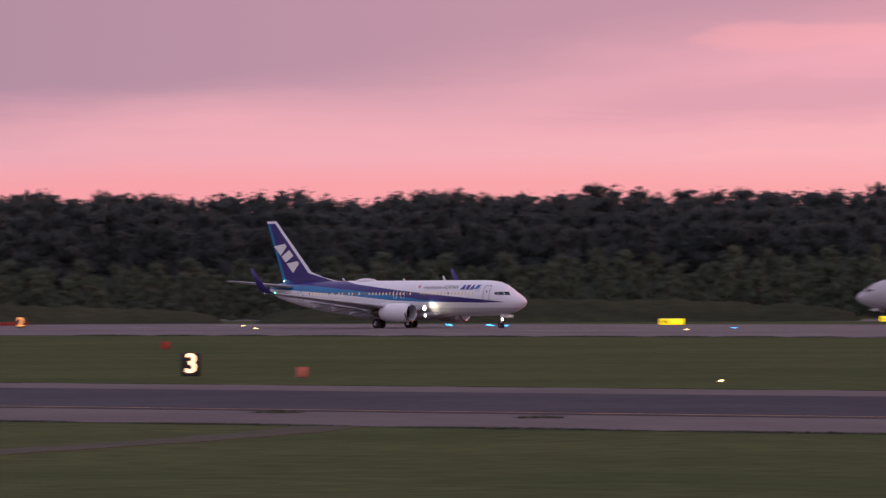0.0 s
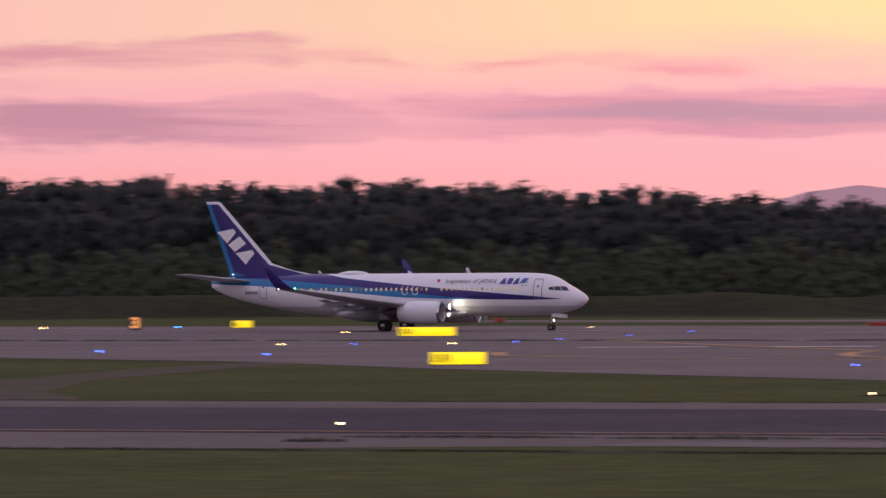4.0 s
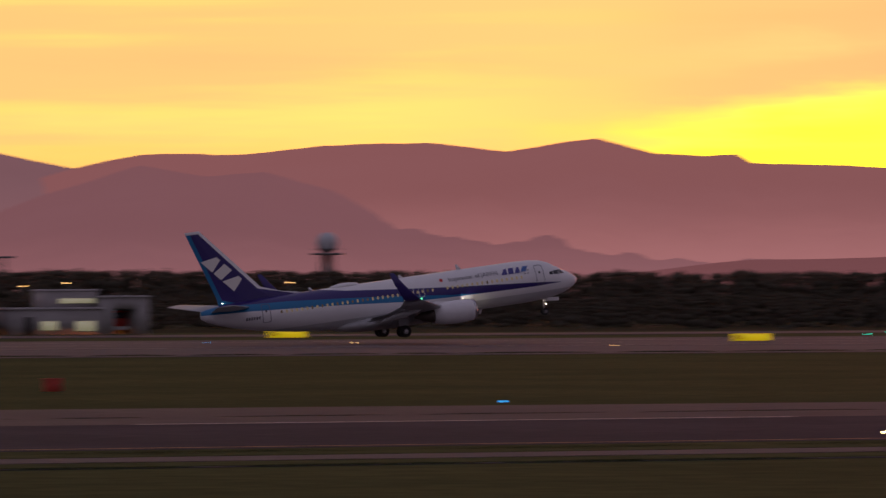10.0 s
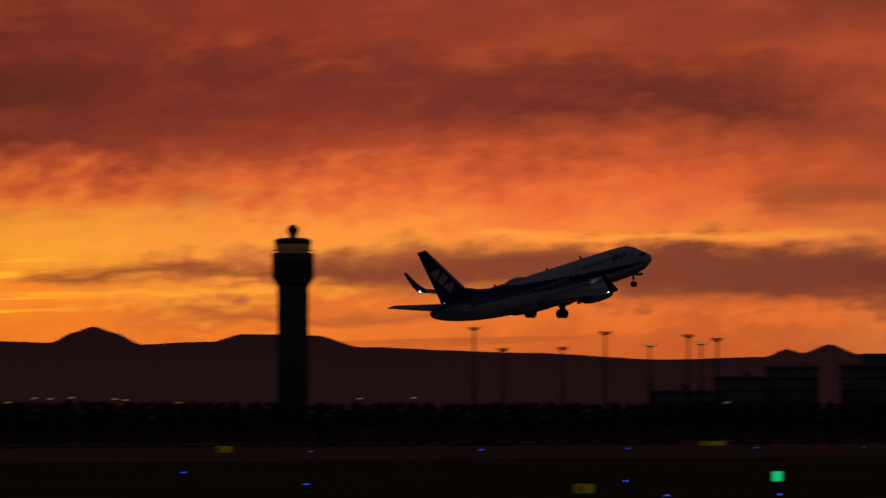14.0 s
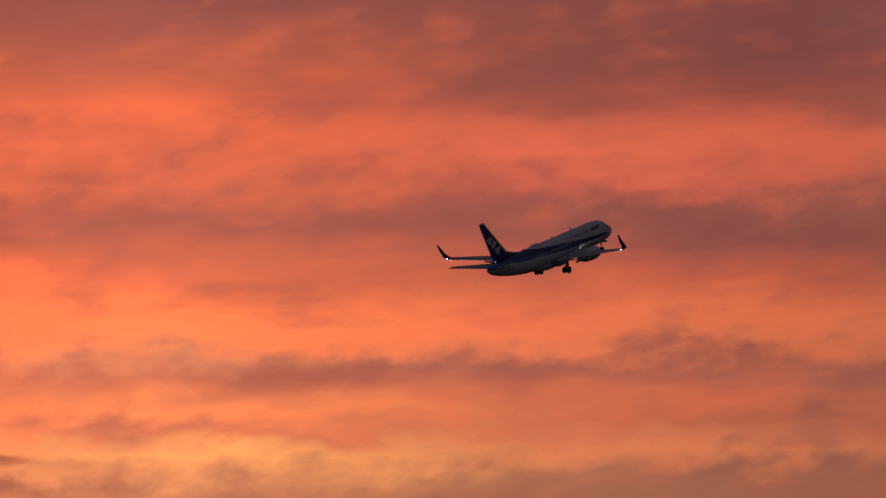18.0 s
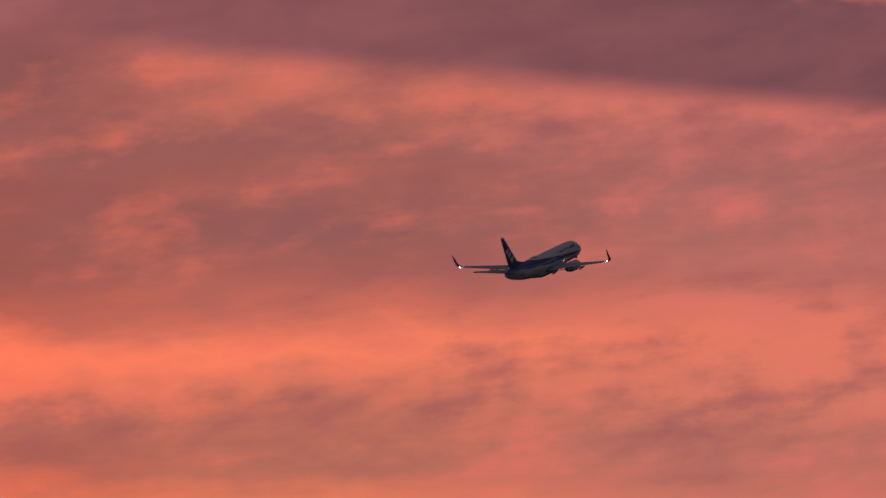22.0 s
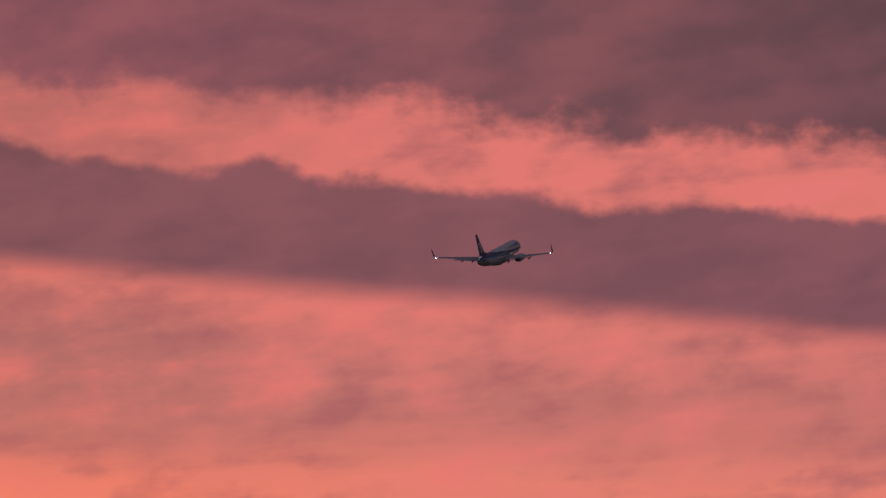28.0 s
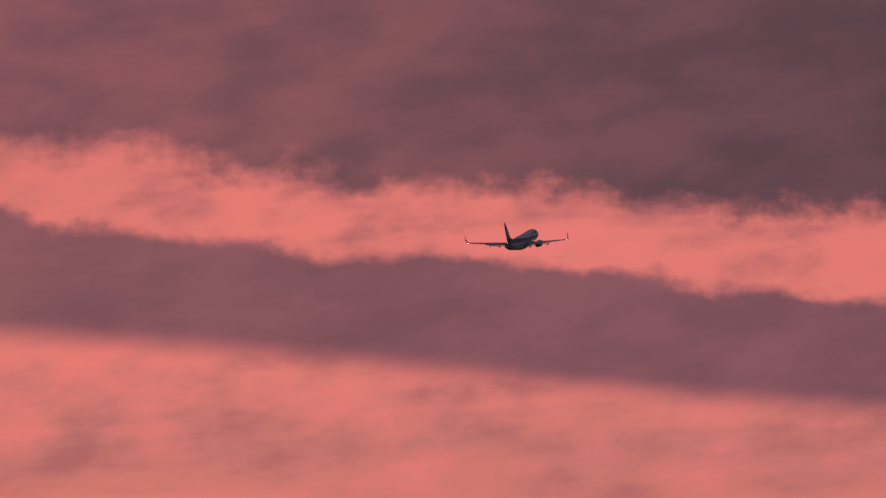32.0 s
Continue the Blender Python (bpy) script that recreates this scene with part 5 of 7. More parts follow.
    # aerials and dome on the back
    for x, h in ((7.4, 0.55), (1.5, 0.30), (-7.6, 0.35)):
        blade = [[(x + 0.25, 0, 5.42), (x, 0.03, 5.42), (x - 0.25, 0, 5.42), (x, -0.03, 5.42)], [(x - 0.12, 0, 5.42 + h), (x - 0.22, 0.015, 5.42 + h), (x - 0.32, 0, 5.42 + h), (x - 0.22, -0.015, 5.42 + h)]]
        part("aerial", loft(X(blade)), WHITE_PAINT, body)
    part("belly_aerial", loft([[(9.3, 0, 1.45), (9.1, 0.03, 1.45), (8.9, 0, 1.45), (9.1, -0.03, 1.45)], [(9.05, 0, 0.98), (8.95, 0.02, 0.98), (8.85, 0, 0.98), (8.95, -0.02, 0.98)]]), WHITE_PAINT, body)
    if detailed:
        dome = [[(-4.2 + a, w * math.cos(2 * math.pi * k / 16), 5.40 + max(0, hh * math.sin(2 * math.pi * k / 16))) for k in range(16)] for a, w, hh in ((1.5, 0.05, 0.02), (1.1, 0.35, 0.24), (0.3, 0.5, 0.34), (-0.6, 0.5, 0.33), (-1.3, 0.35, 0.2), (-1.8, 0.05, 0.02))]
        part("aerial_dome", loft(dome), WHITE_PAINT, body, "white aerial dome on the back")
    return root, body, fin_ob, gears


airliner, airliner_body, airliner_fin, airliner_gear = aeroplane(
    "airliner", "white twin-jet airliner with blue bands and blue tail, taking off", 1.0, livery(), fin_livery("blue"), BLUE_PAINT, True)

# doors, hatches, slogan and marks on both sides
for side in (1, -1):
    for x0, z0, w, h in ((14.45, 3.05, 0.86, 1.84), (-13.3, 3.15, 0.80, 1.75)):
        door = part("door_outline", frame_on_skin(x0, x0 + w, z0, z0 + h, side, 0.05, 0.03), DOOR_LINE, airliner_body)
        part("door_window", on_skin([(x0 + w / 2 + 0.09 * math.cos(k * math.pi / 4), z0 + h * 0.62 + 0.13 * math.sin(k * math.pi / 4)) for k in range(8)], side, 0.02), GLASS_DARK, door, smooth=False)
    for x0 in (1.35, 2.40):
        part("hatch_outline", frame_on_skin(x0, x0 + 0.55, 3.45, 4.45, side, 0.045, 0.03), WHITE_PAINT, airliner_body)
    # plain wedges and slab in place of the maker's mark, with a blue flag
    d = 1 if side < 0 else -1
    x = 11.0 if side < 0 else 13.9
    for pts, mat in ((((0, 0), (0.58, 0.86), (0.88, 0.86), (0.88, 0)), LETTER_BLUE), (((1.02, 0), (1.22, 0.86), (1.92, 0.86), (1.72, 0)), LETTER_BLUE),
                     (((1.85, 0), (2.43, 0.86), (2.68, 0.86), (2.68, 0)), LETTER_BLUE), (((2.8, 0.1), (3.25, 0.86), (4.0, 0.86), (3.55, 0.1)), FLAG_BLUE)):
        part("maker_mark", on_skin([(x + d * a * 0.72, 4.42 + b * 0.62) for a, b in pts], side, 0.05), mat, airliner_body, smooth=False)
    part("red_disc", on_skin([(4.9 + 0.16 * math.cos(k * math.pi / 7), 4.75 + 0.16 * math.sin(k * math.pi / 7)) for k in range(14)], side, 0.022), RED_SPOT, airliner_body, "red disc", smooth=False)
    for k in range(5):
        a = k * 1.2566 + 0.3
        part("badge_dot", on_skin([(13.55 + 0.26 * math.cos(a) + 0.07 * math.cos(j * 1.257), 4.48 + 0.26 * math.sin(a) + 0.07 * math.sin(j * 1.257)) for j in range(5)], side, 0.022), LETTER_GREY, airliner_body, smooth=False)
    # slogan
    text = bpy.data.curves.new("slogan", "FONT")
    text.body, text.size, text.resolution_u = "Inspiration of JAPAN", 0.56, 2
    tmp = new("slogan_text", text)
    bpy.context.view_layer.update()
    me = bpy.data.meshes.new_from_object(tmp)
    bpy.data.objects.remove(tmp)
    span = max(v.co.x for v in me.vertices)
    for v in me.vertices:
        px = 5.6 + v.co.x * 5.05 / span if side < 0 else 10.65 - v.co.x * 5.05 / span
        pz = 4.52 + v.co.y
        v.co = (px, side * (skin_y(px, pz) + 0.035), pz)
    letters = bmesh.new()
    letters.from_mesh(me)
    spans = []
    for f in letters.faces:
        spans.append((min(v.co.x for v in f.verts), max(v.co.x for v in f.verts), f.index))
    spans.sort()
    sets, reach = [], -1e9
    for lo, hi, k in spans:
        if lo > reach + 0.005:
            sets.append(set())
        sets[-1].add(k)
        reach = max(reach, hi)
    for keep in sets:
        one = letters.copy()
        one.faces.ensure_lookup_table()
        bmesh.ops.delete(one, geom=[f for f in one.faces if f.index not in keep], context="FACES")
        part("slogan_letter", one, LETTER_GREY, airliner_body, smooth=False)
    letters.free()
    bpy.data.meshes.remove(me)
    # the registration as plain bars
    for k in range(6):
        part("registration_bar", on_skin([(-14.9 + k * 0.24, 3.55), (-14.74 + k * 0.24, 3.55), (-14.70 + k * 0.24, 3.82), (-14.86 + k * 0.24, 3.82)], side, 0.022), LETTER_GREY, airliner_body, smooth=False)
    # pale wedges and slab on the fin
    for uv in (((0.0, 0.0), (0.92, 1.40), (1.36, 1.40), (1.50, 0.0)), ((1.66, 0.0), (1.90, 1.40), (2.86, 1.40), (2.62, 0.0)), ((2.78, 0.0), (3.70, 1.40), (4.14, 1.40), (4.28, 0.0))):
        pts = [(-18.22 + 0.685 * a + 0.728 * b, 9.52 - 0.728 * a + 0.685 * b) for a, b in uv]
        bm = bmesh.new()
        vs = [bm.verts.new((x, side * (0.175 - 0.012 * (z - 6)), z)) for x, z in pts]
        f = bm.faces.new(vs)
        f.normal_update()
        if f.normal.y * side < 0:
            f.normal_flip()
        bmesh.ops.triangulate(bm, faces=[f])
        part("tail_mark", bm, LETTER_WHITE, airliner_fin, "pale slanted mark", smooth=False)

taxiing_airliner, other_body, other_fin, other_gear = aeroplane(
    "taxiing_airliner", "white airliner with a teal and navy tail, taxiing beyond the runway", 1.12, material("dull_white_paint", (0.52, 0.50, 0.53), 0.45, vary=0.08, scale=0.4), fin_livery("teal"), None, False)


# ---- airfield furniture ----
YELLOW_FACE = material("lit_yellow_sign", (0.7, 0.55, 0.02), 0.5, emit=(1.0, 0.70, 0.01), strength=1.25)
ORANGE_FACE = material("lit_orange_sign", (0.7, 0.3, 0.1), 0.5, emit=(1.0, 0.36, 0.07), strength=1.5)
RED_FACE = material("lit_red_sign", (0.6, 0.05, 0.03), 0.5, emit=(1.0, 0.10, 0.03), strength=1.2)
WARM_DIGIT = material("lit_digit", (0.8, 0.7, 0.6), 0.5, emit=(1.0, 0.62, 0.34), strength=2.2)
SIGN_DARK = material("sign_black", (0.02, 0.02, 0.02), 0.6)
SIGN_CASE = material("sign_case", (0.16, 0.15, 0.14), 0.6, vary=0.3, scale=4)
BOX_RED = material("red_box_paint", (0.50, 0.045, 0.03), 0.6, vary=0.25, scale=3, bump=0.1)
BOX_ORANGE = material("faded_orange_paint", (0.68, 0.20, 0.12), 0.6, vary=0.25, scale=3, bump=0.1)
LAMP_BLUE = material("blue_lamp", (0.1, 0.2, 0.9), 0.3, emit=(0.05, 0.12, 1.0), strength=9.0)
LAMP_BLUE_STRONG = material("strong_blue_lamp", (0.1, 0.2, 0.9), 0.3, emit=(0.03, 0.06, 1.0), strength=85.0)
LAMP_WARM_STRONG = material("strong_warm_lamp", (0.9, 0.7, 0.4), 0.3, emit=(1.0, 0.62, 0.26), strength=40.0)
LAMP_CYAN = material("cyan_lamp", (0.1, 0.5, 0.9), 0.3, emit=(0.03, 0.38, 1.0), strength=7.0)
LAMP_WARM = material("warm_lamp", (0.9, 0.7, 0.4), 0.3, emit=(1.0, 0.60, 0.30), strength=11.0)
LAMP_AMBER = material("amber_lamp", (0.9, 0.6, 0.2), 0.3, emit=(1.0, 0.58, 0.20), strength=13.0)
LAMP_GREEN = material("green_lamp", (0.1, 0.8, 0.5), 0.3, emit=(0.02, 0.8, 0.45), strength=9.0)
LAMP_RED = material("red_lamp", (0.9, 0.1, 0.05), 0.3, emit=(1.0, 0.07, 0.03), strength=22.0)


def field_light(name, mat, label, category, group, r=0.11):
    """A low field light: round base, stem, domed lens."""
    root = tagged(new(name), label, category, group)
    part("base", loft([[(q * math.cos(k * 0.5236), q * math.sin(k * 0.5236), z) for k in range(12)] for q, z in ((0.15, 0.0), (0.15, 0.03), (0.11, 0.05))]), SIGN_CASE, root)
    part("lens", loft([[(q * math.cos(k * 0.6283), q * math.sin(k * 0.6283), z) for k in range(10)] for q, z in ((r, 0.045), (r, 0.07), (r * 0.85, 0.05 + r * 0.75), (r * 0.4, 0.05 + r * 0.95))]), mat, root, "lit coloured lens")
    part("guard_stem", tube((0, r + 0.03, 0.02), (0, r + 0.03, 0.08 + r), 0.012, 0.012, 6), SIGN_CASE, root)
    return root


def strew(make, places):
    """One thing built, then copied to the other places."""
    first = make()
    first.matrix_basis = pose(places[0][0], places[0][1], 0)
    for x, y in places[1:]:
        copy_thing(first, pose(x, y, 0))


BLUE_A = [(-467.3, 569.4), (-401.0, 537.9), (-616.9, 668.2), (-474.9, 578.4), (-342.5, 522.6), (-325.6, 505.7), (-309.8, 490.1), (-290.1, 477.9), (-275.8, 464.1), (-264.9, 455.6), (-252.0, 447.7), (-250.2, 575.6),
          (-174.0, 386.4), (-186.7, 395.0), (-154.7, 370.4), (-220.6, 424.8), (-171.3, 380.7), (-153.2, 366.9), (-171.0, 426.4), (-163.3, 440.9), (-166.9, 460.7), (-171.8, 491.5), (-178.0, 526.4), (-100.0, 324.1)]
BLUE_B = [(-170.9, 574.8), (-124.7, 427.5), (-130.6, 457.3), (-111.6, 388.9), (-88.7, 317.6), (-141.6, 530.6), (-84.3, 349.5), (-47.5, 321.6), (-13.5, 297.4), (-28.5, 274.7), (-5.7, 263.0), (5.5, 264.0), (9.0, 281.1), (19.8, 276.8),
          (35.0, 255.1), (48.3, 266.5), (46.5, 252.3), (47.3, 252.0), (50.1, 252.0), (60.6, 265.5), (113.8, 582.2), (170.5, 570.7), (196.8, 561.5), (169.1, 563.8), (102.2, 251.7), (262.9, 541.0), (276.3, 500.4), (285.2, 491.1), (294.3, 481.6)]
BLUE_C = [(147.1, 244.5), (297.3, 486.6), (288.9, 433.6), (282.2, 486.3), (286.1, 429.3), (284.4, 411.0), (362.5, 531.4), (338.5, 458.9), (368.7, 491.6), (317.8, 424.6), (275.0, 361.4), (194.0, 241.6), (303.9, 359.1),
          (262.6, 297.9), (463.5, 525.0), (499.5, 534.9), (517.9, 528.9), (288.7, 294.9), (242.5, 244.4), (250.2, 243.0), (492.8, 527.8), (525.5, 536.3), (543.5, 532.0), (560.3, 529.3), (576.3, 528.2), (582.8, 520.8)]
blue_label = "low blue taxiway edge light, lit"
strew(lambda: field_light("taxiway_light", LAMP_BLUE, blue_label, "airfield light", "blue taxiway lights", 0.085), BLUE_A[12:] + BLUE_B[:9])
strew(lambda: field_light("taxiway_light", LAMP_CYAN, "low pale blue taxiway light, lit", "airfield light", "pale blue taxiway lights", 0.12), BLUE_A[:12])
strew(lambda: field_light("taxiway_light", LAMP_CYAN, "low pale blue taxiway light, lit", "airfield light", "pale blue taxiway lights", 0.085), BLUE_B[9:])
strew(lambda: field_light("taxiway_light", LAMP_BLUE_STRONG, "low deep blue taxiway edge light, lit", "airfield light", "deep blue taxiway lights", 0.09), BLUE_C)
strew(lambda: field_light("taxiway_light", LAMP_CYAN, "low pale blue taxiway light, lit", "airfield light", "pale blue taxiway lights", 0.14),
      [(-455.1, 562.4), (-453.1, 562.6), (-462.4, 570.9), (-460.5, 571.0), (-386.6, 552.9), (-277.3, 570.6), (-20.7, 587.3), (-17.8, 573.8), (-16.2, 585.3), (48.2, 268.5)])
strew(lambda: field_light("taxiway_lamp", LAMP_WARM, "warm white light beside the parallel taxiway, lit", "airfield light", "lights along the parallel taxiway", 0.075),
      [(-184.7, 246.6), (-134.9, 193.3), (-130.5, 247.4), (-77.6, 192.3), (-75.0, 245.5), (-19.9, 245.0), (-20.6, 192.9), (36.4, 194.7), (34.6, 247.2)])
strew(lambda: field_light("taxiway_lamp", LAMP_WARM_STRONG, "bright warm light beside the parallel taxiway, lit", "airfield light", "lights along the parallel taxiway", 0.075), [(91.6, 190.4), (146.0, 189.2)])
strew(lambda: field_light("runway_light", LAMP_AMBER, "low amber runway edge light, lit", "airfield light", "runway edge lights", 0.10),
      [(-457.6, 522.8), (-490.8, 558.5), (-392.3, 517.8), (-262.7, 569.8), (-197.6, 387.4), (-257.2, 557.8), (-208.9, 519.1), (-202.6, 568.7), (-175.4, 422.9), (-164.3, 429.8), (-116.3, 420.1), (-81.8, 565.7), (-23.8, 531.8), (-23.0, 576.0), (38.8, 529.8), (102.0, 534.0), (155.2, 568.8)]
      + [(294, 585), (161, 522), (206.9, 547.5), (215.0, 503.0), (270.0, 495.0), (360.2, 522.9), (417.3, 526.9), (380.7, 488.4)])
strew(lambda: field_light("guidance_light", LAMP_GREEN, "low green guidance light, lit", "airfield light", "green guidance lights", 0.15),
      [(288.8, 605.2), (309.8, 643.0), (319.6, 658.7), (330.1, 675.1), (336.1, 682.8), (347.3, 700.7), (354.2, 708.5), (356.0, 706.1), (363.3, 713.8), (371.1, 721.4), (379.2, 728.9), (396.3, 744.2), (299.0, 593.3), (299.8, 592.4), (300.9, 591.1), (294.5, 587.1)])
strew(lambda: field_light("stop_light", LAMP_RED, "low red light, lit", "airfield light", "red airfield lights", 0.14), [(223.0, 349.0), (520.0, 846.0), (505.0, 822.0)])


def guidance_sign(x, y, w, h, split=0.0, second=None, bars=True):
    """A lit taxiway sign: case on legs, coloured face, illegible writing as bars."""
    root = tagged(new("taxiway_sign"), "lit yellow taxiway guidance sign on short legs", "sign", "taxiway signs")
    root.matrix_basis = pose(x, y, 0, 0, 0, math.degrees(math.atan2(-x, y)))
    part("case", block((w, 0.24, h), (0, 0, 0.18 + h / 2), (0, 0, 0), 0.03), SIGN_CASE, root)
    first = w * (1 - split)
    part("face", block((first - 0.08, 0.02, h - 0.08), (-w / 2 + first / 2, -0.13, 0.18 + h / 2)), YELLOW_FACE, root, "glowing yellow face")
    if split:
        part("face", block((w * split - 0.06, 0.02, h - 0.08), (w / 2 - w * split / 2, -0.13, 0.18 + h / 2)), second, root, "glowing second face")
    if bars:
        n = 4 if w > 2 else 2
        for k in range(n):
            part("bar", block((0.13, 0.01, h * 0.62), (-w / 2 + 0.26 + k * 0.27, -0.145, 0.18 + h / 2)), SIGN_DARK, root)
    for sx in (-1, 1):
        part("leg", tube((sx * w * 0.36, 0, 0), (sx * w * 0.36, 0, 0.2), 0.04, 0.04, 8), SIGN_CASE, root)
    return root


for x, y, w, h in ((-430.2, 564.9, 2.9, 0.76), (-308.0, 457.8, 3.1, 0.76), (-434.7, 614.1, 1.3, 0.72), (-234.7, 555.9, 1.8, 0.75), (-183.6, 474.4, 4.7, 0.78), (-120.7, 316.6, 3.1, 0.75), (-161.0, 555.5, 5.1, 0.74),
                   (-65.7, 553.7, 1.45, 0.7), (219.2, 600.0, 4.1, 0.8), (239.3, 526.9, 3.7, 0.74), (337.8, 622.5, 3.9, 0.74), (334.2, 564.3, 1.8, 0.7), (330.3, 557.5, 1.9, 0.66), (340.8, 513.3, 1.6, 0.7), (434.5, 506.5, 1.7, 0.76),
                   (239.3, 247.8, 1.2, 0.6), (560.0, 556.0, 3.4, 0.6), (600.0, 548.0, 2.4, 0.6)):
    guidance_sign(x, y, w, h)
guidance_sign(-206.3, 380.5, 3.8, 0.76, 0.55, ORANGE_FACE)
guidance_sign(-105.9, 429.4, 5.3, 0.78, 0.6, ORANGE_FACE)
guidance_sign(270.4, 425.3, 5.6, 0.74, 0.5, RED_FACE)


def distance_sign(x, y, digit, case, face, label):
    """A square lit board with one figure: distance left on the runway."""
    root = tagged(new("distance_sign"), label, "sign", "runway distance signs")
    root.matrix_basis = pose(x, y, 0, 0, 0, math.degrees(math.atan2(-x, y)))
    part("case", block((1.05, 0.3, 1.25), (0, 0, 0.72), (0, 0, 0), 0.04), case, root)
    for sx in (-0.35, 0.35):
        part("leg", tube((sx, 0, 0), (sx, 0, 0.15), 0.05, 0.05, 8), SIGN_CASE, root)
    text = bpy.data.curves.new("digit", "FONT")
    text.body, text.size, text.extrude, text.align_x, text.align_y, text.offset = digit, 1.45, 0.012, "CENTER", "CENTER", 0.025
    tmp = new("digit_text", text)
    bpy.context.view_layer.update()
    me = bpy.data.meshes.new_from_object(tmp)
    bpy.data.objects.remove(tmp)
    me.materials.clear()
    me.materials.append(face)
    ob = new("figure", me)
    ob.parent = root
    ob.matrix_basis = pose(0, -0.17, 0.74, 90, 0, 0)
    return root


distance_sign(-220.7, 246.8, "3", SIGN_DARK, WARM_DIGIT, "black board with a lit white figure three")
distance_sign(-496.6, 525.2, "2", SIGN_CASE, ORANGE_FACE, "small board with a lit orange figure two")
distance_sign(-241.1, 544.2, "3", SIGN_CASE, ORANGE_FACE, "small board with a lit orange figure three")


def marker_box(x, y, w, h, mat, label):
    """A painted sheet-metal cabinet with a lid and feet."""
    root = tagged(new("equipment_box"), label, "equipment box", "painted field boxes")
    root.matrix_basis = pose(x, y, 0, 0, 0, math.degrees(math.atan2(-x, y)) + 7)
    part("cabinet", block((w, w * 0.8, h * 0.88), (0, 0, 0.06 + h * 0.44), (0, 0, 0), 0.02), mat, root)
    part("lid", block((w * 1.06, w * 0.86, h * 0.06), (0, 0, 0.06 + h * 0.91), (0, 0, 0), 0.01), mat, root)
    part("door", block((w * 0.8, 0.02, h * 0.7), (0, -w * 0.4 - 0.012, 0.06 + h * 0.44), (0, 0, 0), 0.006), mat, root)
    part("door_handle", block((0.03, 0.03, 0.12), (w * 0.3, -w * 0.4 - 0.03, 0.06 + h * 0.45)), SIGN_CASE, root)
    for sx in (-1, 1):
        part("foot", block((0.08, w * 0.7, 0.07), (sx * w * 0.36, 0, 0.035)), SIGN_CASE, root)
    return root


for x, y, w, h, mat in ((-320.2, 355.1, 0.62, 0.6, BOX_RED), (-214.9, 249.3, 0.56, 0.56, BOX_ORANGE), (-178.1, 320.4, 0.5, 0.62, BOX_ORANGE), (-10.8, 292.1, 0.65, 0.56, BOX_RED), (36.2, 468.7, 1.3, 1.48, BOX_RED),
                        (20.3, 272.4, 1.06, 0.72, BOX_ORANGE), (33.9, 160.3, 1.09, 1.32, BOX_RED), (93.8, 290.9, 0.85, 0.7, BOX_RED), (142.1, 246.4, 0.74, 0.65, BOX_RED), (-532, 560, 5.2, 0.45, BOX_RED), (-178, 587, 3.0, 0.35, BOX_RED), (-239, 640, 0.9, 0.5, BOX_RED)):
    marker_box(x, y, w, h, mat, "weathered red field cabinet on the grass" if mat is BOX_RED else "faded orange field cabinet on the grass")


# ---- long grass along the paved edges ----
def grass_fringe(name, y, x0, x1, seed, height=0.22, cover=0.6, depth=1.6):
    rng = np.random.default_rng(seed)
    vs, x = [], x0
    while x < x1:
        run, gap = min(rng.uniform(3, 14), x1 - x + 0.9), rng.uniform(1, 10) * (1 - cover)
        m = int(run * 60)
        px = x + rng.uniform(0, run, m)
        env = np.sin(np.pi * (px - x) / run) ** 0.5
        py = y + rng.normal(0, depth * 0.4, m) * env
        h = height * rng.uniform(0.3, 1.0, m) * env
        w = rng.uniform(0.02, 0.05, m)
        lean = rng.normal(0, 0.08, (m, 2))
        vs.append(np.stack([np.stack([px - w, py, np.full(m, 0.02)], -1), np.stack([px + w, py, np.full(m, 0.02)], -1), np.stack([px + lean[:, 0], py + lean[:, 1], 0.03 + h], -1)], 1).reshape(-1, 3))
        x += run + gap
    v = np.concatenate(vs)
    me = tri_mesh(name, v, np.arange(len(v)).reshape(-1, 3), [TUFT], smooth=False)
    return tagged(new(name, me), "long grass growing along the pavement edge", "grass", kind="stuff")


grass_fringe("grass_fringe", 178.2, -72, 330, 1, 0.09, 0.97, 2.2)
grass_fringe("grass_fringe", 168.4, -60, 330, 2, 0.06, 0.95, 1.0)
grass_fringe("grass_fringe", 244.0, -75, -3, 3, 0.10, 0.9, 3.0)
grass_fringe("grass_fringe", 238.0, 9, 60, 8, 0.10, 0.9, 3.0)
for k, (x, y, w) in enumerate(((-126.6, 182.5, 1.3), (-125.2, 181.3, 1.6), (-115.9, 180.2, 2.2), (-107.8, 182.0, 1.4), (-99.6, 178.8, 2.6), (-97.6, 179.8, 1.5), (-117.0, 180.1, 1.5), (-141.0, 177.0, 1.8), (-156.0, 179.5, 2.2), (-88.0, 177.5, 2.4), (-70.5, 172.6, 2.0))):
    grass_fringe("grass_tuft", y, x - w / 2, x + w / 2 - 0.9, 40 + k, 0.17, 0.5, 1.2)
grass_fringe("grass_fringe", 229.2, -260, 250, 5, 0.05, 0.7, 0.7)
grass_fringe("grass_fringe", 164.0, -260, 330, 6, 0.06, 0.7, 1.2)
grass_fringe("grass_fringe", 452.0, -420, 330, 7, 0.16, 0.9, 1.5)
paved("pavement_strip", [(-60, 168.6), (340, 168.6), (340, 173.4), (-60, 173.4)], 0.06, CONCRETE, "narrow paved strip between grass verges")


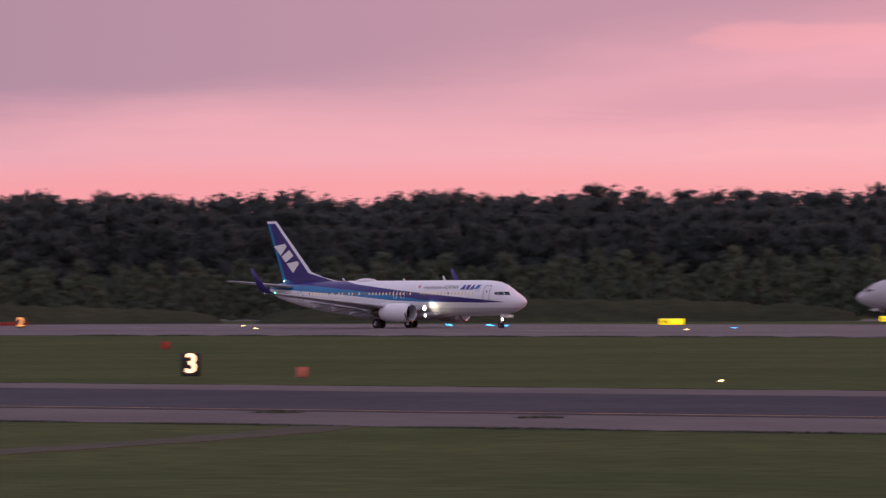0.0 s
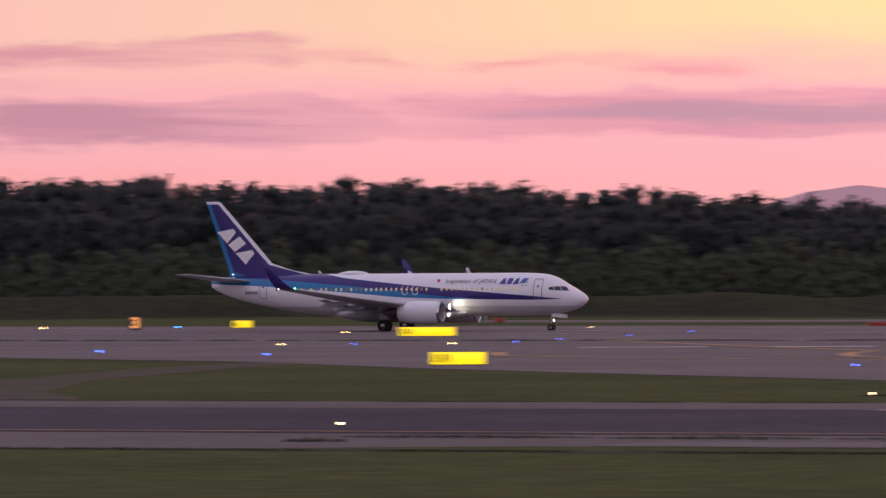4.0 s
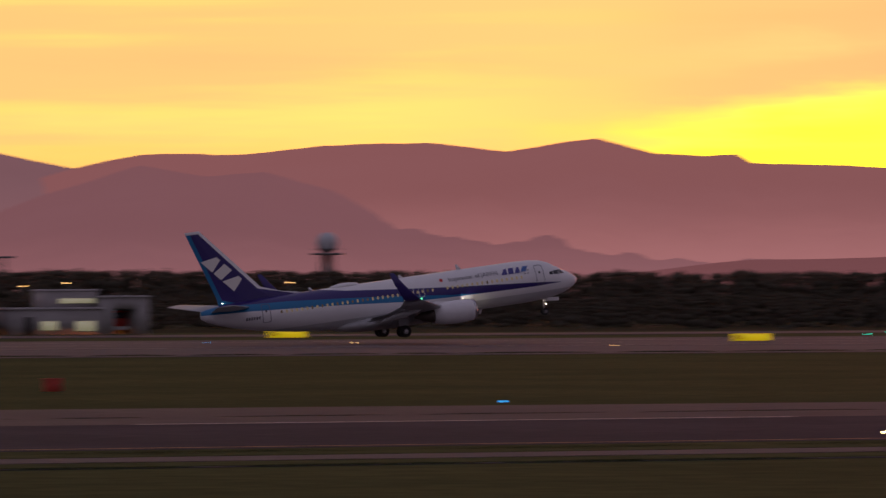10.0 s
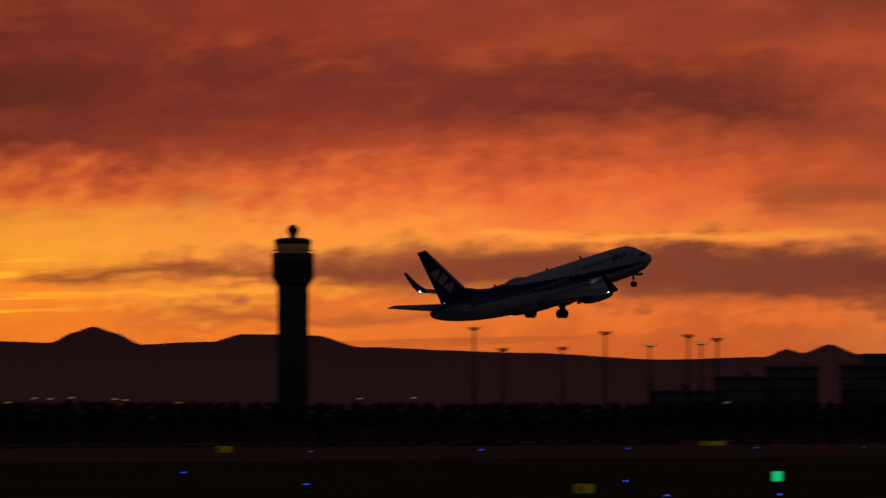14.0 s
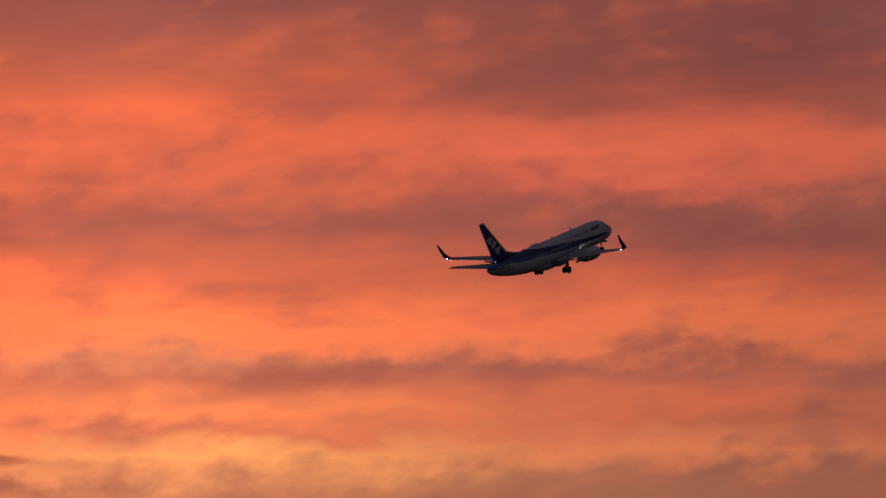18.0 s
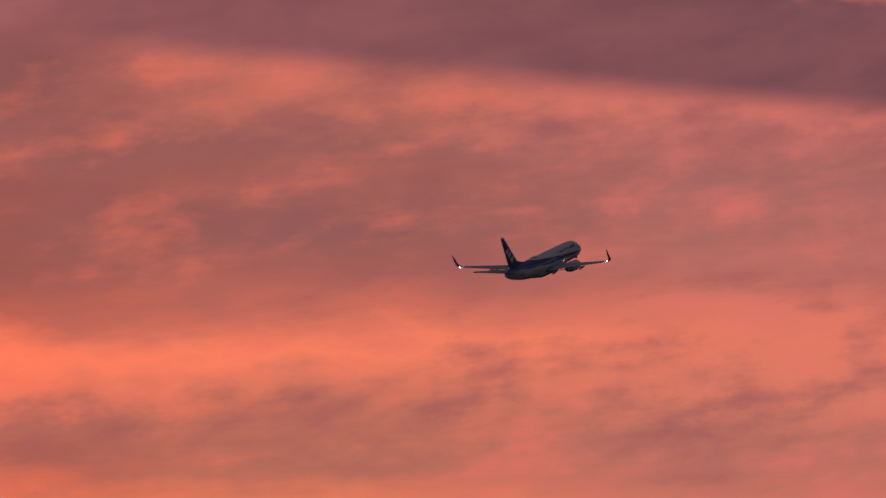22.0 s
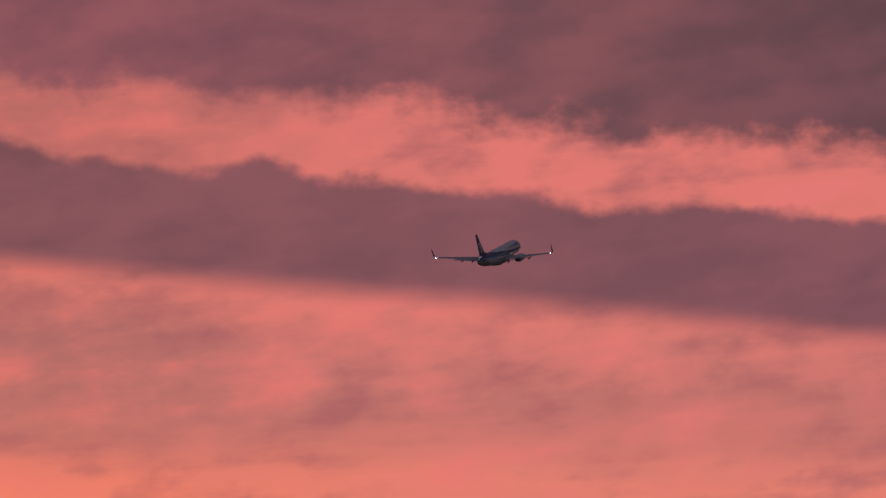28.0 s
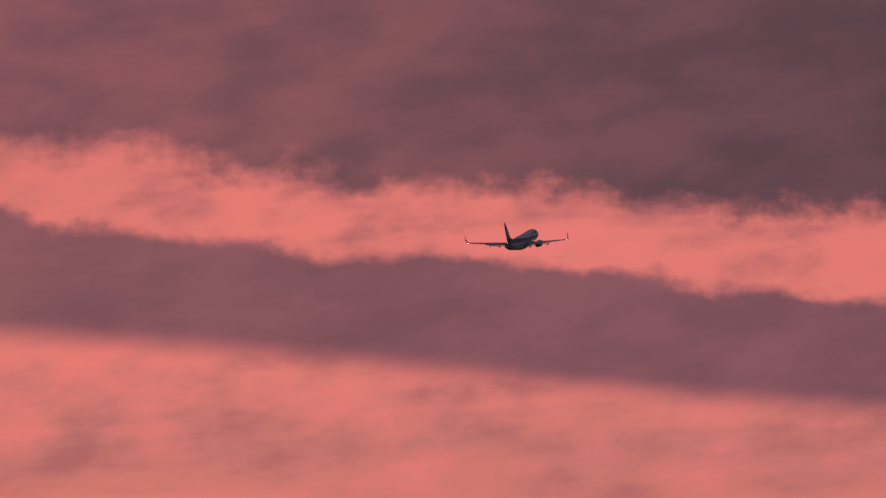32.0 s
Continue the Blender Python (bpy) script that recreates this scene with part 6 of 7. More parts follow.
def road(name, line, width, z, mat, label):
    """A paved way of even width along a line."""
    a, b = [], []
    for i, (x, y) in enumerate(line):
        p, q = line[max(i - 1, 0)], line[min(i + 1, len(line) - 1)]
        d = Vector((q[0] - p[0], q[1] - p[1], 0)).normalized() * width / 2
        a.append((x - d.y, y + d.x))
        b.append((x + d.y, y - d.x))
    return paved(name, a + b[::-1], z, mat, label)


road("service_road_1", [(-146, 176), (-140, 164), (-136, 157), (-131, 145), (-127, 133), (-121, 118), (-112, 100)], 2.6, 0.024, WORN_PATH, "narrow service road leaving the taxiway")
road("service_road_2", [(-104, 224), (-108, 232), (-116, 246), (-126, 272), (-131, 293), (-135, 310), (-139, 335), (-141, 350)], 5.0, 0.024, WORN_PATH, "narrow service road between taxiway and runway exit")
paved("grass_verge_1", [(-48, 178), (-40, 174.4), (340, 174.0), (340, 181.6), (-36, 181.6)], 0.05, GRASS, "grass verge beside the taxiway")
paved("grass_verge_2", [(-70, 164.5), (340, 164.5), (340, 168.4), (-62, 168.4)], 0.05, GRASS, "grass verge beside the taxiway")
paved("grass_verge_3", [(2, 234), (36, 233), (42, 236), (30, 244), (8, 244)], 0.05, GRASS, "tongue of grass beside the taxiway")
structure("red_marking", [(-4.5, 252.0, 0.062), (2.0, 255.5, 0.062), (9.5, 261.0, 0.062), (14.0, 261.5, 0.062), (9.0, 257.0, 0.062), (6.0, 252.5, 0.062)], [(0, 5, 4, 3, 2, 1)], LINE_RED, "faded red holding marking on the taxiway")
# pale strips on the exit, several metres broad, in the white marking colour
for line in ([(-146, 407), (-142, 408.5), (-137.5, 410)], [(-134, 410.5), (-130, 412), (-126, 413)]):
    marking("exit_line", line, 4.0, LINE_WHITE, "broad pale strip on the high-speed exit")
marking("exit_curve", [(-142, 380), (-136, 364), (-128, 356), (-116, 351), (-100, 346)], 1.1, LINE_YELLOW, "curved yellow line on the high-speed exit", 0.066)
marking("exit_curve", [(-118, 386), (-116, 374), (-112, 362), (-104, 350), (-94, 340)], 1.1, LINE_YELLOW, "curved yellow line on the high-speed exit", 0.066)
marking("exit_curve", [(-118, 388), (-128, 402), (-142, 424), (-160, 452)], 1.1, LINE_YELLOW, "curved yellow line on the high-speed exit", 0.066)

# ---- the fire station across the runway ----
WALL_PALE = material("pale_rendered_wall", (0.40, 0.38, 0.38), 0.8, vary=0.14, scale=0.25, fine=0.3, bump=0.1, bump_scale=6)
ROOF_PALE = material("pale_roof_edge", (0.50, 0.48, 0.49), 0.7, vary=0.1, scale=0.3)
SHUTTER = material("roller_shutter", (0.36, 0.345, 0.36), 0.6, vary=0.15, scale=0.6)
# dark colour for the shade inside open bays, also used on the office door
BAY_SHADE_DOOR = material("bay_shade_and_door", (0.05, 0.045, 0.045), 0.8, vary=0.3, scale=0.4)
TUBE_LIT = material("lit_tube_lamp", (0.9, 0.9, 0.8), 0.4, emit=(1.0, 0.88, 0.62), strength=4.0)
PANE_LIT = material("lit_pane", (0.7, 0.65, 0.5), 0.3, emit=(0.90, 0.84, 0.50), strength=0.55)
TRUCK_RED = material("fire_engine_red", (0.52, 0.03, 0.02), 0.35, vary=0.1, scale=1.0)


def fire_station():
    """A long single-storey hall: closed bays, then open bays between pillars, then an office."""
    root = tagged(new("fire_station"), "long pale single-storey fire station with open bays", "building")
    root.location = (121.0, 690.0, 0)
    part("roof", block((94, 17, 0.85), (47, 8, 5.05), (0, 0, 0), 0.05), ROOF_PALE, root, "flat roof with a broad pale edge")
    part("wall", block((94, 0.3, 4.6), (47, 15.5, 2.3)), WALL_PALE, root)
    part("wall", block((0.3, 15.2, 4.6), (0.15, 7.7, 2.3)), WALL_PALE, root)
    part("wall", block((0.3, 15.2, 4.6), (93.85, 7.7, 2.3)), WALL_PALE, root)
    part("front_wall", block((64.0, 0.3, 1.6), (32.0, 0.45, 3.8)), WALL_PALE, root)
    part("floor_slab", block((96, 18, 0.12), (47, 8, 0.06)), material("dull_slab", (0.12, 0.11, 0.11), 0.95, vary=0.2, scale=0.2, spec=0.0), root)
    # dark sheet added across the open bays in place of their shade
    part("bay_shade_panel", block((27, 0.1, 4.4), (78, 11.0, 2.3)), BAY_SHADE_DOOR, root, "dark panel standing in for shade in the open bays")
    for k in range(15):
        shut = part("shutter", block((3.7, 0.08, 3.0), (2.4 + k * 4.27, 0.55, 1.56)), SHUTTER, root)
        for j in range(4):
            part("shutter_rib", block((3.6, 0.03, 0.05), (2.4 + k * 4.27, 0.49, 0.6 + j * 0.7)), SHUTTER, shut)
    for k in range(16):
        part("pier", block((0.55, 0.5, 3.05), (0.3 + k * 4.27, 0.45, 1.55), (0, 0, 0), 0.02), WALL_PALE, root)
    for k in range(7):
        part("pillar", block((0.75, 0.75, 4.55), (64.6 + k * 4.55, 0.6, 2.3), (0, 0, 0), 0.03), WALL_PALE, root)
    for k in range(6):
        part("strip_lamp", block((1.6, 0.12, 0.07), (67 + k * 4.55, 5.0, 4.4)), TUBE_LIT, root)
    for k in range(3):
        part("window_pane", block((1.2, 0.05, 0.45), (86.6 + k * 2.2, 0.30, 2.6)), PANE_LIT, root)
    return root


def fire_engine(x, y):
    root = tagged(new("fire_engine"), "red fire engine parked in an open bay", "truck", "parked fire engines")
    root.matrix_basis = pose(x, y, 0.13, 0, 0, 90)
    part("body", block((4.6, 2.4, 1.9), (-1.4, 0, 1.75), (0, 0, 0), 0.08), TRUCK_RED, root)
    cab = part("cab", block((2.0, 2.4, 2.0), (-4.9, 0, 1.7), (0, 0, 0), 0.15), TRUCK_RED, root)
    part("windscreen", block((0.05, 2.0, 0.8), (-5.92, 0, 2.15), (0, 8, 0)), GLASS_DARK, cab)
    part("bumper", block((0.2, 2.45, 0.4), (-6.0, 0, 0.6), (0, 0, 0), 0.05), WHITE_PAINT, root)
    for wx in (-4.8, 0.1):
        for wy in (-1.05, 1.05):
            part("wheel", wheel_bm((wx, wy, 0.55), 0.55, 0.4, 16), RUBBER, root)
    for wy in (-0.8, 0.8):
        part("headlight", block((0.05, 0.3, 0.2), (-6.12, wy, 0.95)), METAL, root)
    return root


fire_station()
for k in (1, 2, 3, 4):
    fire_engine(121 + 66.9 + k * 4.55, 690 + 3.2 + 6.1)


def office_block():
    """A stepped office: a low wing, a raised lantern storey with a lit window band, and a taller end with an open bay."""
    root = tagged(new("station_office"), "stepped pale office beside the fire station, windows lit", "building")
    root.location = (217.5, 690, 0)
    part("wall", block((11.5, 9, 3.0), (5.75, 5, 1.5)), WALL_PALE, root)
    part("roof", block((11.7, 9.4, 0.22), (5.7, 5, 3.11), (0, 0, 0), 0.04), ROOF_PALE, root)
    part("upper_wall", block((6.2, 6, 2.0), (8.4, 5.5, 4.22)), WALL_PALE, root, "raised storey set back from the front")
    part("upper_roof", block((6.5, 6.3, 0.2), (8.4, 5.5, 5.3), (0, 0, 0), 0.03), ROOF_PALE, root)
    # the taller end: two piers, a lintel and a back wall, darkened for shade, round an open bay
    part("pier", block((1.3, 9, 4.4), (12.2, 5, 2.2)), WALL_PALE, root)
    part("pier", block((1.5, 9, 4.4), (16.5, 5, 2.2)), WALL_PALE, root)
    part("lintel", block((2.86, 0.4, 1.4), (14.3, 0.7, 3.7)), WALL_PALE, root)
    part("bay_back", block((2.86, 0.2, 4.4), (14.3, 9.2, 2.2)), BAY_SHADE_DOOR, root, "back of the open bay, shade put into its dark colour")
    part("end_roof", block((6.1, 9.4, 0.22), (14.4, 5, 4.51), (0, 0, 0), 0.04), ROOF_PALE, root)
    part("strip_lamp", block((1.8, 0.4, 0.5), (14.1, 6.0, 2.5)), PANE_LIT, root, "lit panel inside the bay")
    for x, y, z, w, h in ((4.8, 0.46, 1.05, 2.0, 1.1), (9.3, 0.46, 1.0, 2.4, 1.2), (8.9, 2.46, 4.0, 4.4, 0.6)):
        pane = part("window_pane", block((w, 0.06, h), (x, y, z)), PANE_LIT, root)
        part("window_frame", block((w + 0.16, 0.04, 0.08), (x, y - 0.01, z - h / 2)), SIGN_CASE, pane)
        part("window_frame", block((0.07, 0.05, h), (x + w * 0.1, y - 0.03, z)), SIGN_CASE, pane)
    part("door", block((1.0, 0.06, 2.1), (2.2, 0.47, 1.05)), BAY_SHADE_DOOR, root)
    return root


fire_engine(231.8, 690 + 9.0)
office_block()


# ---- towers and masts ----
def polar(az, r):
    return r * math.sin(radians(az)), r * math.cos(radians(az))


TOWER_WALL = material("tower_concrete", (0.20, 0.18, 0.19), 0.8, vary=0.2, scale=0.12)
STEEL = material("galvanised_steel", (0.22, 0.21, 0.21), 0.5, 0.4, vary=0.2, scale=1.0)
DOME = material("radome_white", (0.55, 0.57, 0.60), 0.5, vary=0.06, scale=0.5)
CAB_GLASS = material("tower_cab_glass", (0.06, 0.05, 0.05), 0.1, emit=(1.0, 0.55, 0.25), strength=0.9)


def ring(r, z, n=8, turn=22.5):
    return [(r * math.cos(radians(turn + k * 360 / n)), r * math.sin(radians(turn + k * 360 / n)), z) for k in range(n)]


def control_tower():
    root = tagged(new("control_tower"), "tall dark control tower with a flared glazed cab", "tower")
    x, y = polar(41.27, 2200)
    root.location = (x, y, 0)
    part("shaft", loft([ring(5.9, -1), ring(5.9, 50)]), TOWER_WALL, root)
    for k in range(9):
        part("shaft_band", loft([ring(6.0, 5 + k * 5), ring(6.0, 5.35 + k * 5)]), TOWER_WALL, root)
    part("corbel", loft([ring(5.9, 49), ring(8.0, 52.0)]), TOWER_WALL, root)
    part("service_drum", loft([ring(8.05, 52.0), ring(8.05, 60.6), ring(7.6, 61.0)]), TOWER_WALL, root)
    for k in range(8):
        a = radians(k * 45)
        part("drum_window", block((0.1, 3.6, 1.0), (7.5 * math.cos(a), 7.5 * math.sin(a), 57.5), (0, 0, k * 45)), GLASS_DARK, root)
    cab = part("cab_glazing", loft([ring(6.0, 61.0), ring(6.8, 64.4)]), CAB_GLASS, root, "dimly lit outward-leaning glazing")
    for k in range(8):
        a = radians(22.5 + k * 45)
        part("mullion", tube((6.05 * math.cos(a), 6.05 * math.sin(a), 61), (6.85 * math.cos(a), 6.85 * math.sin(a), 64.4), 0.16, 0.16, 6), TOWER_WALL, cab)
    part("cab_roof", loft([ring(7.1, 64.3), ring(7.1, 65.6), ring(5.4, 66.4)]), TOWER_WALL, root)
    part("gallery_rail", loft([ring(7.9, 61.9), ring(7.9, 62.1)]), STEEL, root)
    part("radar_drum", loft([ring(1.5, 66.3, 14), ring(1.5, 67.6, 14), ring(2.1, 68.4, 14), ring(2.2, 69.6, 14), ring(1.7, 70.6, 14), ring(0.7, 71.2, 14)]), TOWER_WALL, root, "rounded radar housing on the roof")
    for k in range(3):
        a = k * 2.1
        part("aerial", tube((4.5 * math.cos(a), 4.5 * math.sin(a), 66), (4.5 * math.cos(a), 4.5 * math.sin(a), 69), 0.08, 0.05, 6), STEEL, root)


control_tower()


def radar_tower():
    root = tagged(new("radar_tower"), "white radar dome on a platform and legs", "radar tower")
    x, y = polar(20.45, 1500)
    root.location = (x, y, 0)
    for a in (45, 135, 225, 315):
        part("leg", tube((2.6 * math.cos(radians(a)), 2.6 * math.sin(radians(a)), 0), (1.9 * math.cos(radians(a)), 1.9 * math.sin(radians(a)), 14), 0.22, 0.18, 8), STEEL, root)
    for z in (4, 9):
        for a in (0, 90):
            part("brace", tube((2.3 * math.cos(radians(a + 45)), 2.3 * math.sin(radians(a + 45)), z), (2.3 * math.cos(radians(a + 225)), 2.3 * math.sin(radians(a + 225)), z + 2), 0.08, 0.08, 6), STEEL, root)
    part("core", tube((0, 0, 0), (0, 0, 14), 1.1, 1.1, 12), STEEL, root)
    part("platform", loft([ring(4.0, 14.0, 12), ring(4.0, 14.5, 12)]), STEEL, root)
    part("rail", loft([ring(3.9, 15.4, 12), ring(3.9, 15.5, 12)]), STEEL, root)
    bm = bmesh.new()
    bmesh.ops.create_icosphere(bm, subdivisions=3, radius=2.6, matrix=Matrix.Translation((0, 0, 17.0)))
    part("dome", bm, DOME, root, "faceted white dome", smooth=False)


radar_tower()


def flat_tower():
    root = tagged(new("lookout_tower"), "small dark steel tower with a flat top", "tower")
    x, y = polar(17.40, 1500)
    root.location = (x, y, 0)
    for a in (45, 135, 225, 315):
        part("leg", tube((1.6 * math.cos(radians(a)), 1.6 * math.sin(radians(a)), 0), (1.2 * math.cos(radians(a)), 1.2 * math.sin(radians(a)), 13.4), 0.13, 0.1, 6), STEEL, root)
    part("platform", block((5.6, 3.6, 0.5), (0, 0, 13.7), (0, 0, 0), 0.05), STEEL, root)
    for k in range(3):
        part("brace", tube((-1.2, 1.2, 2 + k * 4), (1.2, -1.2, 5 + k * 4), 0.06, 0.06, 6), STEEL, root)


flat_tower()


FLOOD_LIT = material("lit_floodlight", (0.9, 0.8, 0.6), 0.4, emit=(1.0, 0.60, 0.20), strength=22.0)


def flood_mast(az, r, h, lit, label):
    """An apron floodlight mast: tapered pole, ring platform, lamp heads."""
    root = tagged(new("floodlight_mast"), label, "light mast", "apron floodlight masts")
    x, y = polar(az, r)
    root.matrix_basis = pose(x, y, 0, 0, 0, -az)
    part("pole", tube((0, 0, 0), (0, 0, h - 0.6), 0.55, 0.28, 10), STEEL, root)
    part("platform", loft([ring(1.1, h - 1.0, 10), ring(1.3, h - 0.5, 10)]), STEEL, root)
    for k in range(5):
        part("lamp_head", block((0.6, 0.5, 0.6), (-1.6 + k * 0.8, -0.4, h - 0.15), (-25, 0, 0), 0.04), FLOOD_LIT if lit and k in (1, 3) else STEEL, root)
    return root


for az, r, h, lit in ((29.0, 1500, 30, False), (32.1, 1700, 32, False), (42.97, 2000, 31.5, False), (43.24, 2000, 24.6, False), (43.8, 2000, 25, False), (44.2, 2000, 30, False), (44.62, 2000, 26, True),
                      (44.98, 2000, 29, False), (45.1, 2000, 26.6, True), (45.25, 2000, 27.8, False), (49.55, 2100, 21.5, True), (50.5, 2100, 22.0, True), (51.1, 2150, 26, False), (53.0, 2150, 23, True)):
    flood_mast(az, r, h, lit, "tall floodlight mast, lamps lit" if lit else "tall floodlight mast, lamps unlit")

# ---- terminal buildings under the afterglow ----
TERMINAL = material("terminal_cladding", (0.33, 0.30, 0.30), 0.6, vary=0.2, scale=0.1, fine=0.3)
PANE_DARK = material("dark_pane", (0.03, 0.03, 0.035), 0.15)
PANE_WHITE = material("lit_hall_pane", (0.6, 0.65, 0.6), 0.3, emit=(0.85, 0.95, 0.80), strength=3.4)
PANE_DIM = material("dim_hall_pane", (0.5, 0.5, 0.45), 0.3, emit=(0.8, 0.9, 0.85), strength=1.6)
PANE_AMBER = material("lit_amber_pane", (0.7, 0.55, 0.3), 0.3, emit=(1.0, 0.66, 0.28), strength=4.5)


def hall(az0, az1, r, h, seed, lit, label, depth=30, boxes=1, clad=None):
    """A terminal building: clad walls, parapet, storeys of panes, plant on the roof."""
    x0, y0 = polar(az0, r)
    mid = (az0 + az1) / 2
    w = 2 * r * math.tan(radians((az1 - az0) / 2))
    root = tagged(new("terminal_building"), label, "building", "terminal buildings")
    x, y = polar(mid, r)
    root.matrix_basis = pose(x, y, 0, 0, 0, -mid)
    part("wall", block((w, depth, h - 0.8), (0, depth / 2, (h - 0.8) / 2)), clad or TERMINAL, root)
    part("parapet", block((w + 0.8, depth + 0.8, 0.8), (0, depth / 2, h - 0.4), (0, 0, 0), 0.08), clad or TERMINAL, root)
    rng = random.Random(seed)
    n, storeys = max(3, int(w / 2.6)), max(2, int(h / 4.2))
    for s in range(storeys if h > 5 else 0):
        on = False
        for k in range(n):
            # rooms with their lights on come in short runs
            if rng.random() < 0.35:
                on = rng.random() < lit * (1.8 if s in (1, 2) else 0.5)
            m = PANE_DARK
            if on and rng.random() < 0.8:
                m = (PANE_WHITE, PANE_DIM, PANE_DIM, PANE_AMBER)[rng.randrange(4)]
            hh = rng.choice((0.4, 0.7, 1.1))
            part("window_pane", block((w / n * rng.choice((0.5, 0.65, 0.8)), 0.12, hh), (-w / 2 + w / n * (k + 0.5), -0.04, 3.2 + s * 4.0 - hh / 2)), m, root, smooth=False)
    for k in range(boxes):
        part("roof_plant", block((w * rng.uniform(0.06, 0.16), 6, rng.uniform(1.0, 2.4)), (rng.uniform(-0.35, 0.35) * w, depth * 0.5, h + 0.8)), clad or TERMINAL, root)
    return root


hall(44.63, 45.25, 2000, 11.0, 1, 0.05, "low dark terminal annexe")
hall(45.22, 45.72, 2010, 15.5, 2, 0.05, "plain dark terminal block")
hall(45.70, 46.20, 2020, 19.0, 3, 0.05, "dark terminal block with a flat roof")
hall(46.40, 48.2, 2015, 19.3, 4, 0.04, "long dark terminal block")
hall(46.60, 47.70, 2060, 23.4, 5, 0.02, "taller dark block behind the terminal")
hall(48.2, 51.4, 2040, 16.7, 6, 0.26, "terminal hall with rows of lit windows", 40, 3)
hall(51.35, 51.62, 2040, 25.7, 7, 0.02, "dark stair tower of the terminal")
hall(51.62, 52.1, 2040, 23.5, 8, 0.02, "plain dark terminal block")
hall(52.1, 57.5, 2050, 21.0, 9, 0.16, "long terminal hall, windows lit", 40, 4)
hall(34.1, 37.3, 1290, 2.5, 10, 0.0, "long low pale shed beyond the runway", 12, 0, material("pale_shed_cladding", (0.62, 0.62, 0.66), 0.7, vary=0.15, scale=0.1))


def street_lamp(az, r, h):
    root = tagged(new("street_lamp"), "distant street lamp, lit", "street lamp", "distant street lamps")
    x, y = polar(az, r)
    root.matrix_basis = pose(x, y, 0, 0, 0, -az)
    part("pole", tube((0, 0, 0), (0, 0, h), 0.14, 0.09, 6), STEEL, root)
    part("arm", tube((0, 0, h), (0, -1.2, h + 0.2), 0.07, 0.06, 6), STEEL, root)
    part("lamp_head", block((0.7, 0.7, 0.24), (0, -1.3, h + 0.15), (0, 0, 0), 0.05), STREET_LIT, root, "lit lamp head")


STREET_LIT = material("sodium_lamp", (0.9, 0.6, 0.3), 0.4, emit=(1.0, 0.50, 0.16), strength=11.0)
rng = random.Random(21)
for az in (17.6, 18.0, 20.1, 21.6, 21.4, 22.5, 26.9, 29.8, 31.6, 32.6, 33.0, 35.3, 35.62, 35.83, 36.15, 36.8, 37.0, 37.2, 37.55, 38.05, 38.2, 38.6, 38.85, 39.0, 39.2, 39.6, 39.7, 40.2, 41.9, 42.4):
    street_lamp(az, rng.uniform(1290, 1325) if az > 28 else 1280, rng.uniform(6.0, 7.2))


def lit_panel(x, y, w, h, z0, mat, name, label):
    """A small lit panel on a post, turned to the spectators' bank."""
    root = tagged(new(name), label, "light")
    root.matrix_basis = pose(x, y, 0, 0, 0, math.degrees(math.atan2(-x, y)))
    part("post", tube((0, 0, 0), (0, 0, z0), 0.05, 0.05, 8), SIGN_CASE, root)
    part("case", block((w + 0.1, 0.14, h + 0.1), (0, 0.09, z0 + h / 2)), SIGN_CASE, root)
    part("lit_face", block((w, 0.02, h), (0, 0.0, z0 + h / 2)), mat, root, "glowing face")


lit_panel(289.7, 281.6, 0.66, 0.66, 0.18, material("lit_green_panel", (0.05, 0.5, 0.25), 0.4, emit=(0.01, 0.75, 0.22), strength=26.0), "signal_panel", "small square green signal panel, lit, on the grass")


for az, r, z0, colour, label in ((50.08, 1255, 0.6, (1.0, 0.86, 0.66), "bright white apron lamp, lit, on a short post"), (49.42, 1420, 0.5, (0.15, 1.0, 0.55), "green apron lamp, lit, on a short post"), (48.74, 1400, 0.5, (0.5, 1.0, 0.7), "pale green apron lamp, lit, on a short post"),
                                 (50.5, 1440, 0.6, (1.0, 0.10, 0.05), "red apron lamp, lit, on a short post"), (49.63, 1195, 0.4, (0.05, 0.12, 1.0), "blue apron lamp, lit, on a short post"), (48.17, 1640, 0.6, (0.9, 0.95, 0.85), "white apron lamp, lit, on a short post"),
                                 (51.0, 1400, 0.6, (0.9, 0.95, 0.85), "white apron lamp, lit, on a short post"), (51.6, 1330, 0.6, (1.0, 0.7, 0.4), "amber apron lamp, lit, on a short post"), (52.4, 1380, 0.6, (0.9, 0.95, 0.85), "white apron lamp, lit, on a short post")):
    lit_panel(*polar(az, r), 0.5, 0.35, z0, material("apron_lamp_lens", colour, 0.3, emit=colour, strength=60.0), "apron_lamp", label)


def flight(x, y, z, heading, nose_up, bank):
    return pose(x, y, z) @ pose(0, 0, 0, 0, 0, heading) @ pose(0, 0, 0, 0, -nose_up, 0) @ pose(0, 0, 0, bank, 0, 0)


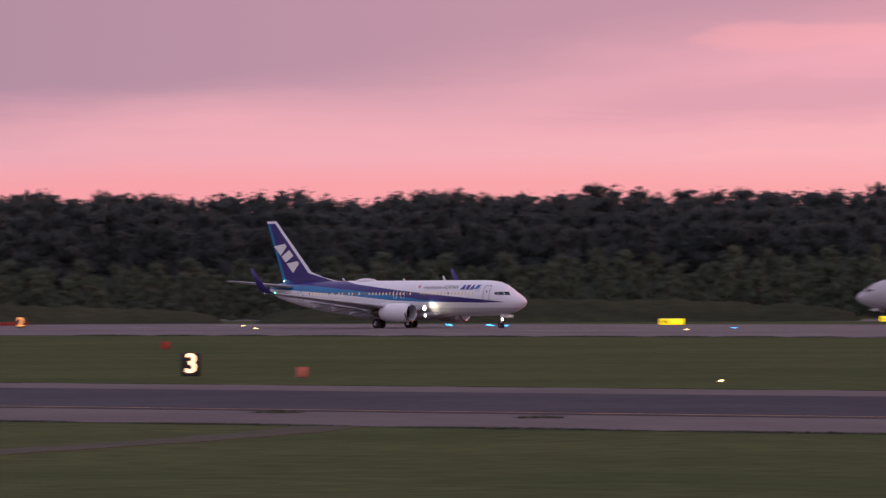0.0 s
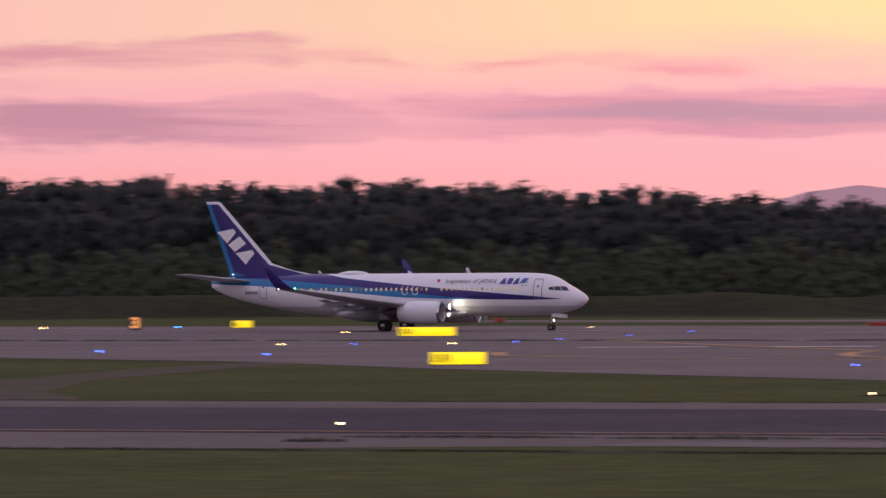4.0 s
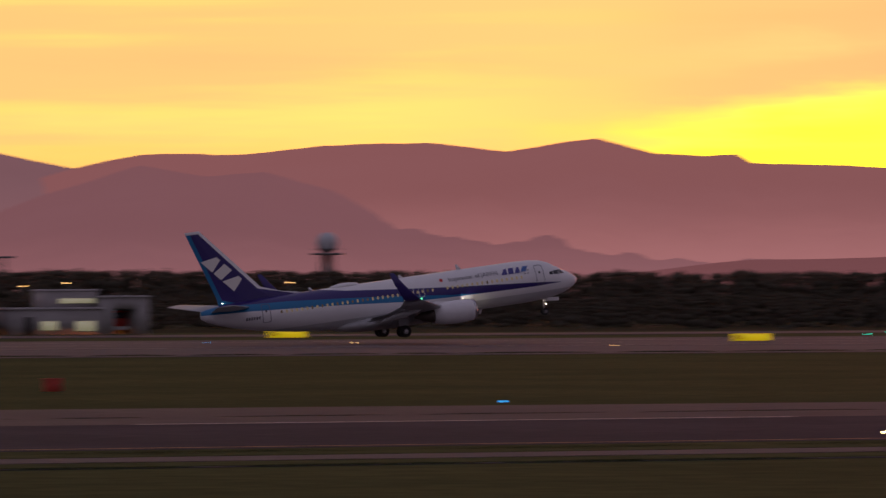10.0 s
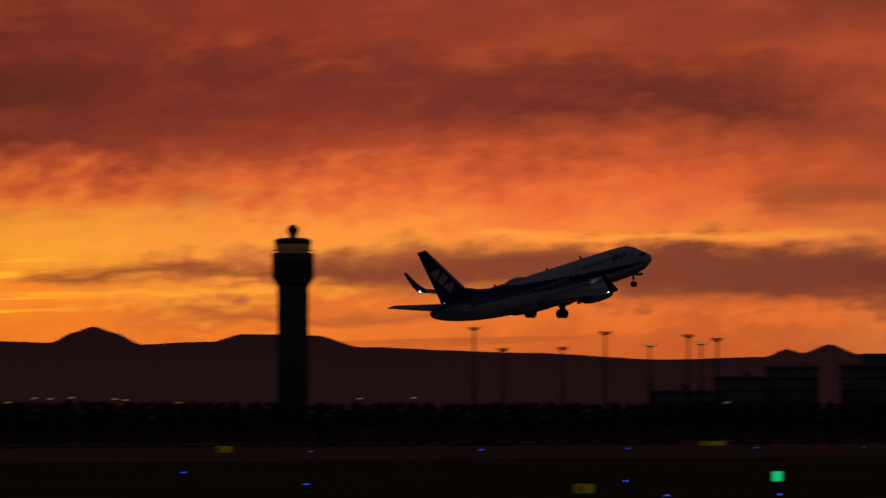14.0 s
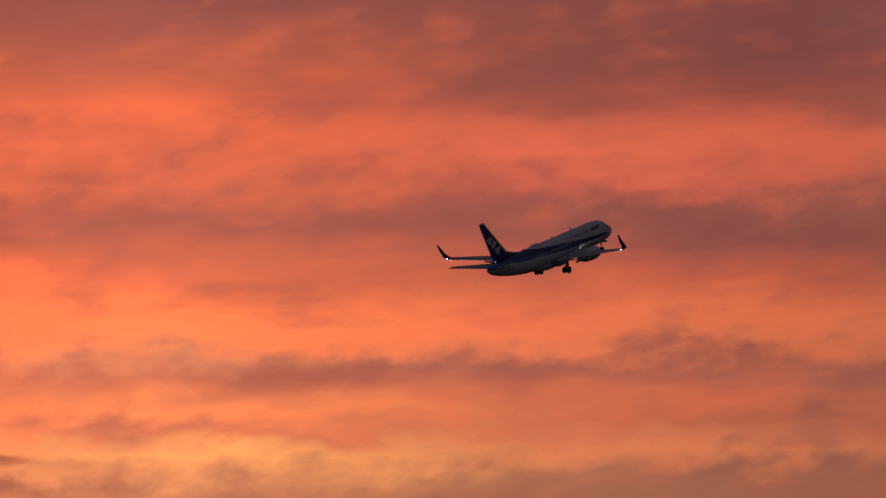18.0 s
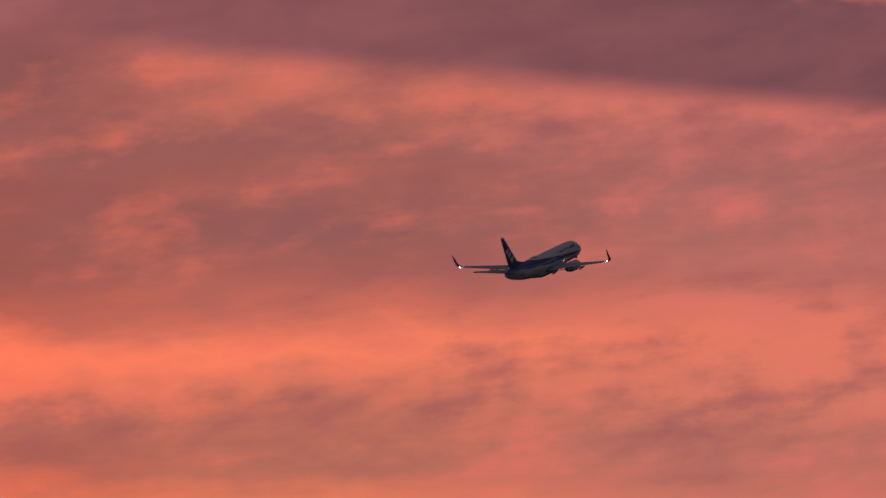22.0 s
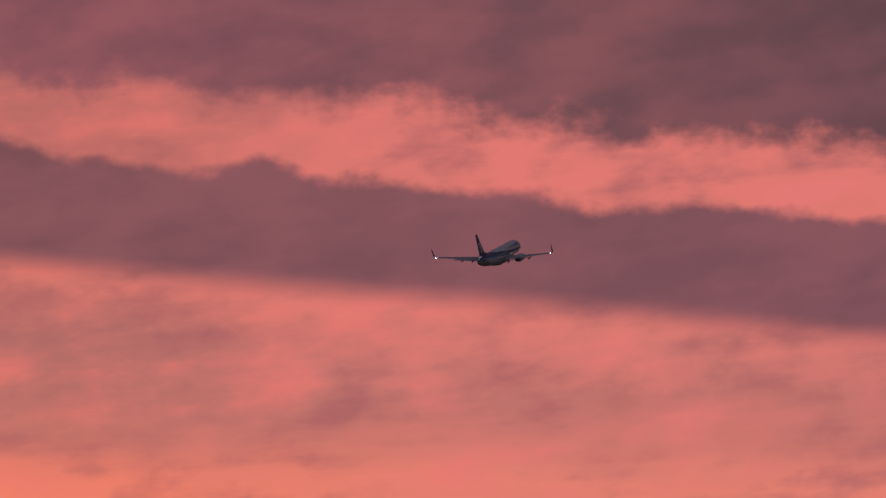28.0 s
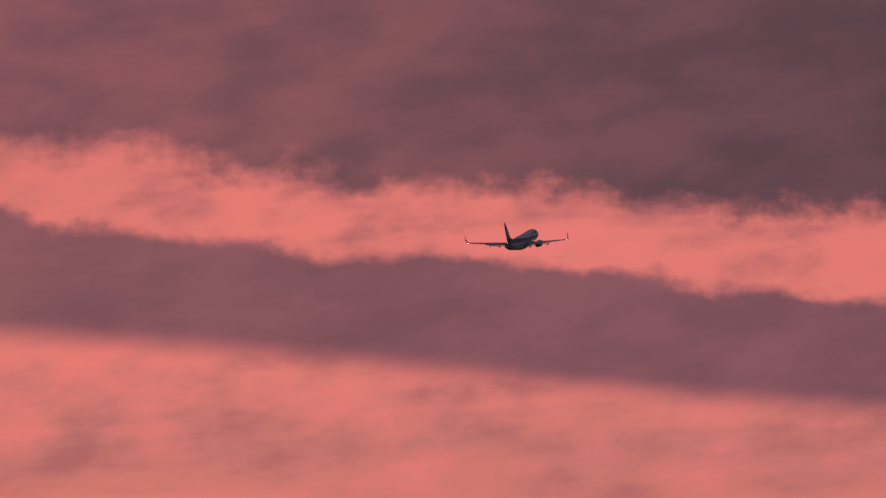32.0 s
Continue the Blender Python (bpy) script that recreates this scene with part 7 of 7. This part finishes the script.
def motions():
    walk(airliner, [(t, flight(*p)) for t, *p in (
        (0.0, -448.04, 536.10, 0.00, -0.09, 0.00, -0.08),
        (0.5, -420.29, 536.10, 0.00, -0.08, -0.07, -0.03),
        (1.0, -391.98, 536.10, 0.00, -0.08, 0.04, -0.04),
        (1.5, -363.10, 536.10, 0.00, -0.05, 0.11, -0.02),
        (2.0, -333.70, 536.10, 0.00, -0.02, 0.05, -0.01),
        (2.5, -303.78, 536.10, 0.00, 0.01, -0.00, 0.01),
        (3.0, -273.14, 536.10, 0.00, -0.00, -0.02, 0.01),
        (3.5, -241.64, 536.10, 0.00, 0.01, -0.05, -0.01),
        (4.0, -210.61, 536.10, 0.00, 0.04, 0.09, -0.01),
        (4.5, -178.54, 536.10, 0.00, 0.01, 0.17, 0.00),
        (5.0, -145.78, 536.10, 0.00, -0.00, 0.35, 0.02),
        (5.5, -112.38, 536.10, 0.00, 0.01, 0.61, 0.05),
        (6.0, -78.50, 536.10, 0.00, 0.02, 0.99, 0.06),
        (6.5, -44.34, 536.10, 0.00, 0.02, 1.50, 0.03),
        (7.0, -9.92, 536.10, 0.00, 0.00, 2.14, -0.04),
        (7.5, 24.94, 536.10, 0.00, 0.00, 2.87, -0.01),
        (8.0, 60.30, 536.10, 0.00, 0.01, 3.98, -0.07),
        (8.5, 96.17, 536.10, 0.00, -0.00, 4.85, -0.03),
        (9.0, 132.35, 536.10, 0.00, -0.02, 5.61, -0.01),
        (9.5, 169.51, 536.10, 0.00, 0.03, 6.68, 0.04),
        (10.0, 206.99, 537.23, 0.68, 0.01, 7.46, 0.03),
        (10.5, 245.26, 538.58, 1.13, 0.24, 8.15, -0.68),
        (11.0, 284.00, 540.08, 2.00, 0.26, 8.56, -1.65),
        (11.5, 323.16, 541.57, 3.28, 0.28, 9.13, -2.07),
        (12.0, 362.57, 543.04, 4.84, 0.15, 9.84, -2.08),
        (12.5, 402.53, 544.28, 6.90, 0.04, 11.09, -1.43),
        (13.0, 442.40, 545.57, 9.42, -0.05, 12.06, -0.57),
        (13.5, 482.37, 546.79, 12.65, -0.21, 13.04, 0.28),
        (14.0, 522.62, 547.82, 16.53, -0.40, 13.89, 0.99),
        (14.5, 562.93, 548.77, 21.04, -0.45, 14.63, 1.38),
        (15.0, 603.18, 549.70, 26.24, -0.48, 15.33, 1.14),
        (15.5, 643.14, 550.75, 32.01, -0.58, 15.85, 0.68),
        (16.0, 682.79, 551.78, 38.30, -0.51, 16.12, 0.28),
        (16.5, 722.15, 552.79, 45.09, -0.30, 16.16, -0.05),
        (17.0, 761.34, 553.75, 52.27, -0.01, 16.10, -0.30),
        (17.5, 800.45, 554.63, 59.74, 0.29, 16.07, -0.46),
        (18.0, 839.50, 555.44, 67.48, 0.60, 16.10, -0.53),
        (18.5, 878.45, 556.30, 75.04, 0.87, 16.18, -0.61),
        (19.0, 917.24, 557.25, 82.70, 0.88, 16.09, -0.81),
        (19.5, 956.05, 558.15, 90.34, 0.86, 16.12, -0.79),
        (20.0, 994.73, 559.18, 97.98, 0.92, 16.14, -0.62),
        (20.5, 1033.30, 560.38, 105.46, 1.18, 16.18, -0.23),
        (21.0, 1072.41, 561.00, 113.01, 1.38, 16.11, 0.30),
        (21.5, 1110.96, 562.32, 120.73, 1.52, 16.36, 0.34),
        (22.0, 1149.86, 563.27, 128.45, 1.52, 16.18, 0.44),
        (22.5, 1188.89, 564.18, 136.13, 1.59, 16.12, 0.36),
        (23.0, 1227.72, 565.45, 143.88, 1.74, 16.09, -0.26),
        (23.5, 1266.74, 566.65, 151.27, 2.10, 16.32, -1.02),
        (24.0, 1305.37, 568.46, 158.71, 2.20, 16.41, -1.79),
        (24.5, 1344.35, 569.73, 166.55, 2.19, 16.32, -1.66),
        (25.0, 1383.44, 570.90, 174.36, 2.13, 16.26, -0.76),
        (25.5, 1422.70, 571.94, 181.98, 2.09, 16.62, 0.17),
        (26.0, 1462.02, 572.97, 189.73, 1.98, 16.77, 0.59),
        (26.5, 1501.41, 574.00, 197.59, 1.81, 16.71, 0.54),
        (27.0, 1540.79, 575.05, 205.45, 1.68, 16.56, 0.29),
        (27.5, 1580.12, 576.13, 213.21, 1.64, 16.42, 0.10),
        (28.0, 1619.39, 577.25, 220.85, 1.71, 16.33, 0.03),
        (28.5, 1658.74, 578.23, 228.34, 1.74, 16.32, -0.03),
        (29.0, 1698.07, 579.21, 235.90, 1.61, 16.19, -0.26),
        (29.5, 1737.34, 580.26, 243.44, 1.51, 16.35, -0.51),
        (30.0, 1776.64, 581.26, 250.93, 1.44, 16.38, -0.53),
        (30.5, 1815.93, 582.30, 258.35, 1.43, 16.36, -0.51),
        (31.0, 1855.19, 583.35, 265.79, 1.40, 16.51, -0.42),
        (31.5, 1894.40, 584.56, 273.11, 1.25, 16.45, -0.23),
        (32.0, 1933.63, 585.75, 280.36, 1.10, 16.14, 0.14),
    )])
    walk(taxiing_airliner, [(t, flight(-446.6 - 6.1 * t, 655, 0, 180, 0, 0)) for t in (0, 8, 16, 24, 32)])
    # the wheels go up after lift-off
    left_leg, right_leg, nose_leg = airliner_gear
    for leg, sign, y in ((left_leg, 1, 2.86), (right_leg, -1, -2.86)):
        walk(leg, [(t, pose(0, y, z, -sign * a)) for t, a, z in ((0, 0, 2.0), (10.9, 0, 2.0), (11.5, 0, 1.85), (12.5, 0, 1.66), (17.4, 0, 1.66), (18.5, 14, 1.70), (19.5, 50, 1.85), (20.5, 84, 2.0), (32, 84, 2.0))])
    walk(nose_leg, [(t, pose(15.6, 0, 1.75, 0, -a)) for t, a in ((0, 0), (17.4, 0), (18.5, 20), (19.5, 60), (20.4, 88), (32, 88))])


motions()
